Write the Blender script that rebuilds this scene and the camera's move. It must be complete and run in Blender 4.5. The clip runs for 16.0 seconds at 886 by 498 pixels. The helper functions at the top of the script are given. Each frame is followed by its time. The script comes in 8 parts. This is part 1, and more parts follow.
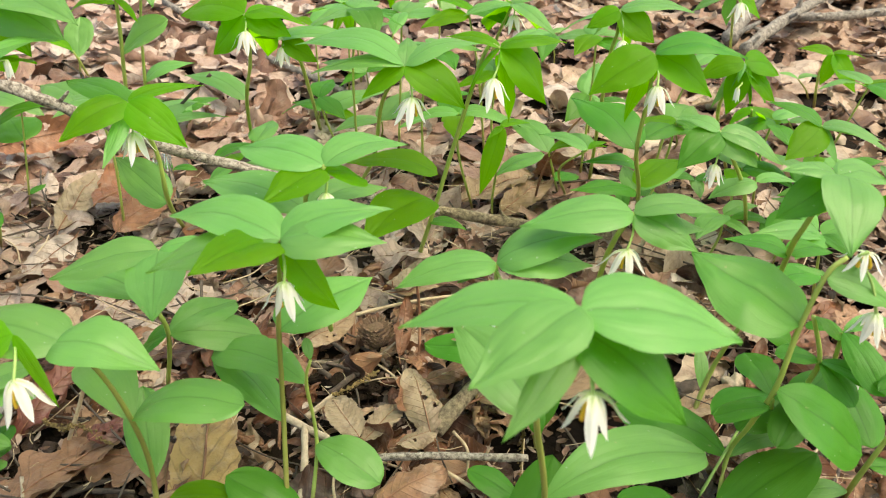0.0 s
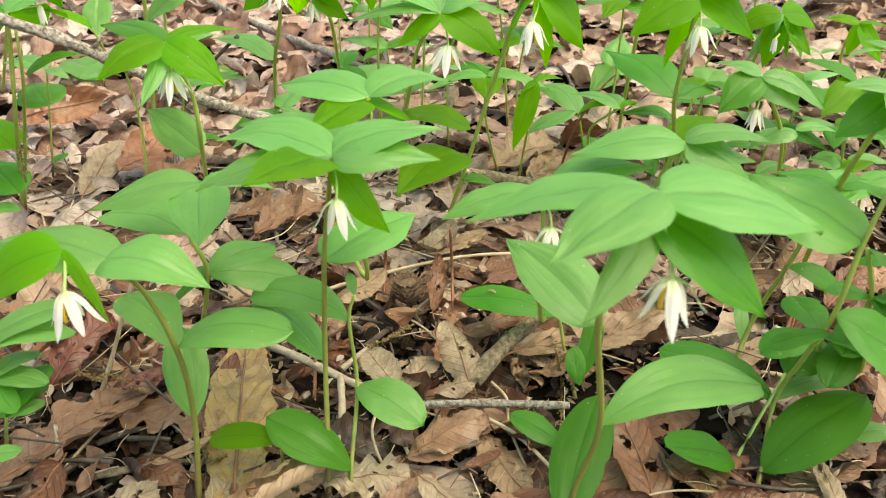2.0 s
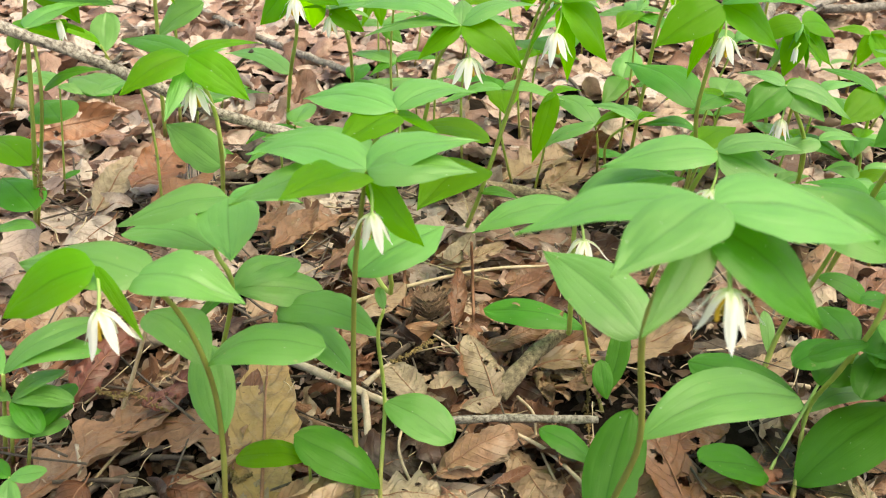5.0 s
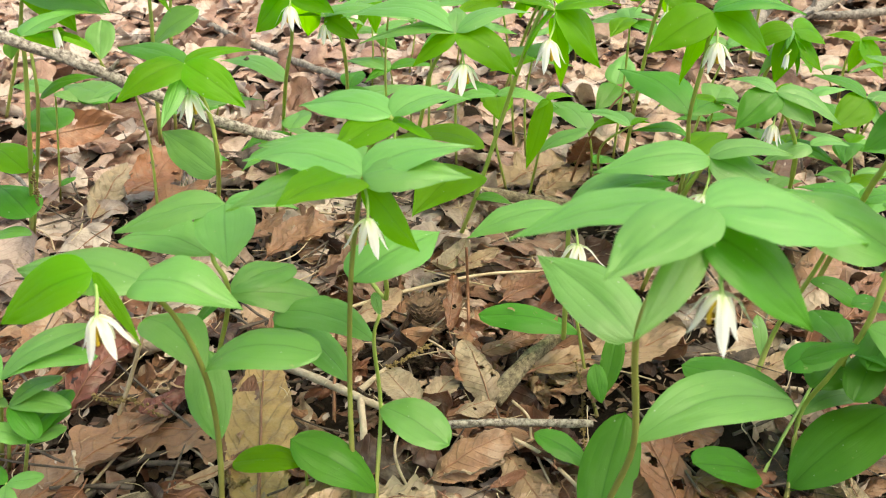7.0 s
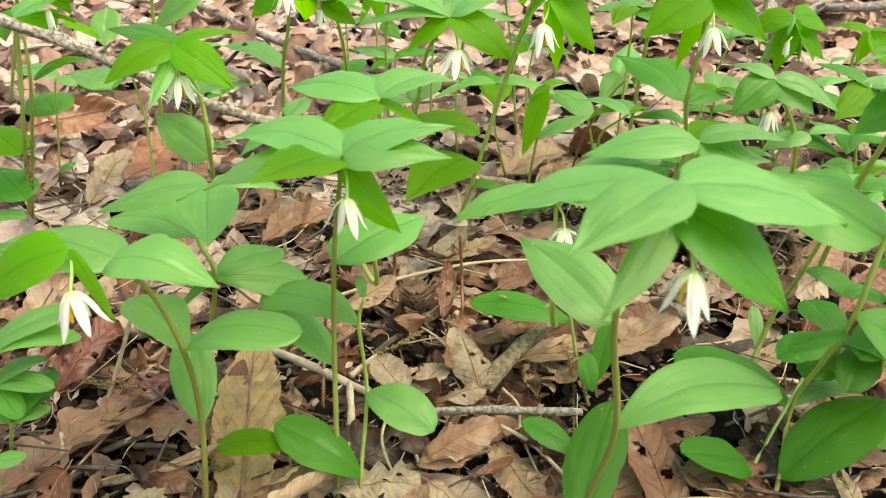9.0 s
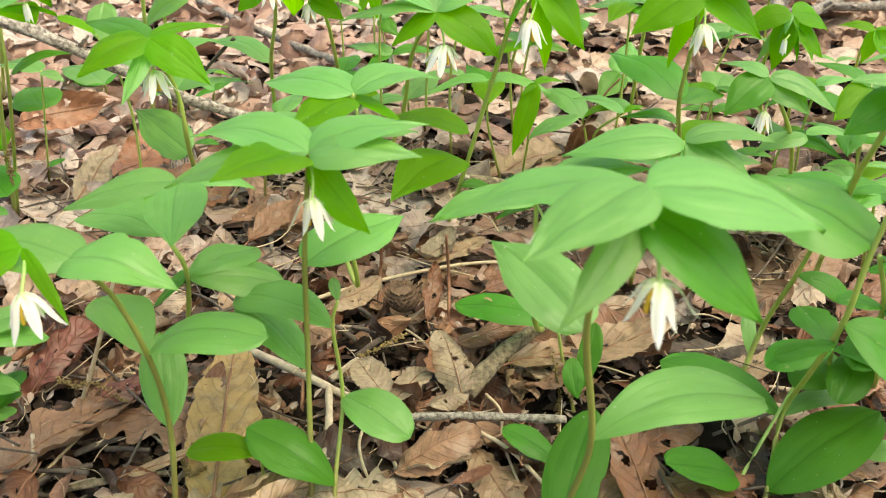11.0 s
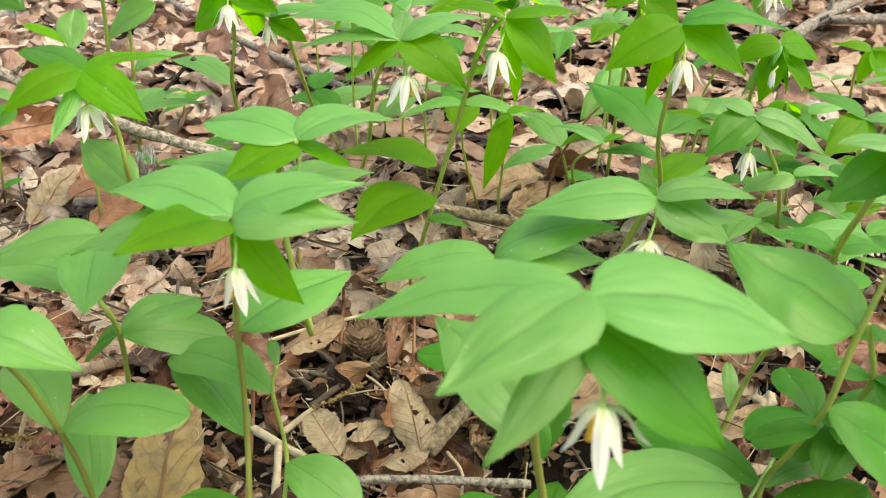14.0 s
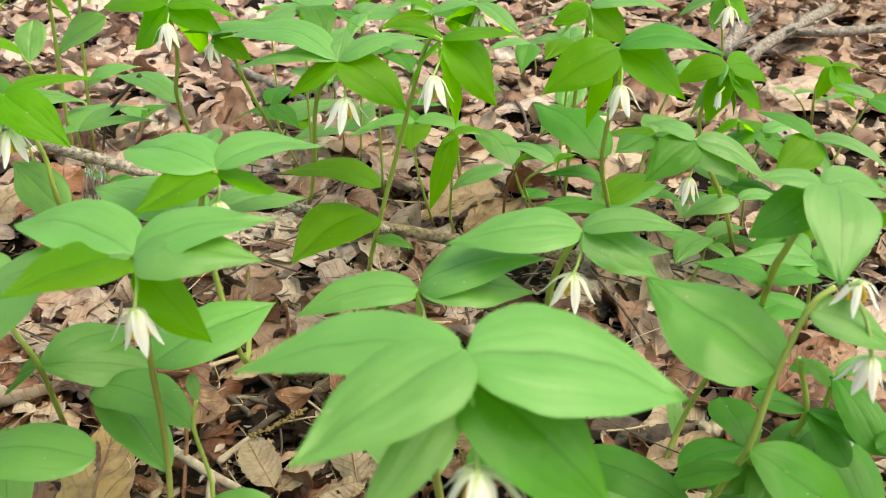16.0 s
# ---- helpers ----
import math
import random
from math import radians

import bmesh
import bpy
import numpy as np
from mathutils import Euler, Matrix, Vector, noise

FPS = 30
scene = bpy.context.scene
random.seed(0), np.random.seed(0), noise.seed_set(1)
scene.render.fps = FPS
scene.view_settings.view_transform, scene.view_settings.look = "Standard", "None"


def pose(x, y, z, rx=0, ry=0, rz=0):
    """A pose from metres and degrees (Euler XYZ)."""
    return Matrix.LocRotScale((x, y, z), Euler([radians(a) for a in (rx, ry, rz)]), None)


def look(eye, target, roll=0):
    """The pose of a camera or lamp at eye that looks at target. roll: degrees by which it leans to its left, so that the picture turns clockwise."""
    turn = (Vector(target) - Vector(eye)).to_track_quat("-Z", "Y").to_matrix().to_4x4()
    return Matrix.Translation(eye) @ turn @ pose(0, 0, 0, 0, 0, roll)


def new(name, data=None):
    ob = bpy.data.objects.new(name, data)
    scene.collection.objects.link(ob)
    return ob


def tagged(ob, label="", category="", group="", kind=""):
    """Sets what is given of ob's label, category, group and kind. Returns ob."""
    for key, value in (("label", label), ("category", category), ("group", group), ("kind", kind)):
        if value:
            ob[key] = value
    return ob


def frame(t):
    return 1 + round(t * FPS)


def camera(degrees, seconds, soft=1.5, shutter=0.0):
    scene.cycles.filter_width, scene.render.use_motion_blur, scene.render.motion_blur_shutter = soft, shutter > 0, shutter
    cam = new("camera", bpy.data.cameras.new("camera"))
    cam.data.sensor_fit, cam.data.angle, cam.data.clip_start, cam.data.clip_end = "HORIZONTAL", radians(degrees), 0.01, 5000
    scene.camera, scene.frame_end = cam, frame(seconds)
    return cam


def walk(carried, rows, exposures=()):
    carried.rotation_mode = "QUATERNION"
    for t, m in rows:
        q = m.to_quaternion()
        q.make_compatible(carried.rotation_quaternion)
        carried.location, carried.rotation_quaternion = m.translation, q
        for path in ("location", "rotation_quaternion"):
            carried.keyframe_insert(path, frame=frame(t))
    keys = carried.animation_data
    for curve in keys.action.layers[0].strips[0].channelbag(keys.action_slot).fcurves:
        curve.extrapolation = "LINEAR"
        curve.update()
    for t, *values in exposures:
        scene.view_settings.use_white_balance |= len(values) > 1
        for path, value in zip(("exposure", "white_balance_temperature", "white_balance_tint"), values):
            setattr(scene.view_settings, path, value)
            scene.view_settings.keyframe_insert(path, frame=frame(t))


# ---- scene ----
cam = camera(54.5, 16.0, soft=1.05)
cam.data.dof.use_dof, cam.data.dof.focus_distance, cam.data.dof.aperture_fstop = True, 0.55, 23.0
METRES, EYE, TILT, LEAN, TURN = 0.2, 0.369, -32.0, 0.0, 0.0
ROWS = [
    (0.0, 0.0, 0.0, 0.0, 0.0, 0.0, -0.0),
    (0.5, -0.0316, 0.0124, -0.0501, 0.0, 0.12, 0.02),
    (1.0, -0.0498, 0.0129, -0.0807, 0.07, 0.26, 0.07),
    (1.5, -0.0725, 0.0304, -0.1299, 0.13, 0.46, 0.03),
    (2.0, -0.1022, 0.0337, -0.1789, 0.16, 0.62, 0.09),
    (2.5, -0.1303, 0.0359, -0.2155, 0.22, 0.6, 0.12),
    (3.0, -0.1417, 0.036, -0.2282, 0.2, 0.74, 0.18),
    (3.5, -0.1625, 0.0513, -0.2201, 0.23, 0.92, 0.21),
    (4.0, -0.1779, 0.0591, -0.1954, 0.21, 1.12, 0.32),
    (4.5, -0.1788, 0.0602, -0.1815, 0.1, 1.34, 0.47),
    (7.0, -0.1798, 0.0417, -0.1829, -0.36, 1.98, 0.81),
    (7.5, -0.1661, 0.0386, -0.1789, -0.23, 1.89, 0.52),
    (8.0, -0.1311, 0.0316, -0.1773, -0.1, 1.86, 0.38),
    (8.5, -0.1229, 0.0471, -0.1927, 0.24, 1.77, 0.32),
    (11.0, -0.0389, 0.1269, -0.2004, 1.23, 1.57, -0.33),
    (11.5, -0.0264, 0.1682, -0.1828, 1.39, 1.58, -0.3),
    (12.0, -0.0103, 0.1916, -0.1899, 1.52, 1.76, -0.4),
    (12.5, 0.0093, 0.2201, -0.1722, 1.51, 1.75, -0.48),
    (13.0, 0.0193, 0.2401, -0.1304, 1.42, 1.7, -0.56),
    (13.5, 0.0368, 0.2625, -0.0907, 1.3, 1.45, -0.8),
    (14.0, 0.0558, 0.2885, -0.0599, 1.1, 1.26, -0.88),
    (14.5, 0.068, 0.3059, -0.0294, 0.89, 1.17, -0.92),
    (15.0, 0.091, 0.3225, 0.0014, 0.66, 1.22, -0.95),
    (15.5, 0.1311, 0.3316, 0.0056, 0.39, 1.39, -0.93),
    (16.0, 0.1794, 0.3299, -0.0014, 0.22, 1.53, -0.81),
]
walk(cam, [(t, pose(0, 0, EYE, TILT, LEAN, TURN) @ pose(METRES * x, METRES * y, METRES * z, 90 + pitch, roll, yaw)) for t, x, y, z, yaw, pitch, roll in ROWS],
     [(0.0, 1.11, 7650, 0), (3.5, 1.2, 7650, 0), (11.5, 1.22, 7650, 0), (16.0, 1.06, 7650, 0)])

# ---- light: bright overcast sky over an open spring wood ----
world = bpy.data.worlds.new("sky")
scene.world = world
world.use_nodes = True
wn, wl = world.node_tree.nodes, world.node_tree.links
sky = wn.new("ShaderNodeTexSky")
sky.sky_type, sky.sun_disc = "NISHITA", False
sky.sun_elevation, sky.sun_rotation = radians(64), radians(106)
sky.air_density, sky.dust_density, sky.ozone_density = 1.0, 4.0, 0.6
wn["Background"].inputs["Strength"].default_value = 0.17
wl.new(sky.outputs["Color"], wn["Background"].inputs["Color"])
sun = new("sun", bpy.data.lights.new("sun", "SUN"))
sun.data.energy, sun.data.angle, sun.data.color = 1.15, radians(60), (1.0, 0.95, 0.87)
sun.matrix_world = look((math.sin(radians(106)) * 3, math.cos(radians(106)) * 3, math.tan(radians(64)) * 3), (0, 0, 0))

# ---- materials ----
def nodes_of(name):
    m = bpy.data.materials.new(name)
    m.use_nodes = True
    return m, m.node_tree.nodes, m.node_tree.links, m.node_tree.nodes["Principled BSDF"]


def ramp(n, stops):
    r = n.new("ShaderNodeValToRGB")
    e = r.color_ramp.elements
    while len(e) < len(stops):
        e.new(0.5)
    for i, (p, c) in enumerate(stops):
        e[i].position, e[i].color = p, (*c, 1)
    return r


def math_node(n, l, op, a, b=None, c=None):
    k = n.new("ShaderNodeMath")
    k.operation = op
    for i, v in enumerate((a, b, c)):
        if v is None:
            continue
        if isinstance(v, (int, float)):
            k.inputs[i].default_value = v
        else:
            l.new(v, k.inputs[i])
    return k.outputs[0]


def mix_colour(n, l, fac, a, b, mode="MIX"):
    k = n.new("ShaderNodeMix")
    k.data_type, k.blend_type = "RGBA", mode
    for s, v in ((k.inputs["Factor"], fac), (k.inputs["A"], a), (k.inputs["B"], b)):
        if isinstance(v, (int, float)):
            s.default_value = v
        elif isinstance(v, tuple):
            s.default_value = (*v, 1)
        else:
            l.new(v, s)
    return k.outputs["Result"]


def noise_node(n, l, scale, detail=4, rough=0.55, coord=None):
    k = n.new("ShaderNodeTexNoise")
    k.inputs["Scale"].default_value, k.inputs["Detail"].default_value, k.inputs["Roughness"].default_value = scale, detail, rough
    if coord:
        l.new(coord, k.inputs["Vector"])
    return k.outputs["Fac"]


def leaf_material(name, dark, light, glow, gloss, thin=0.44):
    """Fresh leaf: sunken parallel veins that bow from base to tip, satin skin, light shining through."""
    m, n, l, p = nodes_of(name)
    uv = n.new("ShaderNodeUVMap")
    xyz = n.new("ShaderNodeSeparateXYZ")
    l.new(uv.outputs[0], xyz.inputs[0])
    across = math_node(n, l, "ABSOLUTE", math_node(n, l, "MULTIPLY_ADD", xyz.outputs[0], 2.0, -1.0))
    geo = n.new("ShaderNodeNewGeometry")
    obj = n.new("ShaderNodeObjectInfo")
    spots = noise_node(n, l, 60, 4, 0.6, geo.outputs["Position"])
    grain = noise_node(n, l, 1100, 2, 0.6, geo.outputs["Position"])
    wander = math_node(n, l, "MULTIPLY_ADD", noise_node(n, l, 90, 2, 0.5, geo.outputs["Position"]), 0.10, -0.05)
    bowed = math_node(n, l, "ADD", across, wander)
    # three main veins on either side of the midrib, and fine lines between them
    main = math_node(n, l, "PINGPONG", math_node(n, l, "MULTIPLY", bowed, 3.2), 0.5)
    fine = math_node(n, l, "PINGPONG", math_node(n, l, "MULTIPLY", bowed, 16.0), 0.5)
    groove = n.new("ShaderNodeMapRange")
    groove.interpolation_type = "SMOOTHSTEP"
    groove.inputs["From Min"].default_value, groove.inputs["From Max"].default_value = 0.0, 0.22
    l.new(main, groove.inputs["Value"])
    rib = n.new("ShaderNodeMapRange")
    rib.interpolation_type = "SMOOTHSTEP"
    rib.inputs["From Min"].default_value, rib.inputs["From Max"].default_value = 0.012, 0.055
    l.new(across, rib.inputs["Value"])
    colour = mix_colour(n, l, spots, dark, light)
    hue = n.new("ShaderNodeHueSaturation")
    l.new(colour, hue.inputs["Color"])
    l.new(math_node(n, l, "MULTIPLY_ADD", obj.outputs["Random"], 0.016, 0.493), hue.inputs["Hue"])
    l.new(math_node(n, l, "MULTIPLY_ADD", obj.outputs["Random"], 0.34, 0.82), hue.inputs["Value"])
    stretch = n.new("ShaderNodeVectorMath")
    stretch.operation = "MULTIPLY"
    stretch.inputs[1].default_value = (46.0, 2.2, 1.0)
    l.new(uv.outputs[0], stretch.inputs[0])
    shift = n.new("ShaderNodeVectorMath")
    shift.operation = "ADD"
    l.new(stretch.outputs[0], shift.inputs[0])
    far = n.new("ShaderNodeCombineXYZ")
    l.new(math_node(n, l, "MULTIPLY", obj.outputs["Random"], 97.0), far.inputs[2])
    l.new(far.outputs[0], shift.inputs[1])
    streak = noise_node(n, l, 1.0, 3, 0.6, shift.outputs[0])
    deep = (dark[0] * 0.52, dark[1] * 0.58, dark[2] * 0.6)
    c2 = mix_colour(n, l, math_node(n, l, "MULTIPLY", math_node(n, l, "SUBTRACT", 1.0, groove.outputs[0]), 0.06), hue.outputs[0], deep)
    c3 = mix_colour(n, l, math_node(n, l, "MULTIPLY", math_node(n, l, "SUBTRACT", 1.0, rib.outputs[0]), 0.72), c2, deep)
    c36 = mix_colour(n, l, math_node(n, l, "MULTIPLY", streak, 0.24), c3, (dark[0] * 0.7, dark[1] * 0.75, dark[2] * 0.8))
    # a few yellowed nibble marks
    mark = ramp(n, [(0.735, (0, 0, 0)), (0.775, (1, 1, 1))])
    l.new(noise_node(n, l, 210, 2, 0.5, geo.outputs["Position"]), mark.inputs[0])
    c4 = mix_colour(n, l, math_node(n, l, "MULTIPLY", mark.outputs[0], 0.7), c36, (0.34, 0.36, 0.13))
    grit = ramp(n, [(0.785, (0, 0, 0)), (0.805, (1, 1, 1))])
    l.new(noise_node(n, l, 430, 1, 0.4, geo.outputs["Position"]), grit.inputs[0])
    c4 = mix_colour(n, l, math_node(n, l, "MULTIPLY", grit.outputs[0], 0.6), c4, (0.55, 0.58, 0.45))
    l.new(c4, p.inputs["Base Color"])
    l.new(math_node(n, l, "MULTIPLY_ADD", streak, 0.22, math_node(n, l, "MULTIPLY_ADD", spots, 0.2, 0.24)), p.inputs["Roughness"])
    p.inputs["Specular IOR Level"].default_value = gloss
    height = math_node(n, l, "ADD", math_node(n, l, "MULTIPLY", fine, 0.10),
                       math_node(n, l, "ADD", math_node(n, l, "MULTIPLY", groove.outputs[0], 0.12),
                                 math_node(n, l, "ADD", math_node(n, l, "MULTIPLY", grain, 0.14), math_node(n, l, "MULTIPLY", streak, 0.22))))
    bump = n.new("ShaderNodeBump")
    bump.inputs["Strength"].default_value, bump.inputs["Distance"].default_value = 0.5, 0.0007
    l.new(height, bump.inputs["Height"])
    l.new(bump.outputs[0], p.inputs["Normal"])
    tr = n.new("ShaderNodeBsdfTranslucent")
    l.new(mix_colour(n, l, 0.72, c4, glow), tr.inputs["Color"])
    l.new(bump.outputs[0], tr.inputs["Normal"])
    mx = n.new("ShaderNodeMixShader")
    mx.inputs[0].default_value = thin
    l.new(p.outputs[0], mx.inputs[1])
    l.new(tr.outputs[0], mx.inputs[2])
    l.new(mx.outputs[0], n["Material Output"].inputs[0])
    return m


LEAF = leaf_material("fresh_leaf", (0.126, 0.335, 0.058), (0.19, 0.43, 0.100), (0.25, 0.60, 0.045), 0.75)
# yellow-green leaf; light through hanging leaves is also put into its colour
LEAF_YELLOW = leaf_material("yellow_backlit_leaf", (0.100, 0.300, 0.006), (0.145, 0.375, 0.010), (0.295, 0.74, 0.006), 0.26, 0.60)
# darker copy of LEAF: the shade on low leaves is put into its colour
LEAF_SHADED = leaf_material("shaded_leaf", (0.055, 0.222, 0.013), (0.092, 0.296, 0.027), (0.15, 0.46, 0.008), 0.42)
# tone between LEAF and the darker copy above
LEAF_MID = leaf_material("mid_tone_leaf", (0.090, 0.285, 0.034), (0.142, 0.368, 0.062), (0.21, 0.55, 0.026), 0.55)


def plain_material(name, dark, light, scale, rough=0.6, bump_d=0.0003, through_light=0.0, lo=0.15, hi=0.85):
    m, n, l, p = nodes_of(name)
    geo = n.new("ShaderNodeNewGeometry")
    big = noise_node(n, l, scale, 5, 0.6, geo.outputs["Position"])
    small = noise_node(n, l, scale * 8, 4, 0.6, geo.outputs["Position"])
    fac = math_node(n, l, "MULTIPLY_ADD", small, 0.4, math_node(n, l, "MULTIPLY_ADD", big, 1.3, -0.35))
    r = ramp(n, [(lo, dark), (hi, light)])
    l.new(fac, r.inputs[0])
    l.new(r.outputs[0], p.inputs["Base Color"])
    p.inputs["Roughness"].default_value = rough
    bump = n.new("ShaderNodeBump")
    bump.inputs["Strength"].default_value, bump.inputs["Distance"].default_value = 0.6, bump_d
    l.new(math_node(n, l, "ADD", big, small), bump.inputs["Height"])
    l.new(bump.outputs[0], p.inputs["Normal"])
    if through_light:
        tr = n.new("ShaderNodeBsdfTranslucent")
        l.new(r.outputs[0], tr.inputs["Color"])
        mx = n.new("ShaderNodeMixShader")
        mx.inputs[0].default_value = through_light
        l.new(p.outputs[0], mx.inputs[1])
        l.new(tr.outputs[0], mx.inputs[2])
        l.new(mx.outputs[0], n["Material Output"].inputs[0])
    return m




def stem_material(name, deep, pale, reach):
    """Olive green stalk, finely ribbed, flushed red-brown from its foot up to a height."""
    m, n, l, p = nodes_of(name)
    geo = n.new("ShaderNodeNewGeometry")
    xyz = n.new("ShaderNodeSeparateXYZ")
    l.new(geo.outputs["Position"], xyz.inputs[0])
    blot = noise_node(n, l, 80, 4, 0.6, geo.outputs["Position"])
    green = mix_colour(n, l, blot, deep, pale)
    foot = n.new("ShaderNodeMapRange")
    foot.inputs["From Min"].default_value, foot.inputs["From Max"].default_value = 0.0, reach
    foot.inputs["To Min"].default_value, foot.inputs["To Max"].default_value = 0.75, 0.03
    l.new(math_node(n, l, "MULTIPLY_ADD", blot, 0.05, math_node(n, l, "SUBTRACT", xyz.outputs[2], 0.025)), foot.inputs["Value"])
    colour = mix_colour(n, l, foot.outputs[0], green, (0.25, 0.14, 0.055))
    l.new(colour, p.inputs["Base Color"])
    p.inputs["Roughness"].default_value = 0.45
    bump = n.new("ShaderNodeBump")
    bump.inputs["Strength"].default_value, bump.inputs["Distance"].default_value = 0.5, 0.0003
    l.new(noise_node(n, l, 700, 3, 0.6, geo.outputs["Position"]), bump.inputs["Height"])
    l.new(bump.outputs[0], p.inputs["Normal"])
    tr = n.new("ShaderNodeBsdfTranslucent")
    l.new(colour, tr.inputs["Color"])
    mx = n.new("ShaderNodeMixShader")
    mx.inputs[0].default_value = 0.35
    l.new(p.outputs[0], mx.inputs[1])
    l.new(tr.outputs[0], mx.inputs[2])
    l.new(mx.outputs[0], n["Material Output"].inputs[0])
    return m


STEM = stem_material("green_stem", (0.36, 0.48, 0.09), (0.52, 0.63, 0.18), 0.036)
STEM_OLIVE = stem_material("olive_stem", (0.29, 0.325, 0.068), (0.41, 0.45, 0.12), 0.05)
STEM_PALE = plain_material("pale_stem", (0.22, 0.36, 0.07), (0.36, 0.50, 0.15), 90, 0.5)


def tepal_material():
    """White tepal, pale green at its foot and along the middle vein, finely lined."""
    m, n, l, p = nodes_of("white_tepal")
    uv = n.new("ShaderNodeUVMap")
    xyz = n.new("ShaderNodeSeparateXYZ")
    l.new(uv.outputs[0], xyz.inputs[0])
    across = math_node(n, l, "ABSOLUTE", math_node(n, l, "MULTIPLY_ADD", xyz.outputs[0], 2.0, -1.0))
    foot = ramp(n, [(0.0, (0.55, 0.68, 0.28)), (0.10, (0.82, 0.87, 0.66)), (0.28, (0.93, 0.94, 0.90)), (1.0, (0.95, 0.95, 0.93))])
    l.new(math_node(n, l, "MULTIPLY_ADD", across, 0.18, math_node(n, l, "SUBTRACT", xyz.outputs[1], 0.04)), foot.inputs[0])
    geo = n.new("ShaderNodeNewGeometry")
    faint = noise_node(n, l, 240, 3, 0.6, geo.outputs["Position"])
    colour = mix_colour(n, l, math_node(n, l, "MULTIPLY", faint, 0.16), foot.outputs[0], (0.78, 0.82, 0.68))
    l.new(colour, p.inputs["Base Color"])
    p.inputs["Roughness"].default_value = 0.5
    lines = math_node(n, l, "PINGPONG", math_node(n, l, "MULTIPLY", across, 4.0), 0.5)
    bump = n.new("ShaderNodeBump")
    bump.inputs["Strength"].default_value, bump.inputs["Distance"].default_value = 0.5, 0.0003
    l.new(lines, bump.inputs["Height"])
    l.new(bump.outputs[0], p.inputs["Normal"])
    tr = n.new("ShaderNodeBsdfTranslucent")
    l.new(colour, tr.inputs["Color"])
    mx = n.new("ShaderNodeMixShader")
    mx.inputs[0].default_value = 0.5
    l.new(p.outputs[0], mx.inputs[1])
    l.new(tr.outputs[0], mx.inputs[2])
    l.new(mx.outputs[0], n["Material Output"].inputs[0])
    return m


PETAL = tepal_material()
TEPAL_BASE = plain_material("greenish_flower_base", (0.45, 0.58, 0.20), (0.62, 0.70, 0.36), 120, 0.5, 0.0002, 0.2)
ANTHER = plain_material("yellow_anther", (0.60, 0.38, 0.02), (0.80, 0.58, 0.06), 300, 0.7)
BARK_SPECK = plain_material("pale_speckled_bark", (0.085, 0.065, 0.05), (0.46, 0.41, 0.34), 420, 0.9, 0.0012, 0.0, 0.30, 0.66)
BARK = plain_material("lichened_bark", (0.08, 0.065, 0.05), (0.36, 0.32, 0.27), 190, 0.9, 0.0012, 0.0, 0.25, 0.75)
BARK_PALE = plain_material("bleached_twig", (0.28, 0.21, 0.14), (0.55, 0.46, 0.35), 160, 0.85, 0.0006)
BARK_DARK = plain_material("dark_twig", (0.03, 0.022, 0.018), (0.16, 0.12, 0.09), 160, 0.85, 0.0006)
BARK_MOSS = plain_material("mossy_bark", (0.07, 0.05, 0.03), (0.38, 0.305, 0.19), 330, 0.9, 0.0016, 0.0, 0.28, 0.78)
STRAW = plain_material("dry_straw", (0.36, 0.25, 0.14), (0.62, 0.50, 0.34), 120, 0.6)
REDSTEM = plain_material("red_brown_stem", (0.16, 0.06, 0.03), (0.34, 0.17, 0.09), 120, 0.6)
CATKIN = plain_material("dry_catkin", (0.12, 0.08, 0.03), (0.34, 0.24, 0.09), 500, 0.9, 0.001)
NUT = plain_material("acorn_cup", (0.07, 0.04, 0.025), (0.24, 0.15, 0.09), 400, 0.9, 0.001)


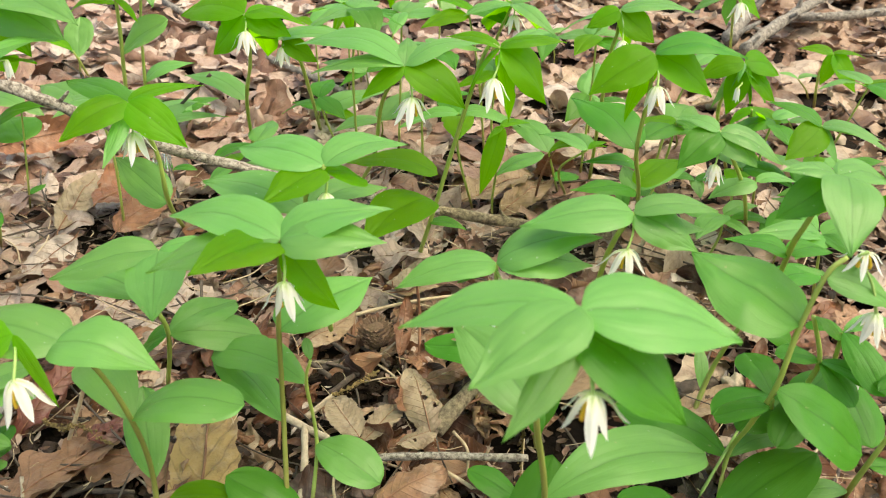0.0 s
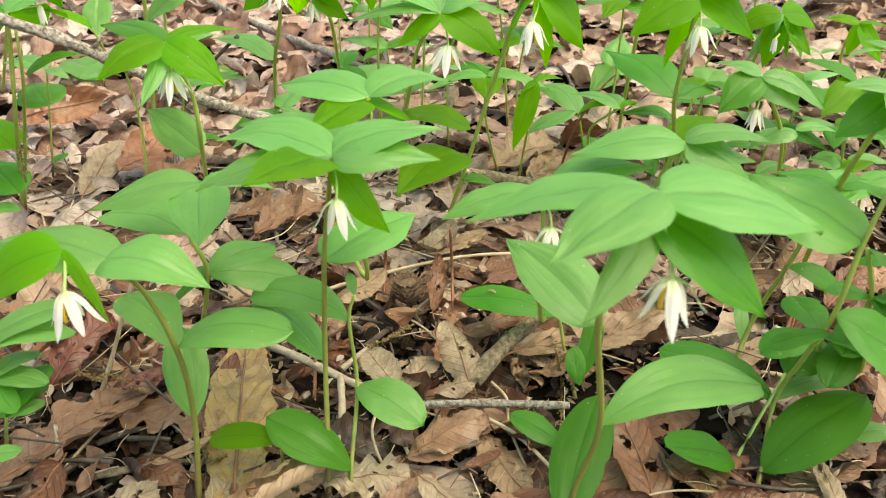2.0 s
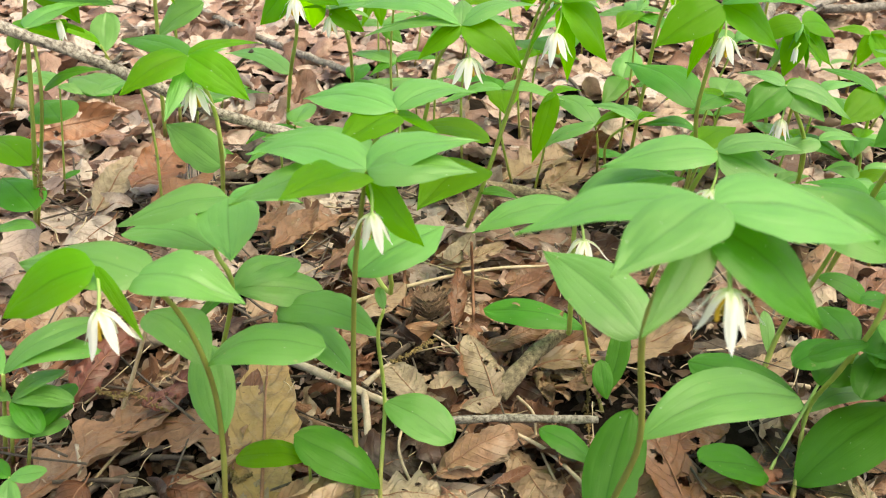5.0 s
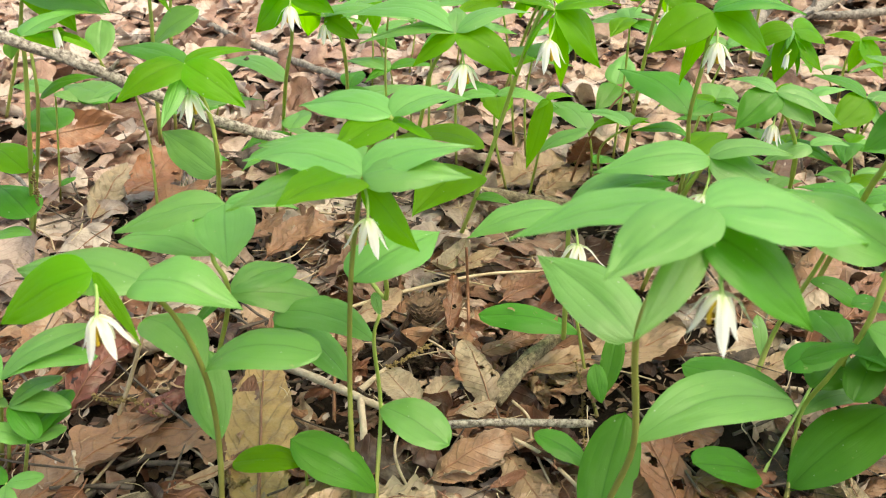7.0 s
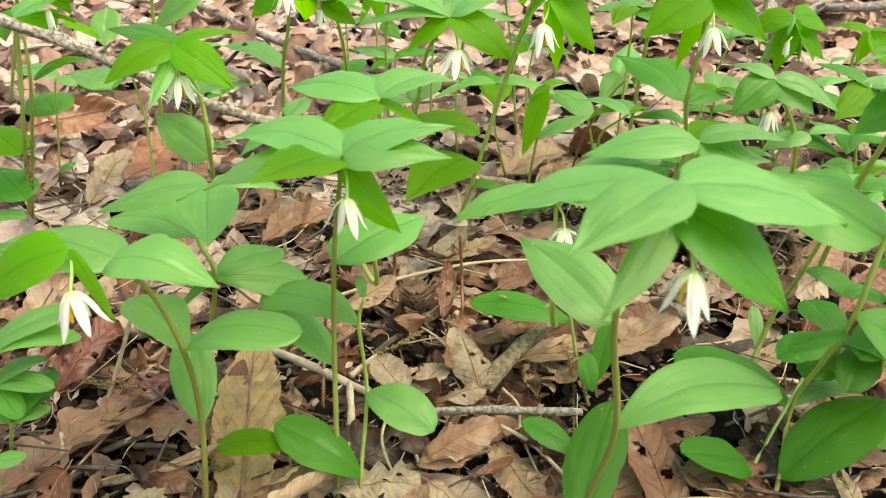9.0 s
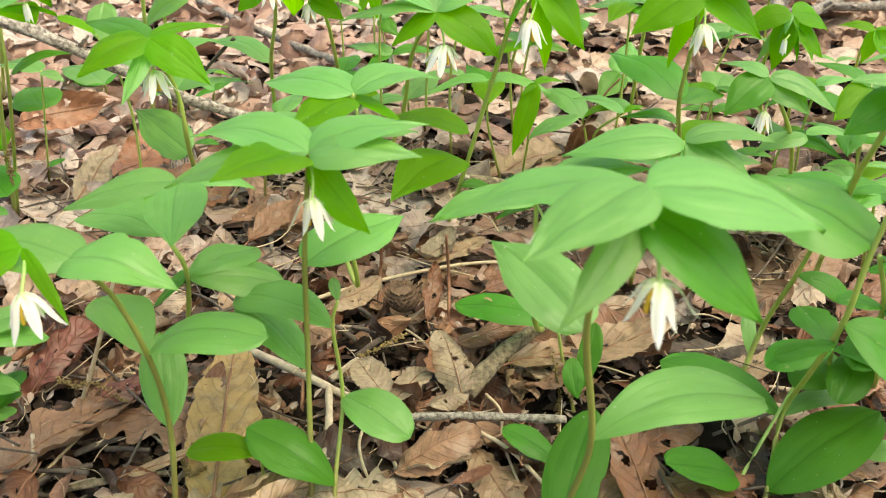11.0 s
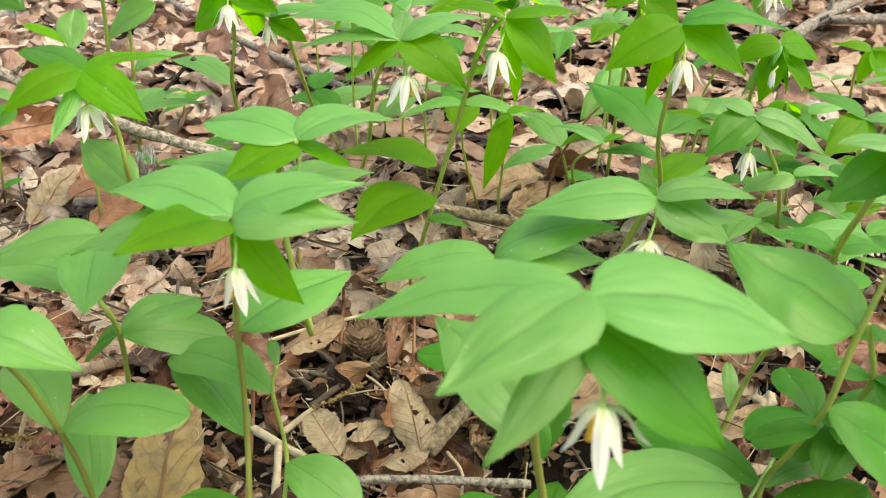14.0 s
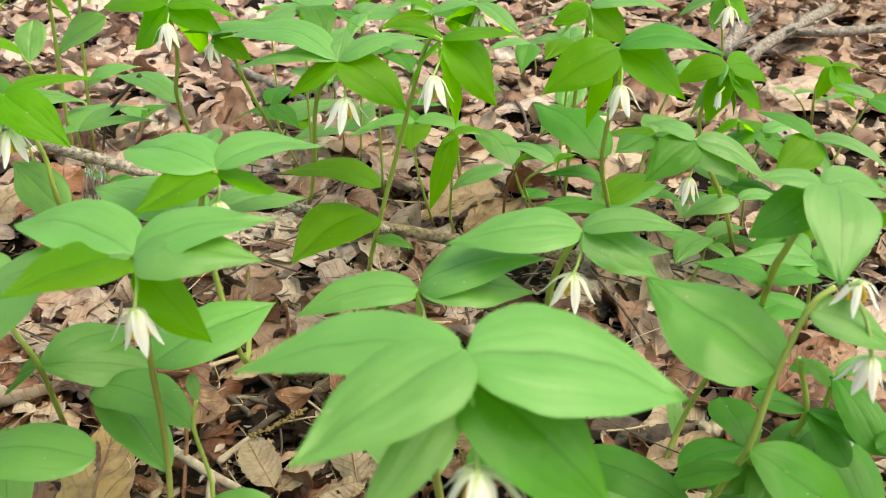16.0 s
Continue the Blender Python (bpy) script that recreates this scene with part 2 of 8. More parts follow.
def dead_leaf_material(name, island, stops):
    """Dry fallen leaf: papery, each leaf its own brown, fine feathered veins, bleached and dark blotches, black specks."""
    m, n, l, p = nodes_of(name)
    if island:
        rnd = n.new("ShaderNodeNewGeometry").outputs["Random Per Island"]
    else:
        rnd = n.new("ShaderNodeObjectInfo").outputs["Random"]
    geo = n.new("ShaderNodeNewGeometry")
    uv = n.new("ShaderNodeUVMap")
    xyz = n.new("ShaderNodeSeparateXYZ")
    l.new(uv.outputs[0], xyz.inputs[0])
    across = math_node(n, l, "ABSOLUTE", math_node(n, l, "MULTIPLY_ADD", xyz.outputs[0], 2.0, -1.0))
    blot = noise_node(n, l, 34, 4, 0.6, geo.outputs["Position"])
    speck = noise_node(n, l, 620, 3, 0.65, geo.outputs["Position"])
    r = ramp(n, stops)
    l.new(math_node(n, l, "MULTIPLY_ADD", blot, 0.34, math_node(n, l, "MULTIPLY_ADD", rnd, 0.92, -0.14)), r.inputs[0])
    rise = math_node(n, l, "SUBTRACT", xyz.outputs[1], math_node(n, l, "MULTIPLY_ADD", math_node(n, l, "POWER", across, 1.3), 0.20, math_node(n, l, "MULTIPLY", blot, 0.05)))
    side = math_node(n, l, "PINGPONG", math_node(n, l, "MULTIPLY", rise, 10.0), 0.5)
    vein = n.new("ShaderNodeMapRange")
    vein.interpolation_type = "SMOOTHSTEP"
    vein.inputs["From Min"].default_value, vein.inputs["From Max"].default_value = 0.01, 0.12
    l.new(math_node(n, l, "MINIMUM", math_node(n, l, "MULTIPLY", across, 1.4), side), vein.inputs["Value"])
    veined = math_node(n, l, "SUBTRACT", 1.0, vein.outputs[0])
    c1 = mix_colour(n, l, math_node(n, l, "MULTIPLY", veined, 0.17), r.outputs[0], (0.115, 0.062, 0.036))
    patch = ramp(n, [(0.48, (0, 0, 0)), (0.64, (1, 1, 1))])
    l.new(noise_node(n, l, 95, 5, 0.66, geo.outputs["Position"]), patch.inputs[0])
    c2 = mix_colour(n, l, math_node(n, l, "MULTIPLY", patch.outputs[0], 0.46), c1, (0.12, 0.06, 0.034))
    bleach = ramp(n, [(0.55, (0, 0, 0)), (0.72, (1, 1, 1))])
    l.new(noise_node(n, l, 61, 4, 0.6, geo.outputs["Position"]), bleach.inputs[0])
    c3 = mix_colour(n, l, math_node(n, l, "MULTIPLY", bleach.outputs[0], 0.30), c2, (0.50, 0.42, 0.33))
    dirt = ramp(n, [(0.66, (0, 0, 0)), (0.70, (1, 1, 1))])
    l.new(speck, dirt.inputs[0])
    c4 = mix_colour(n, l, math_node(n, l, "MULTIPLY", dirt.outputs[0], 0.55), c3, (0.04, 0.024, 0.016))
    l.new(c4, p.inputs["Base Color"])
    l.new(math_node(n, l, "MULTIPLY_ADD", blot, 0.3, 0.29), p.inputs["Roughness"])
    bump = n.new("ShaderNodeBump")
    bump.inputs["Strength"].default_value, bump.inputs["Distance"].default_value = 0.9, 0.0011
    l.new(math_node(n, l, "ADD", math_node(n, l, "MULTIPLY", vein.outputs[0], -0.32), math_node(n, l, "ADD", math_node(n, l, "MULTIPLY", speck, 0.30), math_node(n, l, "MULTIPLY", noise_node(n, l, 190, 4, 0.6, geo.outputs["Position"]), 0.9))), bump.inputs["Height"])
    l.new(bump.outputs[0], p.inputs["Normal"])
    tr = n.new("ShaderNodeBsdfTranslucent")
    l.new(c4, tr.inputs["Color"])
    mx = n.new("ShaderNodeMixShader")
    mx.inputs[0].default_value = 0.14
    l.new(p.outputs[0], mx.inputs[1])
    l.new(tr.outputs[0], mx.inputs[2])
    l.new(mx.outputs[0], n["Material Output"].inputs[0])
    return m


BROWNS = [(0.0, (0.105, 0.052, 0.035)), (0.12, (0.235, 0.118, 0.074)), (0.28, (0.36, 0.212, 0.152)), (0.52, (0.45, 0.315, 0.245)), (0.82, (0.545, 0.435, 0.36)), (1.0, (0.63, 0.54, 0.475))]
# east litter: the same browns, darker and less blue
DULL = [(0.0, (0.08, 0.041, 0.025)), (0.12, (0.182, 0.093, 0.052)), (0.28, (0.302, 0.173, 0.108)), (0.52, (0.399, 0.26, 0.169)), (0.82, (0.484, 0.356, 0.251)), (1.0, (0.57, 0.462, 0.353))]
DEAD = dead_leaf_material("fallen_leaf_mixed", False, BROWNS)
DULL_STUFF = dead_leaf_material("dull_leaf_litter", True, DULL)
DEAD_STUFF = dead_leaf_material("leaf_litter_mixed", True, BROWNS)
# near litter palette: browner, and darkened in place of shade close to the camera
NEAR_SHADED = [(0.0, (0.022, 0.013, 0.009)), (0.26, (0.085, 0.034, 0.019)), (0.46, (0.20, 0.080, 0.040)), (0.64, (0.315, 0.167, 0.092)), (0.84, (0.435, 0.295, 0.19)), (1.0, (0.56, 0.46, 0.35))]
DEAD_NEAR = dead_leaf_material("near_fallen_leaf_shaded", False, NEAR_SHADED)
NEAR_STUFF = dead_leaf_material("damp_leaf_litter", True, NEAR_SHADED)
# mould crumbs, their browns darkened too for the shade in the gaps
MOULD = dead_leaf_material("leaf_mould", True, [(0.0, (0.012, 0.008, 0.006)), (0.5, (0.045, 0.026, 0.016)), (0.85, (0.13, 0.075, 0.042)), (1.0, (0.30, 0.21, 0.13))])
DEAD_OCHRE = dead_leaf_material("fallen_leaf_ochre", False, [(0, (0.40, 0.255, 0.095)), (1, (0.47, 0.31, 0.13))])
DEAD_TAN = dead_leaf_material("fallen_leaf_tan", False, [(0, (0.27, 0.172, 0.096)), (1, (0.38, 0.262, 0.155))])
DEAD_PALE = dead_leaf_material("fallen_leaf_pale", False, [(0, (0.31, 0.232, 0.145)), (1, (0.43, 0.335, 0.225))])
DEAD_RUST = dead_leaf_material("fallen_leaf_rust", False, [(0, (0.145, 0.054, 0.024)), (1, (0.24, 0.102, 0.046))])
DEAD_BROWN = dead_leaf_material("fallen_leaf_brown", False, [(0, (0.205, 0.100, 0.054)), (1, (0.325, 0.178, 0.098))])
DEAD_FOX = dead_leaf_material("fallen_leaf_fox_red", False, [(0, (0.27, 0.105, 0.05)), (1, (0.38, 0.175, 0.09))])
DEAD_RED = dead_leaf_material("fallen_leaf_red", False, [(0, (0.16, 0.05, 0.035)), (1, (0.26, 0.09, 0.05))])

# dark mould, blackened further to stand for the shade in deep gaps
SOIL, sn, sl, sp = nodes_of("shaded_leaf_mould")
sg = sn.new("ShaderNodeNewGeometry")
sv = sn.new("ShaderNodeTexVoronoi")
sv.inputs["Scale"].default_value = 26
sl.new(sg.outputs["Position"], sv.inputs["Vector"])
sx = sn.new("ShaderNodeSeparateXYZ")
sl.new(sv.outputs["Color"], sx.inputs[0])
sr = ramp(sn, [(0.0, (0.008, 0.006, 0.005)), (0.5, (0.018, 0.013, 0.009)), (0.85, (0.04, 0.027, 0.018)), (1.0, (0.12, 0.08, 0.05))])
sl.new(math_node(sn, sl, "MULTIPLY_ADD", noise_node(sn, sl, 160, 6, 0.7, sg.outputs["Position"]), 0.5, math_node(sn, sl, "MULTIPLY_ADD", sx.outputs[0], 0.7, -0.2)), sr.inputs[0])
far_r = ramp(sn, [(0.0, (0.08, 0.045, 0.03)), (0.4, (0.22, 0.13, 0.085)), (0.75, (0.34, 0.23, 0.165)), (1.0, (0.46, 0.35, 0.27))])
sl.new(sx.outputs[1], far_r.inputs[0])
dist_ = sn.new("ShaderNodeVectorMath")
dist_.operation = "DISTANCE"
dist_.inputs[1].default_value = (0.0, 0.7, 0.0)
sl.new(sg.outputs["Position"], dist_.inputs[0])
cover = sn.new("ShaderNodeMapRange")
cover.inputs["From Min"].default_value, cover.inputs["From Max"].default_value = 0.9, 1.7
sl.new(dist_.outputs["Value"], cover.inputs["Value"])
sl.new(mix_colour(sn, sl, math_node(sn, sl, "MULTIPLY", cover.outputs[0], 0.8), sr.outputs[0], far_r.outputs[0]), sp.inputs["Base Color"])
sp.inputs["Roughness"].default_value = 0.95
sp.inputs["Specular IOR Level"].default_value = 0.1
sb = sn.new("ShaderNodeBump")
sb.inputs["Distance"].default_value = 0.006
sl.new(noise_node(sn, sl, 140, 6, 0.7, sg.outputs["Position"]), sb.inputs["Height"])
sl.new(sb.outputs[0], sp.inputs["Normal"])

# ---- builders ----
def mesh_of(name, verts, faces, material, uvs=None, smooth=True):
    me = bpy.data.meshes.new(name)
    me.from_pydata([tuple(v) for v in verts], [], faces)
    if uvs is not None:
        lay = me.uv_layers.new(name="UVMap")
        idx = np.empty(len(me.loops), dtype=np.int32)
        me.loops.foreach_get("vertex_index", idx)
        lay.data.foreach_set("uv", np.asarray(uvs, dtype=np.float32)[idx].ravel())
    me.polygons.foreach_set("use_smooth", [smooth] * len(me.polygons))
    me.materials.append(material)
    me.update()
    return me


def part(name, me, parent, label="", at=None):
    ob = new(name, me)
    ob.parent = parent
    if at is not None:
        ob.matrix_basis = at
    return tagged(ob, label)


def smooth_path(points, per=6):
    """Catmull-Rom through the points."""
    p = [Vector(q) for q in points]
    p = [p[0] * 2 - p[1]] + p + [p[-1] * 2 - p[-2]]
    out = []
    for i in range(1, len(p) - 2):
        a, b, c, d = p[i - 1], p[i], p[i + 1], p[i + 2]
        for k in range(per):
            t = k / per
            out.append(0.5 * (2 * b + (c - a) * t + (2 * a - 5 * b + 4 * c - d) * t * t + (3 * b - a - 3 * c + d) * t ** 3))
    return out + [p[-2]]


def tube(points, r0, r1, sides=8, knots=0.0, seed=0, per=6):
    """A round tapering tube along the points; knots swell it here and there."""
    path = smooth_path(points, per)
    n = len(path)
    verts, faces = [], []
    ref = Vector((0.31, 0.17, 0.93)).normalized()
    for i, q in enumerate(path):
        d = (path[min(i + 1, n - 1)] - path[max(i - 1, 0)]).normalized()
        if abs(d.dot(ref)) > 0.95:
            ref = Vector((0.9, 0.3, 0.1)).normalized()
        s = d.cross(ref).normalized()
        u = s.cross(d)
        r = r0 + (r1 - r0) * i / (n - 1)
        for k in range(sides):
            a = 2 * math.pi * k / sides
            w = r * (1 + knots * noise.noise(Vector((q.x * 90 + seed * 7.1, q.y * 90 + math.cos(a) * 1.4, q.z * 90 + math.sin(a) * 1.4))))
            verts.append(q + (s * math.cos(a) + u * math.sin(a)) * w)
    for i in range(n - 1):
        for k in range(sides):
            k2 = (k + 1) % sides
            faces.append((i * sides + k, i * sides + k2, (i + 1) * sides + k2, (i + 1) * sides + k))
    faces.append(tuple(range(sides))[::-1])
    faces.append(tuple((n - 1) * sides + k for k in range(sides)))
    return verts, faces


def blade(base, tip, ratio, arch=0.08, roll=0.0, seed=0, rows=22, cols=20):
    """An ovate, pointed leaf from base to tip: humped along its length, grooved at the midrib, a little wavy."""
    base, tip = Vector(base), Vector(tip)
    rng = random.Random(seed)
    axis = tip - base
    length = axis.length
    axis.normalize()
    up = Vector((0, 0, 1)) if abs(axis.z) < 0.985 else Vector((0, -1, 0.2))
    n = (up - axis * up.dot(axis)).normalized()
    n = Matrix.Rotation(radians(roll), 3, axis) @ n
    s = axis.cross(n)
    half = ratio * 1.08 * length / 2
    bend = rng.uniform(-0.05, 0.05)
    pleat = rng.uniform(0.002, 0.006) if base.z < 0.13 else rng.uniform(0.006, 0.014)
    cup, crest = rng.uniform(0.16, 0.26), rng.uniform(0.16, 0.30)
    w1, w2, w3 = rng.uniform(0, 6.28), rng.uniform(0, 6.28), rng.uniform(0.05, 0.15)
    nick, nick_at, nick_side = (rng.uniform(0.05, 0.16) if rng.random() < 0.22 else 0.0), rng.uniform(0.3, 0.8), rng.choice((-1, 1))
    peak = (5 / 14) ** 0.5 * (9 / 14) ** 0.9
    low = base.z < 0.13 and base.y < 0.45  # the lower leaves end bluntly
    verts, uvs, faces = [], [], []
    for i in range(rows + 1):
        v = i / rows
        h = half * (v ** 0.5 * (1 - v) ** 0.9) / peak
        if axis.z > 0.45:
            h = half * (v ** 0.85 * (1 - v) ** 0.6) / 0.372
        elif low:
            h = half * (v ** 0.75 * (1 - v) ** 0.55) / 0.4125
        else:
            h *= 1.0 - (0.34 if length > 0.030 else 0.1) * max(0.0, (v - 0.62) / 0.38) ** 1.1
        mid = base + axis * (length * v) + n * (arch * length * (math.sin(math.pi * v ** 0.8) - 0.35 * v * v)) + s * (bend * length * math.sin(math.pi * v))
        if i == rows:
            mid = tip + n * (-0.35 * arch * length)
        for j in range(cols + 1):
            u = 2 * j / cols - 1
            a = abs(u)
            lift = cup * a - crest * a * a + w3 * math.sin(4.5 * v + (w1 if u < 0 else w2)) * a * a - pleat * math.cos(6.4 * math.pi * a) * (1 - a) * 0.8
            edge = h * (1 - nick * math.exp(-((v - nick_at) / 0.035) ** 2) * a ** 3) if u * nick_side > 0 else h
            edge *= 1 + 0.018 * a * noise.noise(Vector((v * 13, seed * 1.7, u)))
            swell = 0.085 * noise.noise(Vector((v * 3.4 + seed * 3.1, u * 1.5, seed * 0.7))) + 0.035 * noise.noise(Vector((v * 9.0, u * 3.6, seed * 1.3)))
            verts.append(mid + s * (edge * u) + n * (h * lift + half * swell * min(1.0, 4 * v)))
            uvs.append((j / cols, v))
    c = cols + 1
    for i in range(rows):
        for j in range(cols):
            faces.append((i * c + j, i * c + j + 1, (i + 1) * c + j + 1, (i + 1) * c + j))
    return verts, faces, uvs


def add_flower(plant, node, top, length, spread=0.42, turn=0.0, closed=False):
    """A nodding flower: pedicel from the node, two rings of three white tepals with a green-tinged back, yellow anthers, a style."""
    node, top = Vector(node), Vector(top)
    mid = (node + top) / 2 + Vector((0.001, -0.001, 0.001))
    v, f = tube([node, mid, top, top - Vector((0, 0, 0.0016))], 0.00055, 0.0007, 6)
    ped = part("flower", mesh_of("pedicel", v, f, STEM_PALE), plant, "nodding white flower with six pointed tepals")
    v, f = tube([top + Vector((0, 0, 0.0004)), top - Vector((0, 0, 0.0012)), top - Vector((0, 0, 0.0024))], 0.0008, 0.0014, 8)
    part("flower_base", mesh_of("flower_base", v, f, TEPAL_BASE), ped, "pale green flower base")
    rng = random.Random(int(1e4 * abs(node.x + 3 * node.y)))
    R, C = 14, 8
    for k in range(6):
        inner = k % 2
        a = turn + k * math.pi / 3 + rng.uniform(-0.14, 0.14)
        out, side = Vector((math.cos(a), math.sin(a), 0)), Vector((-math.sin(a), math.cos(a), 0))
        sp = 0.10 if closed else spread * rng.uniform(0.75, 1.25) * (0.86 if inner else 1.08)
        ln = length * rng.uniform(0.96, 1.04) * (0.96 if inner else 1.02)
        sway, twist = rng.uniform(-0.06, 0.06), rng.uniform(-0.25, 0.25)
        wide = length * (0.245 if inner else 0.235) * rng.uniform(0.92, 1.1)
        verts, uvs, faces = [], [], []
        for i in range(R + 1):
            t = i / R
            r = 0.0011 - 0.0003 * inner + ln * sp * (0.44 * (1 - math.exp(-8 * t)) + 0.30 * t + 0.34 * t ** 2)
            z = -ln * (t - 0.16 * sp * t ** 3)
            hw = wide * (t + 0.10) ** 0.45 * (1 - t ** 1.6) ** 0.9
            for j in range(C + 1):
                u = 2 * j / C - 1
                keel = -0.26 * hw * u * u + 0.10 * hw * math.cos(5 * u)
                verts.append(top + out * (r + keel) + side * (hw * u + sway * ln * t * t) + out * (twist * hw * u * t) + Vector((0, 0, z)))
                uvs.append((j / C, t))
        for i in range(R):
            for j in range(C):
                faces.append((i * (C + 1) + j, i * (C + 1) + j + 1, (i + 1) * (C + 1) + j + 1, (i + 1) * (C + 1) + j))
        part("tepal", mesh_of("tepal", verts, faces, PETAL, uvs), ped)
        if not closed:
            e = top + out * 0.0024 + Vector((0, 0, -length * 0.46))
            b = top + out * 0.0010 + Vector((0, 0, -length * 0.12))
            v, f = tube([b, (b + e) / 2, e, e - Vector((0, 0, length * 0.06)), e - Vector((0, 0, length * 0.22))], 0.00035, 0.0008, 6, per=3)
            part("anther", mesh_of("anther", v, f, ANTHER), ped)
    v, f = tube([top - Vector((0, 0, length * 0.1)), top - Vector((0, 0, length * 0.4)), top - Vector((0, 0, length * 0.72))], 0.0009, 0.0005, 6, per=3)
    part("style", mesh_of("style", v, f, STEM_PALE), ped)


SEEDS = iter(range(1, 100000))


def plant(label, stems, leaves, flowers=(), leaf_mat=LEAF, stem_mat=STEM, thick=0.0016):
    """One woodland plant. stems: point rows from the ground up. leaves: base, tip, ratio, arch, roll. flowers: node, top, length, spread, turn."""
    root = Vector(stems[0][0])
    e = new("woodland_plant")
    e.location = root
    tagged(e, label, "plant", "flowering woodland plants")
    back = Matrix.Translation(-root)
    for st in stems:
        r = thick * (0.92 if st is stems[0] else 0.75)
        v, f = tube(st, r * 1.1, r * 0.75, 8, 0.12)
        part("stem", mesh_of("stem", v, f, stem_mat), e, at=back)
    for base, tip, ratio, arch, roll, *kind in leaves:
        k = next(SEEDS)
        v, f, uv = blade(base, tip, ratio, arch, roll, k)
        mat = {"y": LEAF_YELLOW, "d": LEAF_SHADED, "g": LEAF, "m": LEAF_MID}[kind[0]] if kind else leaf_mat
        part("leaf", mesh_of("leaf", v, f, mat, uv), e, at=back)
    for node, top, length, *rest in flowers:
        before = set(e.children)
        add_flower(e, node, top, length, *rest)
        for o in set(e.children) - before:
            o.matrix_basis = back
    return e

# ---- ground: one sheet from the plants to the horizon ----
def ground_z(x, y):
    near = 1.0 / (1.0 + (x * x + y * y) / 9.0)
    return -0.012 + near * (0.012 * noise.noise(Vector((x * 3.1, y * 3.1, 0.3))) + 0.005 * noise.noise(Vector((x * 17, y * 17, 4.0)))) + (1 - near) * 0.25 * noise.noise(Vector((x * 0.08, y * 0.08, 9.0)))


def sheet_axis(lo, hi, step):
    mid = list(np.arange(lo, hi + 1e-6, step))
    out_, d = [], step
    x = hi
    while x < 260:
        d *= 1.22
        x += d
        out_.append(x)
    return [lo - (q - hi) for q in reversed(out_)] + mid + out_


gx, gy = sheet_axis(-1.1, 1.1, 0.02), sheet_axis(-0.3, 1.7, 0.02)
gv = [(x, y, ground_z(x, y)) for y in gy for x in gx]
w_ = len(gx)
gf = [(j * w_ + i, j * w_ + i + 1, (j + 1) * w_ + i + 1, (j + 1) * w_ + i) for j in range(len(gy) - 1) for i in range(w_ - 1)]
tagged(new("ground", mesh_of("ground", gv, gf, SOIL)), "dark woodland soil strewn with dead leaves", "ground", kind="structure")


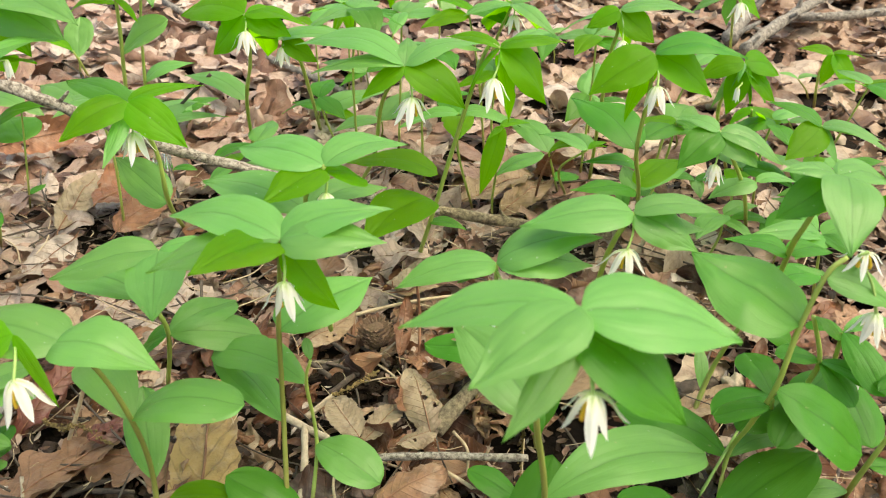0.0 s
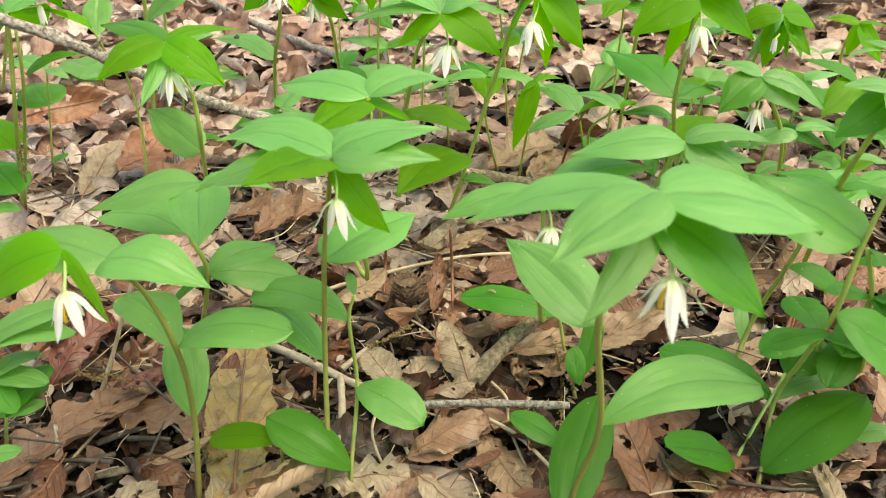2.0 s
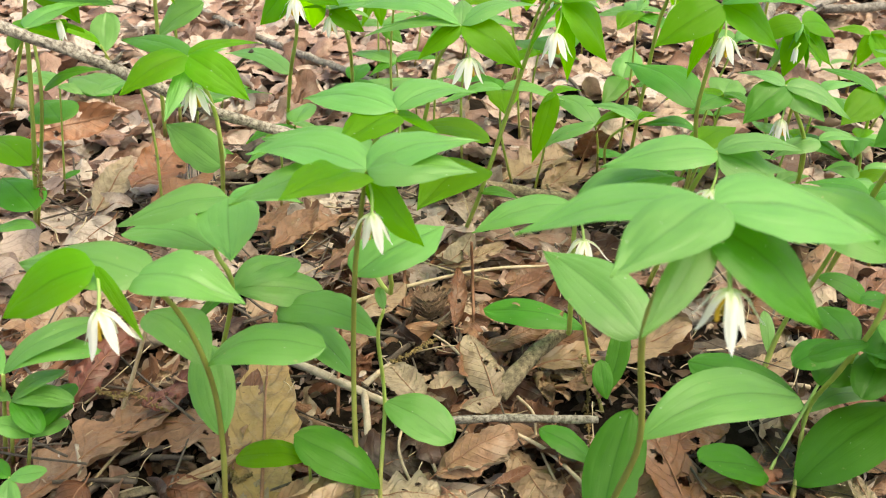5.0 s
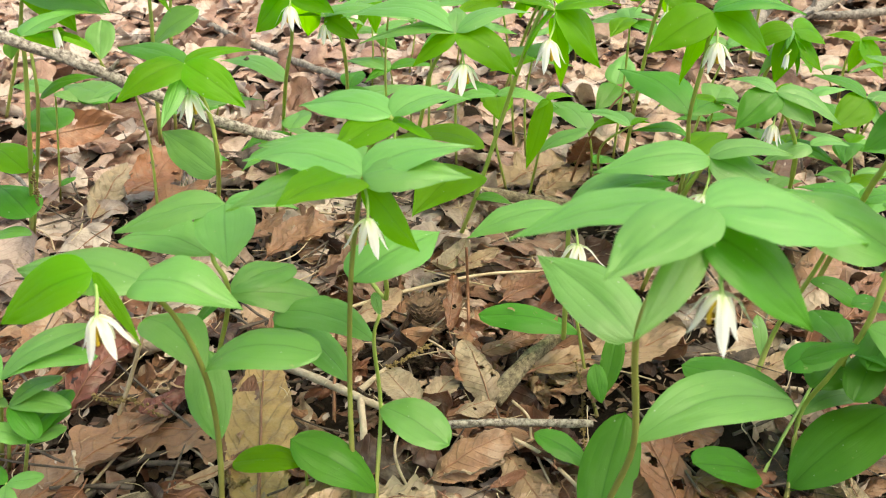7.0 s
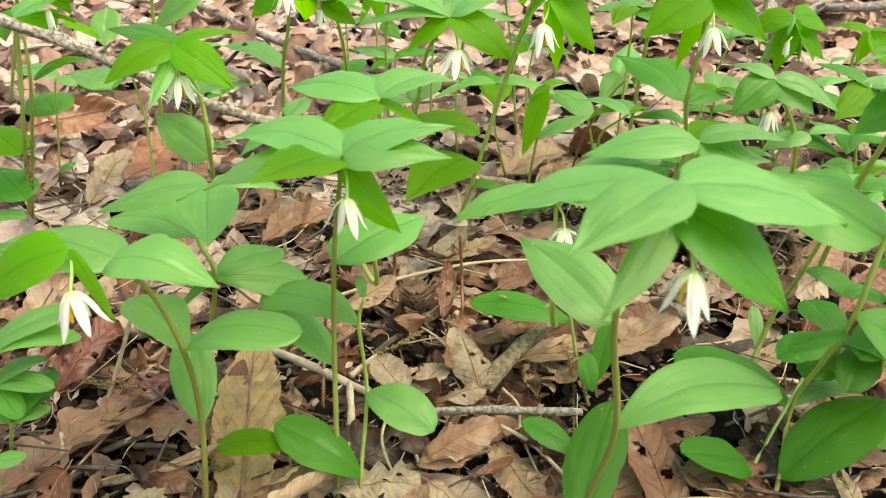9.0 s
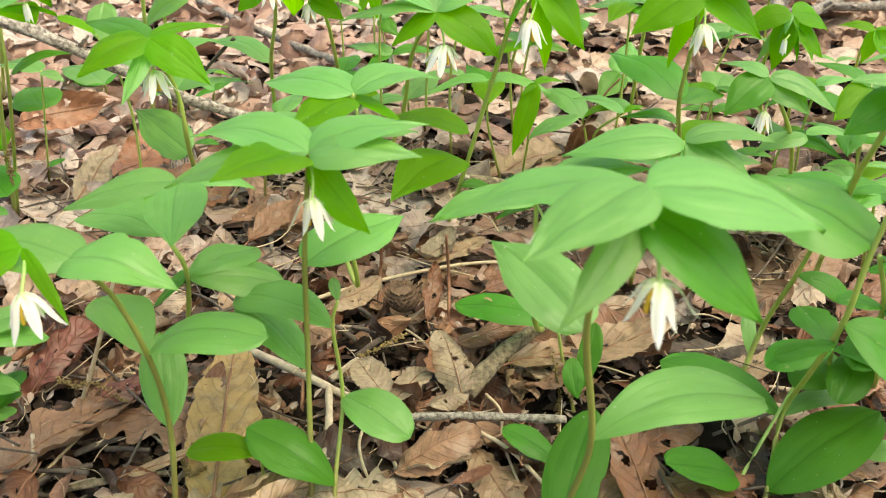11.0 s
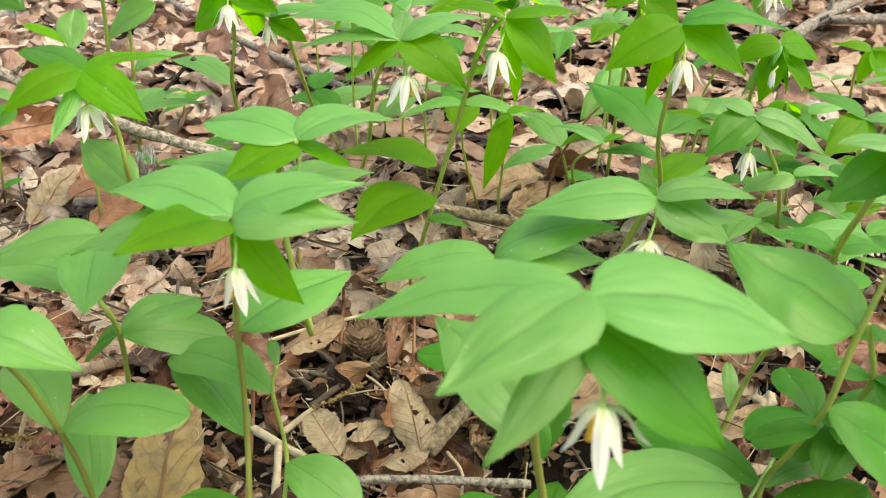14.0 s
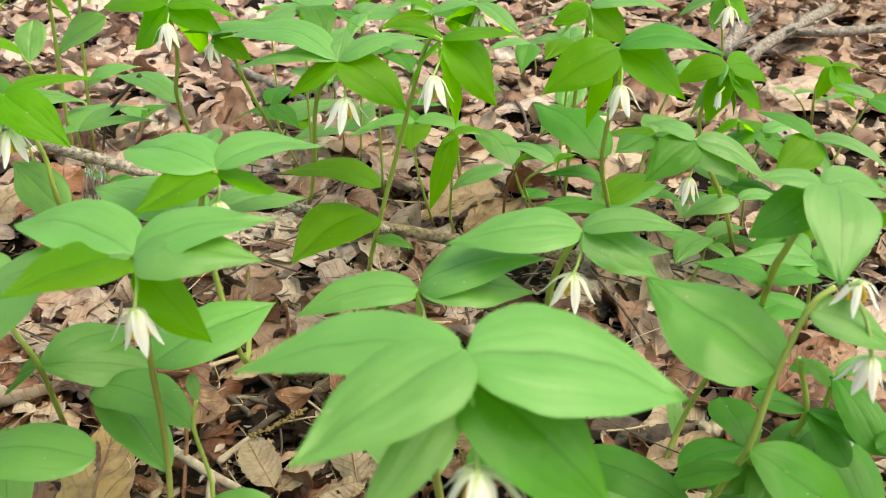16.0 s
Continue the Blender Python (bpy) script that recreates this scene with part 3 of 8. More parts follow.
# ---- dead leaves ----
def dead_blade(kind, seed, rows=18, cols=8, flat=1.0, slim=1.0, roll=None, whole=False):
    """A dry leaf one unit long, lying along +y: outline by kind (wavy oak lobes, coarse teeth, plain oval, torn scrap),
    pleated along its side veins, rolled about a slanting line, creased, its rims turned up here and there."""
    rng = random.Random(seed * 7 + 3)
    ratio = {"oak": 0.58, "tooth": 0.50, "oval": 0.52, "scrap": 0.8}[kind] * rng.uniform(0.85, 1.15) * slim
    lobes = rng.uniform(3.6, 4.8) if kind == "oak" else rng.uniform(8, 11)
    curl, slant = flat * rng.choice((-1, 1)) * rng.uniform(0.9, 5.0), rng.gauss(0, 0.45)
    bend, twist, fold = flat * rng.uniform(-1.5, 1.5), flat * rng.uniform(-0.9, 0.9), rng.uniform(-0.05, 0.16)
    if roll is not None:
        curl, slant = roll if abs(roll) > 0.05 else 0.05, slant * 0.3
    rim_l, rim_r = flat * rng.uniform(-0.10, 0.22), flat * rng.uniform(-0.10, 0.22)
    pleat, ph = rng.uniform(0.001, 0.005), rng.uniform(0, 50)
    torn = rng.random() < 0.45 and not whole
    cut, cut_side = rng.uniform(0.62, 0.95), rng.uniform(-0.35, 0.35)
    verts, uvs = [], []
    cs, sn = math.cos(slant), math.sin(slant)
    for i in range(rows + 1):
        v0 = i / rows
        for j in range(cols + 1):
            u = 2 * j / cols - 1
            v = v0
            if torn:
                v = v0 * min(1.0, cut + cut_side * u + 0.06 * noise.noise(Vector((u * 5, ph, 2.0))))
            right = 1.0 if u > 0 else 0.0
            e = max(v, 0.0) ** 0.58 * (1 - v) ** (0.42 if kind == "oak" else 0.62) / 0.5
            if kind == "oak":
                e *= 0.80 + 0.20 * math.sin(6.283 * lobes * v + right * 0.9 + 0.8 * noise.noise(Vector((v * 3, ph, right))))
            elif kind == "tooth":
                e *= 0.92 + 0.10 * (1 - ((lobes * v + right * 0.4 + 0.3 * noise.noise(Vector((v * 4, ph, right)))) % 1.0))
            elif kind == "scrap":
                e = max(0.1, 0.62 * (v * (1 - v) * 4) ** 0.35 + 0.42 * noise.noise(Vector((v * 3.1, ph, right * 9))))
            e *= 1.0 + 0.13 * noise.noise(Vector((v * 9, ph + right * 5, 4.0))) + 0.05 * noise.noise(Vector((v * 31, ph + right * 5, 8.0)))
            x, y = 0.5 * ratio * u * max(e, 0.012), v - 0.5
            a = abs(u)
            z = fold * abs(x) + pleat * math.cos(6.283 * 10 * (v - 0.2 * a ** 1.3)) * min(1.0, 3 * a) * e
            z += (rim_r if u > 0 else rim_l) * 0.32 * max(0.0, a - 0.55) ** 2 * (1 + 1.6 * noise.noise(Vector((v * 4, ph + right * 3, 6.0)))) / 0.2
            z += (0.03 + 0.05 * flat) * noise.noise(Vector((x * 5 + ph, y * 4, 1.7))) - (0.02 + 0.03 * flat) * abs(noise.noise(Vector((x * 9 + ph, y * 9, 3.1))))
            z += 0.010 * noise.noise(Vector((x * 30, y * 30 + ph, 3.9)))
            p, q = x * cs + y * sn, y * cs - x * sn
            k = curl * p
            p, z = math.sin(k) / curl - z * math.sin(k), (1 - math.cos(k)) / curl + z * math.cos(k)
            x, y = p * cs - q * sn, p * sn + q * cs
            if abs(bend) > 0.05:
                k = bend * y
                y, z = math.sin(k) / bend - z * math.sin(k), (1 - math.cos(k)) / bend + z * math.cos(k)
            k = twist * y
            x, z = x * math.cos(k) - z * math.sin(k), x * math.sin(k) + z * math.cos(k)
            verts.append((x, y, z))
            uvs.append((j / cols, v))
    c = cols + 1
    holes = [(rng.uniform(0.15, 0.85), rng.uniform(0.2, 0.8), rng.uniform(0.015, 0.05)) for _ in range(rng.randrange(0, 5))] if rows >= 28 else []
    faces = []
    for i in range(rows):
        for j in range(cols):
            cu, cv = (j + 0.5) / cols, (i + 0.5) / rows
            if all(((cu - hu) * ratio) ** 2 + (cv - hv) ** 2 > hr * hr * (1 + 0.8 * noise.noise(Vector((cu * 20, cv * 20, ph)))) for hu, hv, hr in holes):
                faces.append((i * c + j, i * c + j + 1, (i + 1) * c + j + 1, (i + 1) * c + j))
    return verts, faces, uvs


def litter(name, label, count, region, size, heights, kinds, seed, rows, cols, material=None, flat=1.0, sway=0.38):
    """Many dry leaves joined into one sheet of litter over a region given by a function that returns a random place."""
    rng = random.Random(seed)
    shapes = [dead_blade(k, seed * 50 + i, rows, cols, flat) for i, k in enumerate(kinds)]
    vs, us, fs, base = [], [], [], 0
    for _ in range(count):
        v, f, u = shapes[rng.randrange(len(shapes))]
        x, y = region(rng)
        m = Matrix.Translation((x, y, ground_z(x, y) + rng.uniform(*heights))) @ Euler((rng.gauss(0, sway), rng.gauss(0, sway), rng.uniform(0, 6.283))).to_matrix().to_4x4()
        a = np.array(v) * rng.uniform(*size)
        if rng.random() < 0.5:
            a[:, 2] *= -1
        mm = np.array(m)
        vs.append(a @ mm[:3, :3].T + mm[:3, 3])
        us.append(np.array(u))
        fs.append(np.array(f) + base)
        base += len(v)
    vs, us, fs = np.concatenate(vs), np.concatenate(us), np.concatenate(fs)
    me = bpy.data.meshes.new(name)
    me.vertices.add(len(vs))
    me.vertices.foreach_set("co", vs.astype(np.float32).ravel())
    me.loops.add(fs.size)
    me.loops.foreach_set("vertex_index", fs.astype(np.int32).ravel())
    me.polygons.add(len(fs))
    me.polygons.foreach_set("loop_start", np.arange(0, fs.size, 4, dtype=np.int32))
    me.update(calc_edges=True)
    me.uv_layers.new(name="UVMap").data.foreach_set("uv", us[fs.ravel()].astype(np.float32).ravel())
    me.polygons.foreach_set("use_smooth", [True] * len(fs))
    me.materials.append(material or DEAD_STUFF)
    return tagged(new(name, me), label, "leaf litter", kind="stuff")


def wedge(rng):
    while True:
        y = rng.uniform(0.12, 1.75)
        x = rng.uniform(-1.35, 1.35)
        if abs(x) < 0.28 + 0.62 * y and rng.random() < 0.45 + 0.9 * (y - 0.3):
            return x, y


def bare(x, y):
    """Patches where the leaf litter is thin and dark mould shows."""
    # first patch also darkens the ground in place of shade under the plants
    return (0.04 < x < 0.24 and y < 0.46) or ((x + 0.185) / 0.045) ** 2 + ((y - 0.325) / 0.026) ** 2 < 1 or ((x + 0.06) / 0.03) ** 2 + ((y - 0.445) / 0.022) ** 2 < 1


def near_wedge(rng):
    while True:
        y = rng.uniform(0.15, 0.56)
        x = rng.uniform(-1, 1) * (0.2 + 0.6 * y)
        if not bare(x, y) or rng.random() < 0.26:
            return x, y


def far_wedge(rng):
    while True:
        x, y = wedge(rng)
        if y > 0.46 + 0.1 * rng.random():
            return x, y


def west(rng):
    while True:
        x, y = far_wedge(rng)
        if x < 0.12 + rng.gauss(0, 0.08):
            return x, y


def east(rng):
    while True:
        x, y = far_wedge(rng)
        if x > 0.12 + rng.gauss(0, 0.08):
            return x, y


def around(rng):
    while True:
        x, y = rng.gauss(0, 1.15), rng.gauss(0.6, 1.15)
        if not (0.12 < y < 1.75 and abs(x) < (0.20 + 0.60 * y if y < 0.5 else 0.28 + 0.62 * y)):
            return x, y


KINDS = ("oak", "tooth", "oval", "oak", "scrap", "tooth", "oval", "scrap", "oak", "tooth", "oval", "oval", "oak", "scrap", "tooth", "oval")
litter("damp_leaf_litter", "brown fallen leaves darkened for shade, in layers between the plants", 640, near_wedge, (0.028, 0.08), (-0.008, 0.010), KINDS * 2, 4, 26, 10, NEAR_STUFF)
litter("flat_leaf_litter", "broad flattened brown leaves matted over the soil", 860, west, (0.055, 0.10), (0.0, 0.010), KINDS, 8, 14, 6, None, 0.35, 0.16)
litter("flat_leaf_litter", "broad flattened dull brown leaves matted over the soil to the east", 640, east, (0.055, 0.10), (0.0, 0.010), KINDS, 18, 14, 6, DULL_STUFF, 0.35, 0.16)
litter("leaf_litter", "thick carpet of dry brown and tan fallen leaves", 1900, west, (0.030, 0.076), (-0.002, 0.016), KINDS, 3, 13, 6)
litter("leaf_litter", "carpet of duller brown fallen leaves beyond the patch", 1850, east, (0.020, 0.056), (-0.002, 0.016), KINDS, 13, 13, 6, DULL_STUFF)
litter("leaf_crumbs", "small broken scraps of dry brown leaf", 2200, wedge, (0.006, 0.020), (0.0, 0.018), ("scrap", "scrap", "oval", "tooth"), 5, 6, 4)


def close_by(rng):
    y = rng.uniform(0.2, 0.75)
    return rng.uniform(-1, 1) * (0.2 + 0.55 * y), y


def close_litter(rng):
    while True:
        x, y = close_by(rng)
        if not bare(x, y) or rng.random() < 0.3:
            return x, y


litter("leaf_mould_crumbs", "crumbled brown bits of old leaf over dark soil", 9000, close_by, (0.004, 0.016), (-0.006, 0.010), ("scrap", "scrap", "tooth", "scrap"), 6, 4, 3, MOULD)
litter("leaf_fragments", "curled broken pieces of dry leaf between the plants", 1100, near_wedge, (0.010, 0.030), (-0.002, 0.012), KINDS * 2, 12, 12, 8, NEAR_STUFF, 1.6, 0.5)
litter("dry_leaf_crumbs", "tiny pale crumbs of dry leaf among the litter", 4200, close_litter, (0.003, 0.009), (0.004, 0.016), ("scrap", "tooth", "scrap"), 9, 3, 3)
litter("far_leaf_litter", "dry brown fallen leaves lying further off", 11000, around, (0.035, 0.09), (-0.002, 0.012), KINDS, 7, 6, 4)


# ---- the flowering plants, each with stem, leaves and flowers ----
plant('tall pale green plant with broad leaves and a drooping white flower',
      [[(0.0330, 0.2620, 0.0000), (0.0370, 0.2580, 0.0450), (0.0420, 0.2470, 0.0920), (0.0339, 0.2340, 0.1527), (0.0356, 0.2217, 0.1868), (0.0399, 0.2029, 0.2207)]],
      [((0.0399, 0.2029, 0.2207), (0.0905, 0.2043, 0.2091), 0.62, 0.08, 6),
       ((0.0399, 0.2029, 0.2207), (-0.0143, 0.2154, 0.2065), 0.42, 0.06, 1),
       ((0.0399, 0.2029, 0.2227), (0.0066, 0.1744, 0.2164), 0.52, 0.05, 1),
       ((0.0399, 0.2029, 0.2147), (0.0164, 0.1747, 0.1957), 0.26, 0.04, -35),
       ((0.0399, 0.2029, 0.2147), (0.0745, 0.1914, 0.1870), 0.55, 0.10, 20, "d"),
       ((0.0339, 0.2340, 0.1527), (0.0030, 0.2768, 0.1640), 0.46, 0.05, -15),
       ((0.0420, 0.2470, 0.0920), (0.1175, 0.2768, 0.0920), 0.35, 0.14, 5),
       ((0.0340, 0.2620, 0.0120), (0.0553, 0.3123, 0.0516), 0.38, -0.03, 0, "d")],
      [((0.0399, 0.2029, 0.2167), (0.0431, 0.1880, 0.2024), 0.0143, 0.60, 0.25)], thick=0.0015, stem_mat=STEM_OLIVE)
plant('arching green plant with a drooping white flower and paired leaves',
      [[(-0.1430, 0.2854, 0.0030), (-0.1395, 0.2928, 0.0543), (-0.1350, 0.2770, 0.1080), (-0.1430, 0.2690, 0.1480), (-0.1590, 0.2600, 0.1610)]],
      [((-0.1459, 0.2629, 0.1611), (-0.2006, 0.2772, 0.1611), 0.56, 0.10, -5),
       ((-0.1519, 0.2629, 0.1611), (-0.1088, 0.2564, 0.1551), 0.60, 0.14, 5),
       ((-0.1459, 0.2659, 0.1571), (-0.1643, 0.2707, 0.1571), 0.45, 0.05, -5),
       ((-0.1618, 0.2573, 0.1703), (-0.1987, 0.2512, 0.1523), 0.55, 0.10, -30, "y"),
       ((-0.1618, 0.2573, 0.1703), (-0.1436, 0.2409, 0.1483), 0.16, 0.05, 40, "y"),
       ((-0.1350, 0.2770, 0.1080), (-0.0842, 0.2725, 0.1235), 0.46, 0.14, 5),
       ((-0.1350, 0.2770, 0.1080), (-0.1695, 0.3147, 0.1120), 0.44, 0.08, -3),
       ((-0.1395, 0.2928, 0.0543), (-0.1532, 0.3351, 0.0768), 0.41, -0.05, 0)],
      [((-0.1618, 0.2573, 0.1673), (-0.1567, 0.2407, 0.1619), 0.0164, 0.48, 0.2)], thick=0.0014, stem_mat=STEM_OLIVE)
plant('upright green plant, six leaves round a nodding white flower',
      [[(-0.0790, 0.2909, 0.0000), (-0.0794, 0.3182, 0.0683), (-0.0745, 0.3111, 0.1304), (-0.0692, 0.3019, 0.1657), (-0.0647, 0.2920, 0.1912)]],
      [((-0.0647, 0.2920, 0.1912), (-0.1179, 0.3214, 0.1872), 0.46, 0.10, -4),
       ((-0.0647, 0.2920, 0.1912), (-0.1174, 0.2821, 0.1832), 0.46, 0.10, -5),
       ((-0.0647, 0.2920, 0.1892), (-0.0935, 0.2623, 0.1949), 0.56, 0.08, -3, "y"),
       ((-0.0647, 0.2920, 0.1912), (-0.0224, 0.2898, 0.1920), 0.62, 0.10, 5),
       ((-0.0647, 0.2920, 0.1912), (-0.0206, 0.3081, 0.1972), 0.50, 0.08, 5),
       ((-0.0647, 0.2920, 0.1872), (-0.0425, 0.2898, 0.1582), 0.46, 0.06, 21, "y"),
       ((-0.0745, 0.3111, 0.1304), (-0.0346, 0.3515, 0.1344), 0.52, 0.10, 4),
       ((-0.0794, 0.3182, 0.0683), (-0.1183, 0.3579, 0.0819), 0.40, 0.05, 10)],
      [((-0.0647, 0.2920, 0.1882), (-0.0624, 0.2795, 0.1786), 0.0150, 0.46, 0.9)], thick=0.0014, stem_mat=STEM_OLIVE)
plant('thin green shoot with a snapped tip and rounded leaves',
      [[(-0.0672, 0.2883, -0.0080), (-0.0677, 0.2965, 0.0160), (-0.0658, 0.3270, 0.0452), (-0.0668, 0.3216, 0.0901), (-0.0633, 0.3203, 0.1063)]],
      [((-0.0633, 0.3203, 0.1063), (-0.0657, 0.3260, 0.1153), 0.46, 0.04, 0),
       ((-0.0668, 0.3216, 0.0901), (-0.1191, 0.3517, 0.0901), 0.40, 0.10, -4),
       ((-0.0658, 0.3270, 0.0452), (-0.0314, 0.3038, 0.0412), 0.60, 0.10, 4),
       ((-0.0675, 0.2945, 0.0180), (-0.1076, 0.3050, 0.0460), 0.52, 0.12, -4, "d")], thick=0.0012)
plant('small two-leaved green seedling in dead leaves',
      [[(-0.0976, 0.2790, 0.0000), (-0.1010, 0.2942, 0.0093), (-0.1010, 0.2960, 0.0360)]],
      [((-0.1010, 0.2960, 0.0360), (-0.1379, 0.3017, 0.0340), 0.46, 0.10, -5, "y")], thick=0.0010)
plant('pale green plant with a heart-shaped top leaf',
      [[(-0.1760, 0.4184, 0.0000), (-0.1405, 0.3503, 0.0988), (-0.1438, 0.3446, 0.1263), (-0.1330, 0.3410, 0.1550)]],
      [((-0.1330, 0.3410, 0.1550), (-0.1216, 0.2891, 0.1532), 0.47, 0.05, 1),
       ((-0.1330, 0.3410, 0.1550), (-0.1800, 0.3253, 0.1510), 0.48, 0.10, -5),
       ((-0.1330, 0.3410, 0.1550), (-0.1000, 0.3451, 0.1510), 0.44, 0.12, 5),
       ((-0.1445, 0.3438, 0.1258), (-0.1933, 0.3673, 0.1258), 0.50, 0.10, -5),
       ((-0.1405, 0.3503, 0.0988), (-0.1123, 0.3813, 0.0988), 0.50, 0.10, 3),
       ((-0.1405, 0.3503, 0.0988), (-0.0960, 0.3653, 0.0868), 0.45, 0.12, 31),
       ((-0.1405, 0.3503, 0.0988), (-0.1625, 0.3629, 0.0788), 0.60, 0.05, -23, "d")], thick=0.0014)
plant('green plant arching over a drooping white flower',
      [[(-0.2183, 0.6246, 0.0000), (-0.1655, 0.4554, 0.1175), (-0.1599, 0.4360, 0.1605), (-0.1670, 0.4270, 0.1940)]],
      [((-0.1670, 0.4270, 0.1940), (-0.1977, 0.4041, 0.1820), 0.52, 0.10, -26),
       ((-0.1670, 0.4270, 0.1940), (-0.1337, 0.4102, 0.1760), 0.48, 0.08, 27),
       ((-0.1670, 0.4270, 0.1940), (-0.2127, 0.4614, 0.1940), 0.34, 0.08, -4, "d"),
       ((-0.1670, 0.4270, 0.1940), (-0.1340, 0.4583, 0.1920), 0.30, 0.08, 4),
       ((-0.1670, 0.4235, 0.1925), (-0.1748, 0.3960, 0.1697), 0.26, -0.02, -8, "g"),
       ((-0.1655, 0.4554, 0.1175), (-0.2076, 0.4920, 0.1306), 0.40, 0.06, -40, "g")],
      [((-0.1670, 0.4270, 0.1910), (-0.1640, 0.4186, 0.1799), 0.0152, 0.66, 0.5)], leaf_mat=LEAF_YELLOW)
plant('green plant with spreading leaves over a half hidden flower',
      [[(-0.1094, 0.5914, 0.0000), (-0.0660, 0.4050, 0.0600), (-0.0705, 0.3837, 0.1527), (-0.0560, 0.3650, 0.1870)]],
      [((-0.0560, 0.3650, 0.1870), (-0.1052, 0.4024, 0.1810), 0.46, 0.10, -4),
       ((-0.0560, 0.3650, 0.1870), (-0.0176, 0.3980, 0.1850), 0.46, 0.12, 4),
       ((-0.0560, 0.3650, 0.1850), (-0.0828, 0.3416, 0.1803), 0.66, 0.08, -4, "y"),
       ((-0.0560, 0.3650, 0.1840), (-0.0385, 0.3915, 0.1660), 0.56, 0.08, 16, "y"),
       ((-0.0705, 0.3837, 0.1527), (-0.1334, 0.4241, 0.1507), 0.42, 0.10, -4),
       ((-0.0705, 0.3837, 0.1527), (-0.0309, 0.4232, 0.1467), 0.36, 0.10, 4)],
      [((-0.0560, 0.3650, 0.1840), (-0.0556, 0.3604, 0.1749), 0.0133, 0.52, 0.4)])
plant('green plant with four level leaves over a white flower',
      [[(0.1081, 0.4992, 0.0000), (0.0809, 0.3701, 0.1191), (0.0811, 0.3496, 0.1541), (0.0875, 0.3430, 0.1740)]],
      [((0.0875, 0.3430, 0.1740), (0.0352, 0.3405, 0.1700), 0.50, 0.10, -5),
       ((0.0875, 0.3430, 0.1740), (0.1277, 0.3471, 0.1740), 0.44, 0.12, 5),
       ((0.0875, 0.3430, 0.1740), (0.1185, 0.3347, 0.1580), 0.56, 0.08, 29),
       ((0.0875, 0.3430, 0.1700), (0.1243, 0.3494, 0.1620), 0.40, 0.06, 5)],
      [((0.0875, 0.3430, 0.1710), (0.0842, 0.3334, 0.1601), 0.0132, 0.74, 0.6)])
plant('low green plant with level leaves above the dead leaves',
      [[(0.0458, 0.4485, 0.0000), (0.0280, 0.3450, 0.0800), (0.0249, 0.3376, 0.1501)]],
      [((0.0249, 0.3376, 0.1501), (-0.0225, 0.3283, 0.1441), 0.48, 0.10, -5),
       ((0.0249, 0.3376, 0.1501), (0.0710, 0.3409, 0.1481), 0.60, 0.12, 5),
       ((0.0249, 0.3376, 0.1501), (0.0736, 0.3402, 0.1641), 0.54, 0.10, 5),
       ((0.0249, 0.3376, 0.1471), (0.0065, 0.3409, 0.1371), 0.50, 0.06, 0, "d")],
      [((0.0249, 0.3376, 0.1471), (0.0278, 0.3255, 0.1395), 0.0130, 0.66, 0.0)])
plant('tall leaning green plant with folded leaves and a white flower',
      [[(-0.0206, 0.5728, 0.0000), (-0.0090, 0.5210, 0.0660), (0.0126, 0.4975, 0.1559), (0.0246, 0.4785, 0.2041), (0.0324, 0.4750, 0.2069)]],
      [((0.0324, 0.4750, 0.2069), (0.0613, 0.4729, 0.1739), 0.62, 0.08, 25),
       ((0.0324, 0.4750, 0.2069), (0.0144, 0.4713, 0.1809), 0.52, 0.08, 10),
       ((0.0324, 0.4750, 0.2029), (0.0406, 0.4849, 0.1569), 0.30, 0.04, 10),
       ((0.0324, 0.4750, 0.2069), (0.0710, 0.4821, 0.2089), 0.40, 0.10, 5),
       ((0.0324, 0.4750, 0.2069), (0.0020, 0.4861, 0.2109), 0.40, 0.10, -5),
       ((-0.0079, 0.5101, 0.0898), (-0.0516, 0.4667, 0.0822), 0.60, 0.10, -4),
       ((-0.0090, 0.5210, 0.0660), (0.0166, 0.5112, 0.0660), 0.40, 0.10, 5, "d"),
       ((-0.0034, 0.5149, 0.1057), (-0.0701, 0.5380, 0.1057), 0.34, 0.12, -5)],
      [((0.0324, 0.4750, 0.2039), (0.0283, 0.4612, 0.1937), 0.0167, 0.52, 0.1)], leaf_mat=LEAF_YELLOW)
plant('green plant with large overhanging leaves and a bright white flower',
      [[(0.1644, 0.6275, 0.0000), (0.1318, 0.5141, 0.0976), (0.1185, 0.4788, 0.1412), (0.1173, 0.4624, 0.1831), (0.1160, 0.4560, 0.2100)]],
      [((0.1160, 0.4560, 0.2100), (0.0800, 0.4470, 0.1903), 0.60, 0.10, -29),
       ((0.1160, 0.4560, 0.2100), (0.1517, 0.4550, 0.1855), 0.56, 0.08, 42),
       ((0.1160, 0.4560, 0.2100), (0.1668, 0.4540, 0.2100), 0.44, 0.12, 5, "d"),
       ((0.1160, 0.4560, 0.2060), (0.1062, 0.4694, 0.1640), 0.40, 0.04, 0),
       ((0.1185, 0.4788, 0.1412), (0.0855, 0.5386, 0.1532), 0.44, 0.10, -2, "d"),
       ((0.1256, 0.4959, 0.1195), (0.0888, 0.4960, 0.1255), 0.40, 0.10, -5, "d"),
       ((0.1311, 0.5142, 0.0975), (0.1700, 0.5493, 0.1015), 0.42, 0.10, 4)],
      [((0.1160, 0.4560, 0.2070), (0.1166, 0.4430, 0.1964), 0.0157, 0.52, 0.0)], leaf_mat=LEAF_YELLOW)
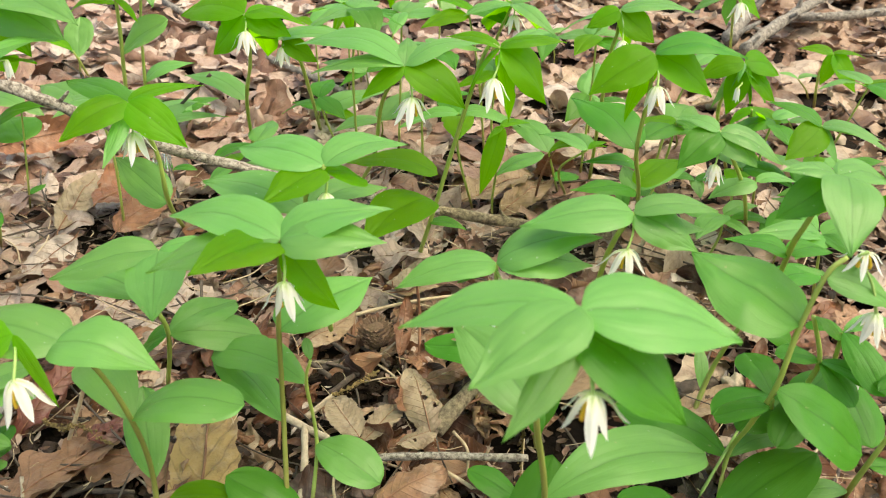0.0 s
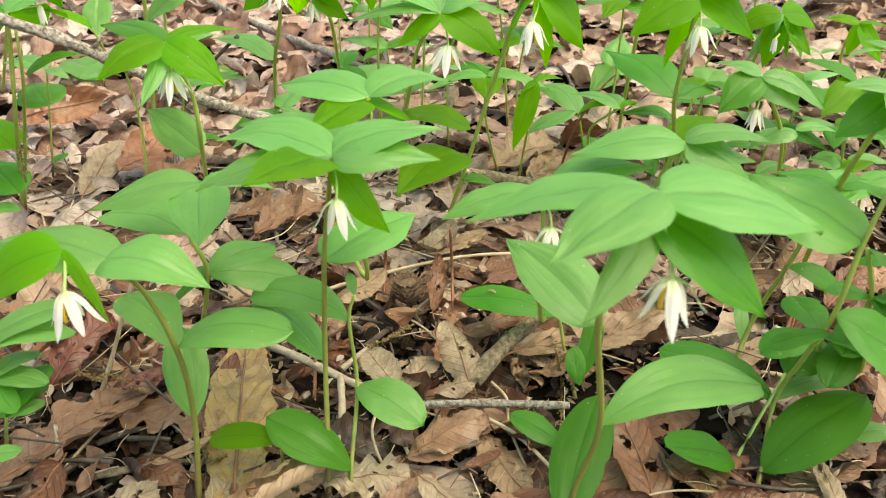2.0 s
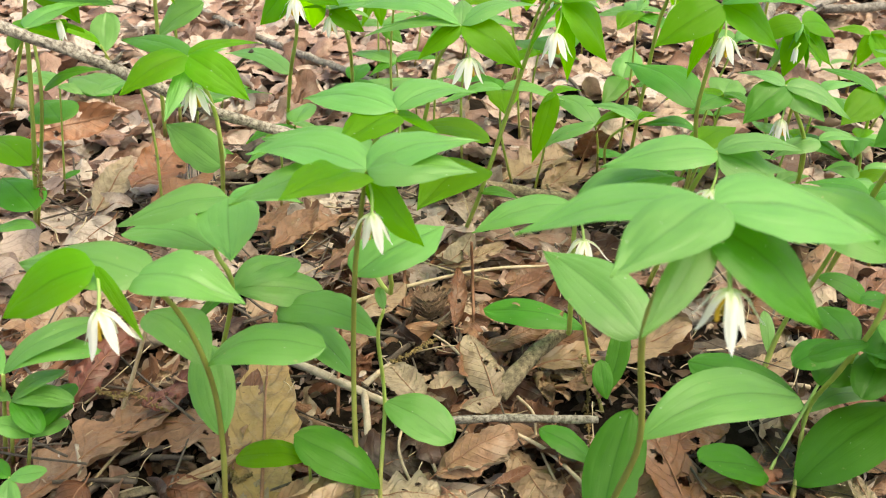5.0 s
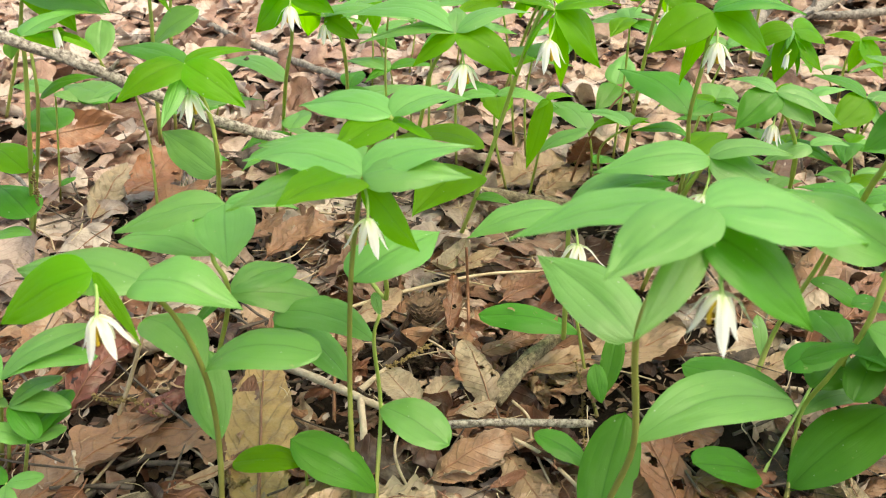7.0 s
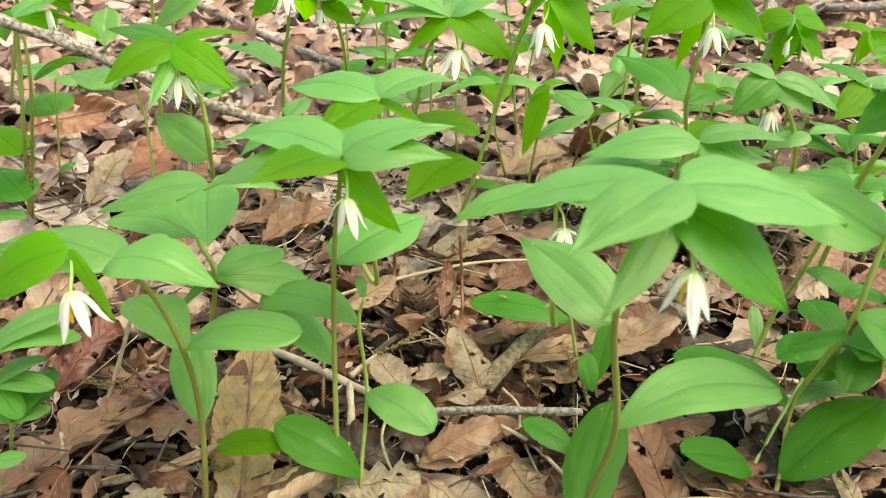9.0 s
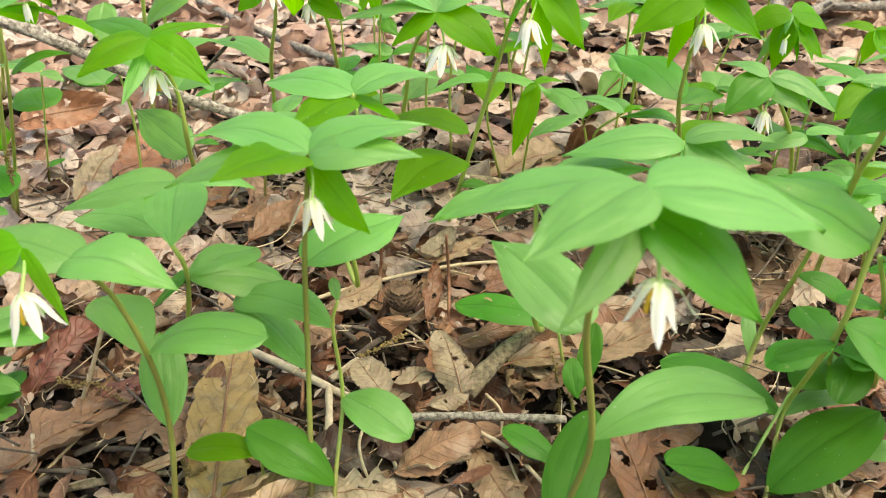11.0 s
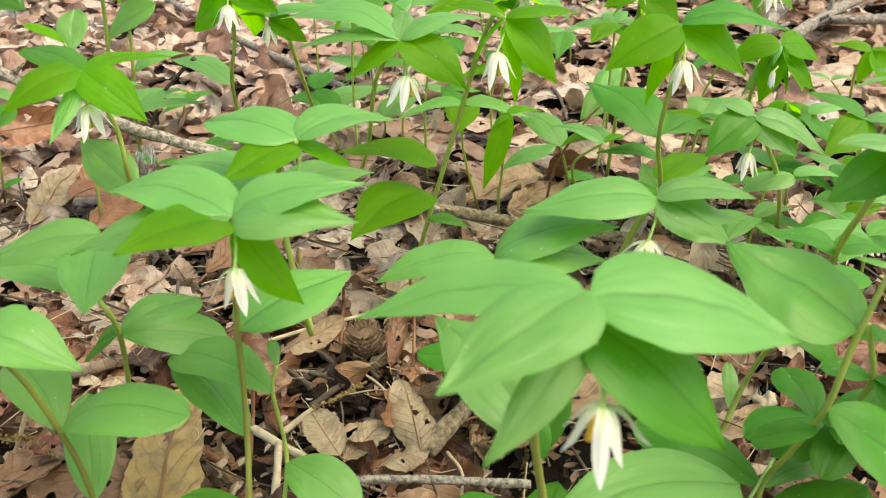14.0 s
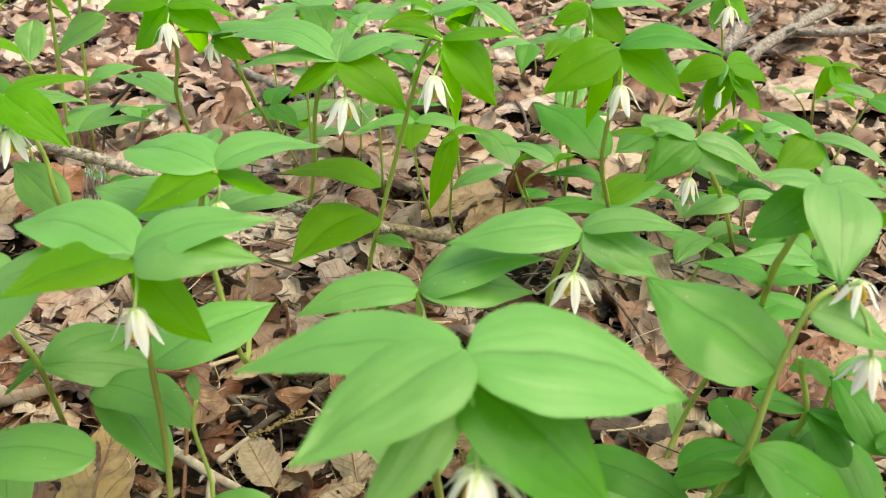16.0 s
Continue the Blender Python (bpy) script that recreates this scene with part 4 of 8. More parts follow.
plant('green plant with level leaves and a fringed white flower',
      [[(-0.0795, 0.6957, 0.0000), (-0.0504, 0.5602, 0.0954), (-0.0383, 0.5128, 0.1597), (-0.0230, 0.4980, 0.1880)]],
      [((-0.0230, 0.4980, 0.1880), (0.0141, 0.4900, 0.1640), 0.58, 0.08, 28, "y"),
       ((-0.0230, 0.4980, 0.1880), (-0.0497, 0.4911, 0.1700), 0.42, 0.08, -28, "y"),
       ((-0.0230, 0.4980, 0.1880), (-0.0957, 0.5403, 0.1900), 0.30, 0.12, -4),
       ((-0.0230, 0.4980, 0.1880), (0.0247, 0.5277, 0.1940), 0.34, 0.12, 4),
       ((-0.0230, 0.4980, 0.1880), (-0.0826, 0.5110, 0.1800), 0.30, 0.10, -5),
       ((-0.0230, 0.4980, 0.1880), (-0.0225, 0.5296, 0.1960), 0.40, 0.10, 0)],
      [((-0.0230, 0.4980, 0.1850), (-0.0184, 0.4862, 0.1722), 0.0168, 0.72, 0.5)])
plant('tall green plant with a nodding white flower',
      [[(-0.1868, 0.7731, -0.0000), (-0.1473, 0.6066, 0.1206), (-0.1349, 0.5812, 0.1626), (-0.1324, 0.5691, 0.1981)]],
      [((-0.1324, 0.5691, 0.1981), (-0.1882, 0.6105, 0.1861), 0.44, 0.10, -27),
       ((-0.1324, 0.5691, 0.1981), (-0.1589, 0.5750, 0.1682), 0.66, 0.06, -48),
       ((-0.1324, 0.5691, 0.1981), (-0.1032, 0.5750, 0.1810), 0.62, 0.08, 42),
       ((-0.1324, 0.5691, 0.1951), (-0.1264, 0.6050, 0.1577), 0.60, 0.06, 20),
       ((-0.1324, 0.5691, 0.1981), (-0.0930, 0.5756, 0.1901), 0.50, 0.10, 5),
       ((-0.1473, 0.6069, 0.1213), (-0.2045, 0.6505, 0.1273), 0.30, 0.12, -4, "g")],
      [((-0.1324, 0.5691, 0.1951), (-0.1308, 0.5587, 0.1895), 0.0153, 0.52, 0.7)], leaf_mat=LEAF_YELLOW)
plant('slender green plant with a small nodding white flower',
      [[(-0.1266, 0.8217, 0.0000), (-0.1030, 0.6228, 0.1277), (-0.1048, 0.5916, 0.1672), (-0.1112, 0.5815, 0.1763)]],
      [((-0.1112, 0.5815, 0.1763), (-0.0880, 0.5800, 0.1612), 0.52, 0.08, 44, "y"),
       ((-0.1112, 0.5815, 0.1763), (-0.0782, 0.6039, 0.1783), 0.36, 0.10, 4),
       ((-0.1112, 0.5815, 0.1763), (-0.0481, 0.5766, 0.1763), 0.30, 0.10, 5),
       ((-0.1112, 0.5815, 0.1763), (-0.1319, 0.5887, 0.1763), 0.36, 0.10, -5),
       ((-0.1112, 0.5815, 0.1763), (-0.1001, 0.5900, 0.1532), 0.40, 0.08, 30, "y")],
      [((-0.1112, 0.5815, 0.1733), (-0.1109, 0.5777, 0.1723), 0.0136, 0.52, 0.3)])
plant('tall green plant with a thick stem and long leaves',
      [[(-0.3025, 0.7650, 0.0075), (-0.2897, 0.7450, 0.0804), (-0.2811, 0.7350, 0.1309), (-0.2753, 0.7250, 0.1656), (-0.2725, 0.7200, 0.1810)]],
      [((-0.2850, 0.7400, 0.1100), (-0.2412, 0.7450, 0.1407), 0.56, 0.06, 28),
       ((-0.2769, 0.7270, 0.1589), (-0.3298, 0.7400, 0.1433), 0.22, 0.22, -20, "y"),
       ((-0.2725, 0.7200, 0.1810), (-0.2281, 0.7100, 0.1790), 0.40, 0.10, 5),
       ((-0.2725, 0.7200, 0.1810), (-0.3150, 0.7200, 0.1787), 0.42, 0.10, -5),
       ((-0.2758, 0.7250, 0.1637), (-0.2575, 0.7200, 0.1456), 0.30, 0.14, 6, "y")], thick=0.0019)
plant('tall green plant standing beside a dead branch',
      [[(-0.2990, 0.8000, -0.0090), (-0.2873, 0.7850, 0.0562), (-0.2814, 0.7800, 0.0947), (-0.2768, 0.7750, 0.1232), (-0.2665, 0.7700, 0.1679)]],
      [((-0.2857, 0.7850, 0.0677), (-0.2404, 0.8000, 0.0832), 0.40, 0.14, 8),
       ((-0.2665, 0.7700, 0.1679), (-0.2299, 0.7800, 0.1628), 0.42, 0.10, 5),
       ((-0.2665, 0.7700, 0.1679), (-0.3205, 0.7900, 0.1576), 0.40, 0.10, -5, "d"),
       ((-0.2665, 0.7700, 0.1679), (-0.2505, 0.7400, 0.1532), 0.40, 0.10, 2)], thick=0.0017)
plant('young green plant with one upright rounded leaf',
      [[(-0.4154, 0.9653, 0.0000), (-0.4148, 0.9500, 0.0247), (-0.4169, 0.9400, 0.0448)], [(-0.4268, 0.9685, 0.0000), (-0.4243, 0.9650, 0.0156), (-0.4226, 0.9650, 0.0284)]],
      [((-0.4226, 0.9650, 0.0284), (-0.4275, 1.0050, 0.0637), 0.60, 0.02, 0),
       ((-0.4169, 0.9400, 0.0448), (-0.4505, 0.9300, 0.0684), 0.42, 0.12, -20, "y")], thick=0.0016)
plant('green plant with long overhanging leaves by the branch',
      [[(-0.4918, 0.8539, -0.0000), (-0.3230, 0.5796, 0.1652), (-0.2939, 0.5437, 0.2147)]],
      [((-0.2939, 0.5437, 0.2147), (-0.2361, 0.5231, 0.1967), 0.58, 0.10, 31),
       ((-0.2939, 0.5477, 0.2167), (-0.2187, 0.5080, 0.2127), 0.50, 0.10, 4),
       ((-0.2939, 0.5437, 0.2147), (-0.2593, 0.5241, 0.1847), 0.50, 0.08, 24, "y"),
       ((-0.2939, 0.5437, 0.2147), (-0.3324, 0.5294, 0.2047), 0.50, 0.10, -5)])
plant('low green plant with folded side leaves',
      [[(-0.1237, 0.8318, 0.0000), (-0.1197, 0.8218, 0.0121), (-0.1197, 0.8179, 0.0242)]],
      [((-0.1197, 0.8179, 0.0242), (-0.0606, 0.8563, 0.0322), 0.46, 0.10, 4),
       ((-0.1197, 0.8179, 0.0242), (-0.1549, 0.8321, 0.0282), 0.50, 0.10, -5, "d"),
       ((-0.1197, 0.8179, 0.0242), (-0.0817, 0.8000, 0.0202), 0.40, 0.10, 5, "y")], thick=0.0011)
plant('low green plant with grey-green rounded leaves',
      [[(-0.0864, 0.9262, 0.0000), (-0.0837, 0.9155, 0.0153), (-0.0850, 0.9108, 0.0306)]],
      [((-0.0850, 0.9108, 0.0306), (-0.1365, 0.9359, 0.0346), 0.50, 0.10, -4),
       ((-0.0850, 0.9108, 0.0306), (-0.0309, 0.9215, 0.0306), 0.40, 0.10, 5, "d"),
       ((-0.0850, 0.9108, 0.0306), (-0.1135, 0.8907, 0.0226), 0.40, 0.10, -4, "d")], thick=0.0011)
plant('low green plant with one tall pale leaf',
      [[(-0.0641, 0.7968, 0.0000), (-0.0601, 0.7875, 0.0139), (-0.0600, 0.7842, 0.0277)]],
      [((-0.0600, 0.7842, 0.0277), (-0.0343, 0.8240, 0.0437), 0.60, 0.06, 3),
       ((-0.0600, 0.7842, 0.0277), (-0.1052, 0.7600, 0.0277), 0.40, 0.10, -4)], thick=0.0011)
plant('tall green plant with small hanging yellow-green leaves',
      [[(-0.1078, 0.9348, 0.0000), (-0.1037, 0.9227, 0.0532), (-0.1035, 0.9165, 0.1065)]],
      [((-0.1035, 0.9165, 0.1065), (-0.0858, 0.9255, 0.0890), 0.46, 0.08, 40, "y"),
       ((-0.1035, 0.9165, 0.1065), (-0.1222, 0.9200, 0.0665), 0.44, 0.06, -40, "y"),
       ((-0.1035, 0.9165, 0.1065), (-0.0988, 0.9100, 0.0700), 0.40, 0.06, 20, "y"),
       ((-0.1035, 0.9165, 0.1065), (-0.1381, 0.9424, 0.1065), 0.40, 0.10, -4)], thick=0.0011)
plant('green plant with paired level leaves',
      [[(-0.0949, 0.9524, 0.0000), (-0.0944, 0.9406, 0.0318), (-0.0978, 0.9348, 0.0636)]],
      [((-0.0978, 0.9348, 0.0636), (-0.0577, 0.9646, 0.0696), 0.40, 0.10, 4),
       ((-0.0978, 0.9348, 0.0636), (-0.1415, 0.9427, 0.0636), 0.40, 0.10, -5),
       ((-0.0978, 0.9348, 0.0636), (-0.0767, 0.9116, 0.0516), 0.50, 0.08, 21, "d")], thick=0.0011)
plant('tall slender green plant with pointed leaves',
      [[(-0.1290, 0.8318, 0.0000), (-0.1244, 0.8204, 0.0564), (-0.1239, 0.8151, 0.1127)]],
      [((-0.1239, 0.8151, 0.1127), (-0.1515, 0.8337, 0.1147), 0.40, 0.10, -4, "y"),
       ((-0.1239, 0.8151, 0.1127), (-0.1008, 0.8529, 0.1247), 0.50, 0.08, 3),
       ((-0.1239, 0.8151, 0.1127), (-0.1023, 0.8131, 0.1067), 0.40, 0.10, 5)], thick=0.0011)
plant('tall slender green plant behind the patch',
      [[(-0.0666, 0.9894, 0.0000), (-0.0578, 0.9763, 0.0533), (-0.0530, 0.9691, 0.1066)]],
      [((-0.0530, 0.9691, 0.1066), (-0.0737, 1.0173, 0.1066), 0.40, 0.10, -2),
       ((-0.0530, 0.9691, 0.1066), (-0.0148, 0.9464, 0.1066), 0.40, 0.10, 4),
       ((-0.0530, 0.9691, 0.1066), (-0.0617, 0.9957, 0.0766), 0.36, 0.08, -7, "y")], thick=0.0011)
plant('tall slender green plant behind the patch',
      [[(-0.0084, 1.0187, 0.0000), (-0.0041, 1.0056, 0.0454), (-0.0039, 0.9986, 0.0908)]],
      [((-0.0039, 0.9986, 0.0908), (0.0169, 0.9820, 0.0708), 0.55, 0.08, 21),
       ((-0.0039, 0.9986, 0.0908), (-0.0277, 0.9580, 0.0908), 0.40, 0.10, -3)], thick=0.0011)
plant('low green plant with level leaves',
      [[(-0.2687, 0.8318, 0.0000), (-0.2606, 0.8232, 0.0115), (-0.2565, 0.8207, 0.0231)]],
      [((-0.2565, 0.8207, 0.0231), (-0.2340, 0.8472, 0.0271), 0.50, 0.10, 3, "d"),
       ((-0.2565, 0.8207, 0.0231), (-0.2852, 0.8429, 0.0251), 0.50, 0.10, -4),
       ((-0.2565, 0.8207, 0.0231), (-0.2765, 0.8069, 0.0191), 0.40, 0.10, -4, "d")], thick=0.0011)
plant('low green plant with broad side leaves',
      [[(-0.3857, 0.8615, 0.0000), (-0.3799, 0.8519, 0.0095), (-0.3781, 0.8484, 0.0190)]],
      [((-0.3781, 0.8484, 0.0190), (-0.4400, 0.8912, 0.0250), 0.50, 0.10, -4),
       ((-0.3781, 0.8484, 0.0190), (-0.3737, 0.8764, 0.0230), 0.40, 0.10, 1, "d"),
       ((-0.3781, 0.8484, 0.0190), (-0.4161, 0.8577, 0.0190), 0.50, 0.10, -5, "d")], thick=0.0011)
plant('low green plant with level leaves',
      [[(0.1353, 1.0088, 0.0000), (0.1330, 0.9968, 0.0240), (0.1268, 0.9908, 0.0481)]],
      [((0.1268, 0.9908, 0.0481), (0.1540, 1.0120, 0.0481), 0.30, 0.10, 4),
       ((0.1268, 0.9908, 0.0481), (0.0757, 0.9702, 0.0481), 0.34, 0.10, -5),
       ((0.1268, 0.9908, 0.0481), (0.1118, 0.9318, 0.0361), 0.40, 0.10, -8, "d")], thick=0.0011)
plant('green plant with grey-green upright leaf',
      [[(0.1485, 0.8105, 0.0000), (0.1475, 0.8018, 0.0244), (0.1425, 0.7991, 0.0488)]],
      [((0.1425, 0.7991, 0.0488), (0.1575, 0.8368, 0.0688), 0.60, 0.05, 0),
       ((0.1425, 0.7991, 0.0488), (0.1167, 0.7619, 0.0368), 0.50, 0.08, -19, "d")], thick=0.0011)
plant('low woodland plant with deep green leaves',
      [[(0.2270, 0.7731, 0.0000), (0.2271, 0.7626, 0.0131), (0.2232, 0.7582, 0.0262)]],
      [((0.2232, 0.7582, 0.0262), (0.1928, 0.7590, 0.0282), 0.46, 0.10, -5, "d"),
       ((0.2232, 0.7582, 0.0262), (0.2550, 0.7590, 0.0282), 0.40, 0.10, 5, "d")], thick=0.0011)
plant('low green plant with spreading leaves',
      [[(0.2295, 0.6827, 0.0000), (0.2269, 0.6732, 0.0111), (0.2202, 0.6697, 0.0222)]],
      [((0.2202, 0.6697, 0.0222), (0.1873, 0.6683, 0.0262), 0.46, 0.10, -5, "d"),
       ((0.2202, 0.6697, 0.0222), (0.2536, 0.6654, 0.0222), 0.44, 0.10, 5, "d"),
       ((0.2202, 0.6697, 0.0222), (0.2206, 0.6477, 0.0162), 0.50, 0.10, 0)], thick=0.0011)
plant('small leafy green plant in dead leaves',
      [[(0.3237, 0.6419, 0.0000), (0.3191, 0.6327, 0.0136), (0.3105, 0.6295, 0.0272)]],
      [((0.3105, 0.6295, 0.0272), (0.2769, 0.6287, 0.0292), 0.46, 0.10, -5, "d"),
       ((0.3105, 0.6295, 0.0272), (0.3449, 0.6275, 0.0272), 0.46, 0.10, 5),
       ((0.3105, 0.6295, 0.0272), (0.3034, 0.6090, 0.0152), 0.50, 0.10, -10, "d")], thick=0.0011)
plant('young green plant with level leaves',
      [[(0.3734, 0.6990, 0.0000), (0.3685, 0.6900, 0.0128), (0.3596, 0.6870, 0.0256)]],
      [((0.3596, 0.6870, 0.0256), (0.3250, 0.6897, 0.0276), 0.46, 0.10, -5),
       ((0.3596, 0.6870, 0.0256), (0.3931, 0.6913, 0.0296), 0.46, 0.10, 5, "d"),
       ((0.3596, 0.6870, 0.0256), (0.3672, 0.6748, 0.0156), 0.50, 0.10, 0)], thick=0.0011)
plant('low green plant with spreading leaves',
      [[(0.1534, 0.6547, 0.0000), (0.1538, 0.6440, 0.0136), (0.1502, 0.6393, 0.0272)]],
      [((0.1502, 0.6393, 0.0272), (0.1197, 0.6437, 0.0292), 0.46, 0.10, -5),
       ((0.1502, 0.6393, 0.0272), (0.1830, 0.6361, 0.0252), 0.46, 0.10, 5, "d"),
       ((0.1502, 0.6393, 0.0272), (0.1496, 0.6178, 0.0192), 0.50, 0.10, 0, "d")], thick=0.0011)
plant('small leafy green plant in dead leaves',
      [[(0.2680, 0.6046, 0.0000), (0.2645, 0.5954, 0.0130), (0.2570, 0.5921, 0.0260)]],
      [((0.2570, 0.5921, 0.0260), (0.2273, 0.5932, 0.0280), 0.50, 0.10, -5, "d"),
       ((0.2570, 0.5921, 0.0260), (0.2894, 0.5884, 0.0240), 0.46, 0.10, 5),
       ((0.2570, 0.5921, 0.0260), (0.2515, 0.5756, 0.0140), 0.50, 0.10, -9, "d")], thick=0.0011)
plant('young green plant with level leaves',
      [[(-0.0085, 0.8615, 0.0000), (-0.0049, 0.8505, 0.0151), (-0.0053, 0.8456, 0.0302)]],
      [((-0.0053, 0.8456, 0.0302), (-0.0351, 0.8563, 0.0322), 0.46, 0.10, -5),
       ((-0.0053, 0.8456, 0.0302), (0.0302, 0.8503, 0.0302), 0.44, 0.10, 5, "d")], thick=0.0011)
plant('low woodland plant with deep green leaves',
      [[(0.1716, 0.8464, 0.0000), (0.1692, 0.8359, 0.0143), (0.1629, 0.8314, 0.0285)]],
      [((0.1629, 0.8314, 0.0285), (0.1352, 0.8387, 0.0305), 0.46, 0.10, -5),
       ((0.1629, 0.8314, 0.0285), (0.1949, 0.8284, 0.0285), 0.40, 0.10, 5, "d")], thick=0.0011)
plant('low green plant with spreading leaves',
      [[(0.3549, 0.8036, 0.0000), (0.3512, 0.7947, 0.0119), (0.3435, 0.7917, 0.0238)]],
      [((0.3435, 0.7917, 0.0238), (0.3133, 0.7969, 0.0258), 0.46, 0.10, -5, "d"),
       ((0.3435, 0.7917, 0.0238), (0.3740, 0.7848, 0.0238), 0.40, 0.10, 5)], thick=0.0011)
plant('small leafy green plant in dead leaves',
      [[(-0.1633, 0.7334, 0.0000), (-0.1571, 0.7231, 0.0129), (-0.1549, 0.7189, 0.0259)]],
      [((-0.1549, 0.7189, 0.0259), (-0.1843, 0.7225, 0.0299), 0.50, 0.10, -5, "d"),
       ((-0.1549, 0.7189, 0.0259), (-0.1239, 0.7165, 0.0259), 0.44, 0.10, 5)], thick=0.0011)
plant('young green plant with level leaves',
      [[(-0.2507, 0.6990, 0.0000), (-0.2442, 0.6919, 0.0107), (-0.2418, 0.6908, 0.0214)]],
      [((-0.2418, 0.6908, 0.0214), (-0.2653, 0.6941, 0.0254), 0.50, 0.10, -5, "d"),
       ((-0.2418, 0.6908, 0.0214), (-0.2195, 0.6908, 0.0214), 0.50, 0.10, 5, "d")], thick=0.0011)
plant('low green plant with one long leaf',
      [[(0.4102, 0.9093, 0.0000), (0.4028, 0.9035, 0.0127), (0.3913, 0.9037, 0.0254)]],
      [((0.3913, 0.9037, 0.0254), (0.4238, 0.9072, 0.0254), 0.30, 0.10, 5),
       ((0.3913, 0.9037, 0.0254), (0.3727, 0.9140, 0.0294), 0.40, 0.10, -4)], thick=0.0011)
plant('green plant with two stems and drooping leaves',
      [[(-0.3599, 0.5912, 0.0000), (-0.2927, 0.4904, 0.1111), (-0.2723, 0.4734, 0.1779), (-0.2687, 0.4708, 0.1964)],
       [(-0.3580, 0.5911, 0.0000), (-0.2752, 0.4793, 0.1451), (-0.2648, 0.4701, 0.1918)]],
      [((-0.2709, 0.4787, 0.1575), (-0.2366, 0.4899, 0.1675), 0.40, 0.12, 5, "d"),
       ((-0.2687, 0.4708, 0.1964), (-0.2852, 0.5487, 0.1664), 0.30, 0.05, -7, "y"),
       ((-0.2687, 0.4708, 0.1964), (-0.2635, 0.5380, 0.1764), 0.40, 0.06, 2, "y"),
       ((-0.2687, 0.4708, 0.1964), (-0.2907, 0.4955, 0.1764), 0.40, 0.08, -19),
       ((-0.2687, 0.4708, 0.1964), (-0.2398, 0.5261, 0.1964), 0.40, 0.10, 2),
       ((-0.2974, 0.4909, 0.1031), (-0.3483, 0.5389, 0.1031), 0.40, 0.10, -4, "y"),
       ((-0.3096, 0.5047, 0.0639), (-0.3440, 0.5378, 0.0739), 0.60, 0.10, -4, "d"),
       ((-0.3110, 0.5027, 0.0520), (-0.3379, 0.4914, 0.0560), 0.45, 0.10, -5)],
      [((-0.2687, 0.4708, 0.1964), (-0.2527, 0.4797, 0.1981), 0.0115, 0.52, 0.0, True)])
plant('small green plant with rounded leaves',
      [[(-0.3615, 0.6580, 0.0000), (-0.3475, 0.6464, 0.0495), (-0.3319, 0.6334, 0.1069)]],
      [((-0.3419, 0.6428, 0.0716), (-0.3734, 0.6850, 0.0756), 0.70, 0.06, -3, "d"),
       ((-0.3320, 0.6331, 0.1061), (-0.3800, 0.6649, 0.1021), 0.40, 0.10, -4),
       ((-0.3320, 0.6331, 0.1061), (-0.3134, 0.6292, 0.1001), 0.60, 0.10, 5),
       ((-0.3578, 0.6568, 0.0140), (-0.3522, 0.6777, 0.0140), 0.40, 0.08, 1, "d")], thick=0.0010)
plant('low green plant with narrow spreading leaves',
      [[(-0.2741, 0.3372, 0.0000), (-0.2337, 0.2965, 0.0897)]],
      [((-0.2337, 0.2965, 0.0897), (-0.2022, 0.3334, 0.0957), 0.34, 0.14, 3),
       ((-0.2337, 0.2965, 0.0897), (-0.1981, 0.3192, 0.0877), 0.40, 0.14, 4),
       ((-0.2337, 0.2965, 0.0897), (-0.2641, 0.3233, 0.0857), 0.40, 0.10, -4)], thick=0.0012)
plant('cluster of low green leaves over dead leaves',
      [[(-0.2569, 0.3242, 0.0000), (-0.2273, 0.2908, 0.0571)]],
      [((-0.2273, 0.2908, 0.0571), (-0.2132, 0.3157, 0.0691), 0.50, 0.10, 0, "d"),
       ((-0.2273, 0.2908, 0.0571), (-0.2145, 0.3106, 0.0611), 0.40, 0.10, 3, "d"),
       ((-0.2273, 0.2908, 0.0571), (-0.2408, 0.2888, 0.0691), 0.60, 0.10, 0),
       ((-0.2273, 0.2908, 0.0571), (-0.2139, 0.3028, 0.0571), 0.50, 0.10, 4)], thick=0.0011)
plant('low green plant with a fan of narrow leaves',
      [[(-0.2684, 0.3328, 0.0000), (-0.2358, 0.2990, 0.0723)]],
      [((-0.2358, 0.2990, 0.0723), (-0.2124, 0.3087, 0.0823), 0.46, 0.10, 0),
       ((-0.2358, 0.2990, 0.0723), (-0.2068, 0.2989, 0.0723), 0.44, 0.12, 5),
       ((-0.2358, 0.2990, 0.0723), (-0.2568, 0.3054, 0.0723), 0.44, 0.10, -5),
       ((-0.2358, 0.2990, 0.0723), (-0.2190, 0.2864, 0.0643), 0.50, 0.10, 0, "d")], thick=0.0011)
plant('small green plant with a trough-shaped leaf',
      [[(-0.2571, 0.2999, 0.0000), (-0.2349, 0.2780, 0.0445)]],
      [((-0.2349, 0.2780, 0.0445), (-0.2321, 0.2567, 0.0325), 0.50, 0.08, 4),
       ((-0.2349, 0.2780, 0.0445), (-0.2183, 0.2802, 0.0465), 0.55, 0.06, 5),
       ((-0.2349, 0.2780, 0.0445), (-0.2518, 0.2893, 0.0445), 0.50, 0.06, -4, "d")], thick=0.0011)
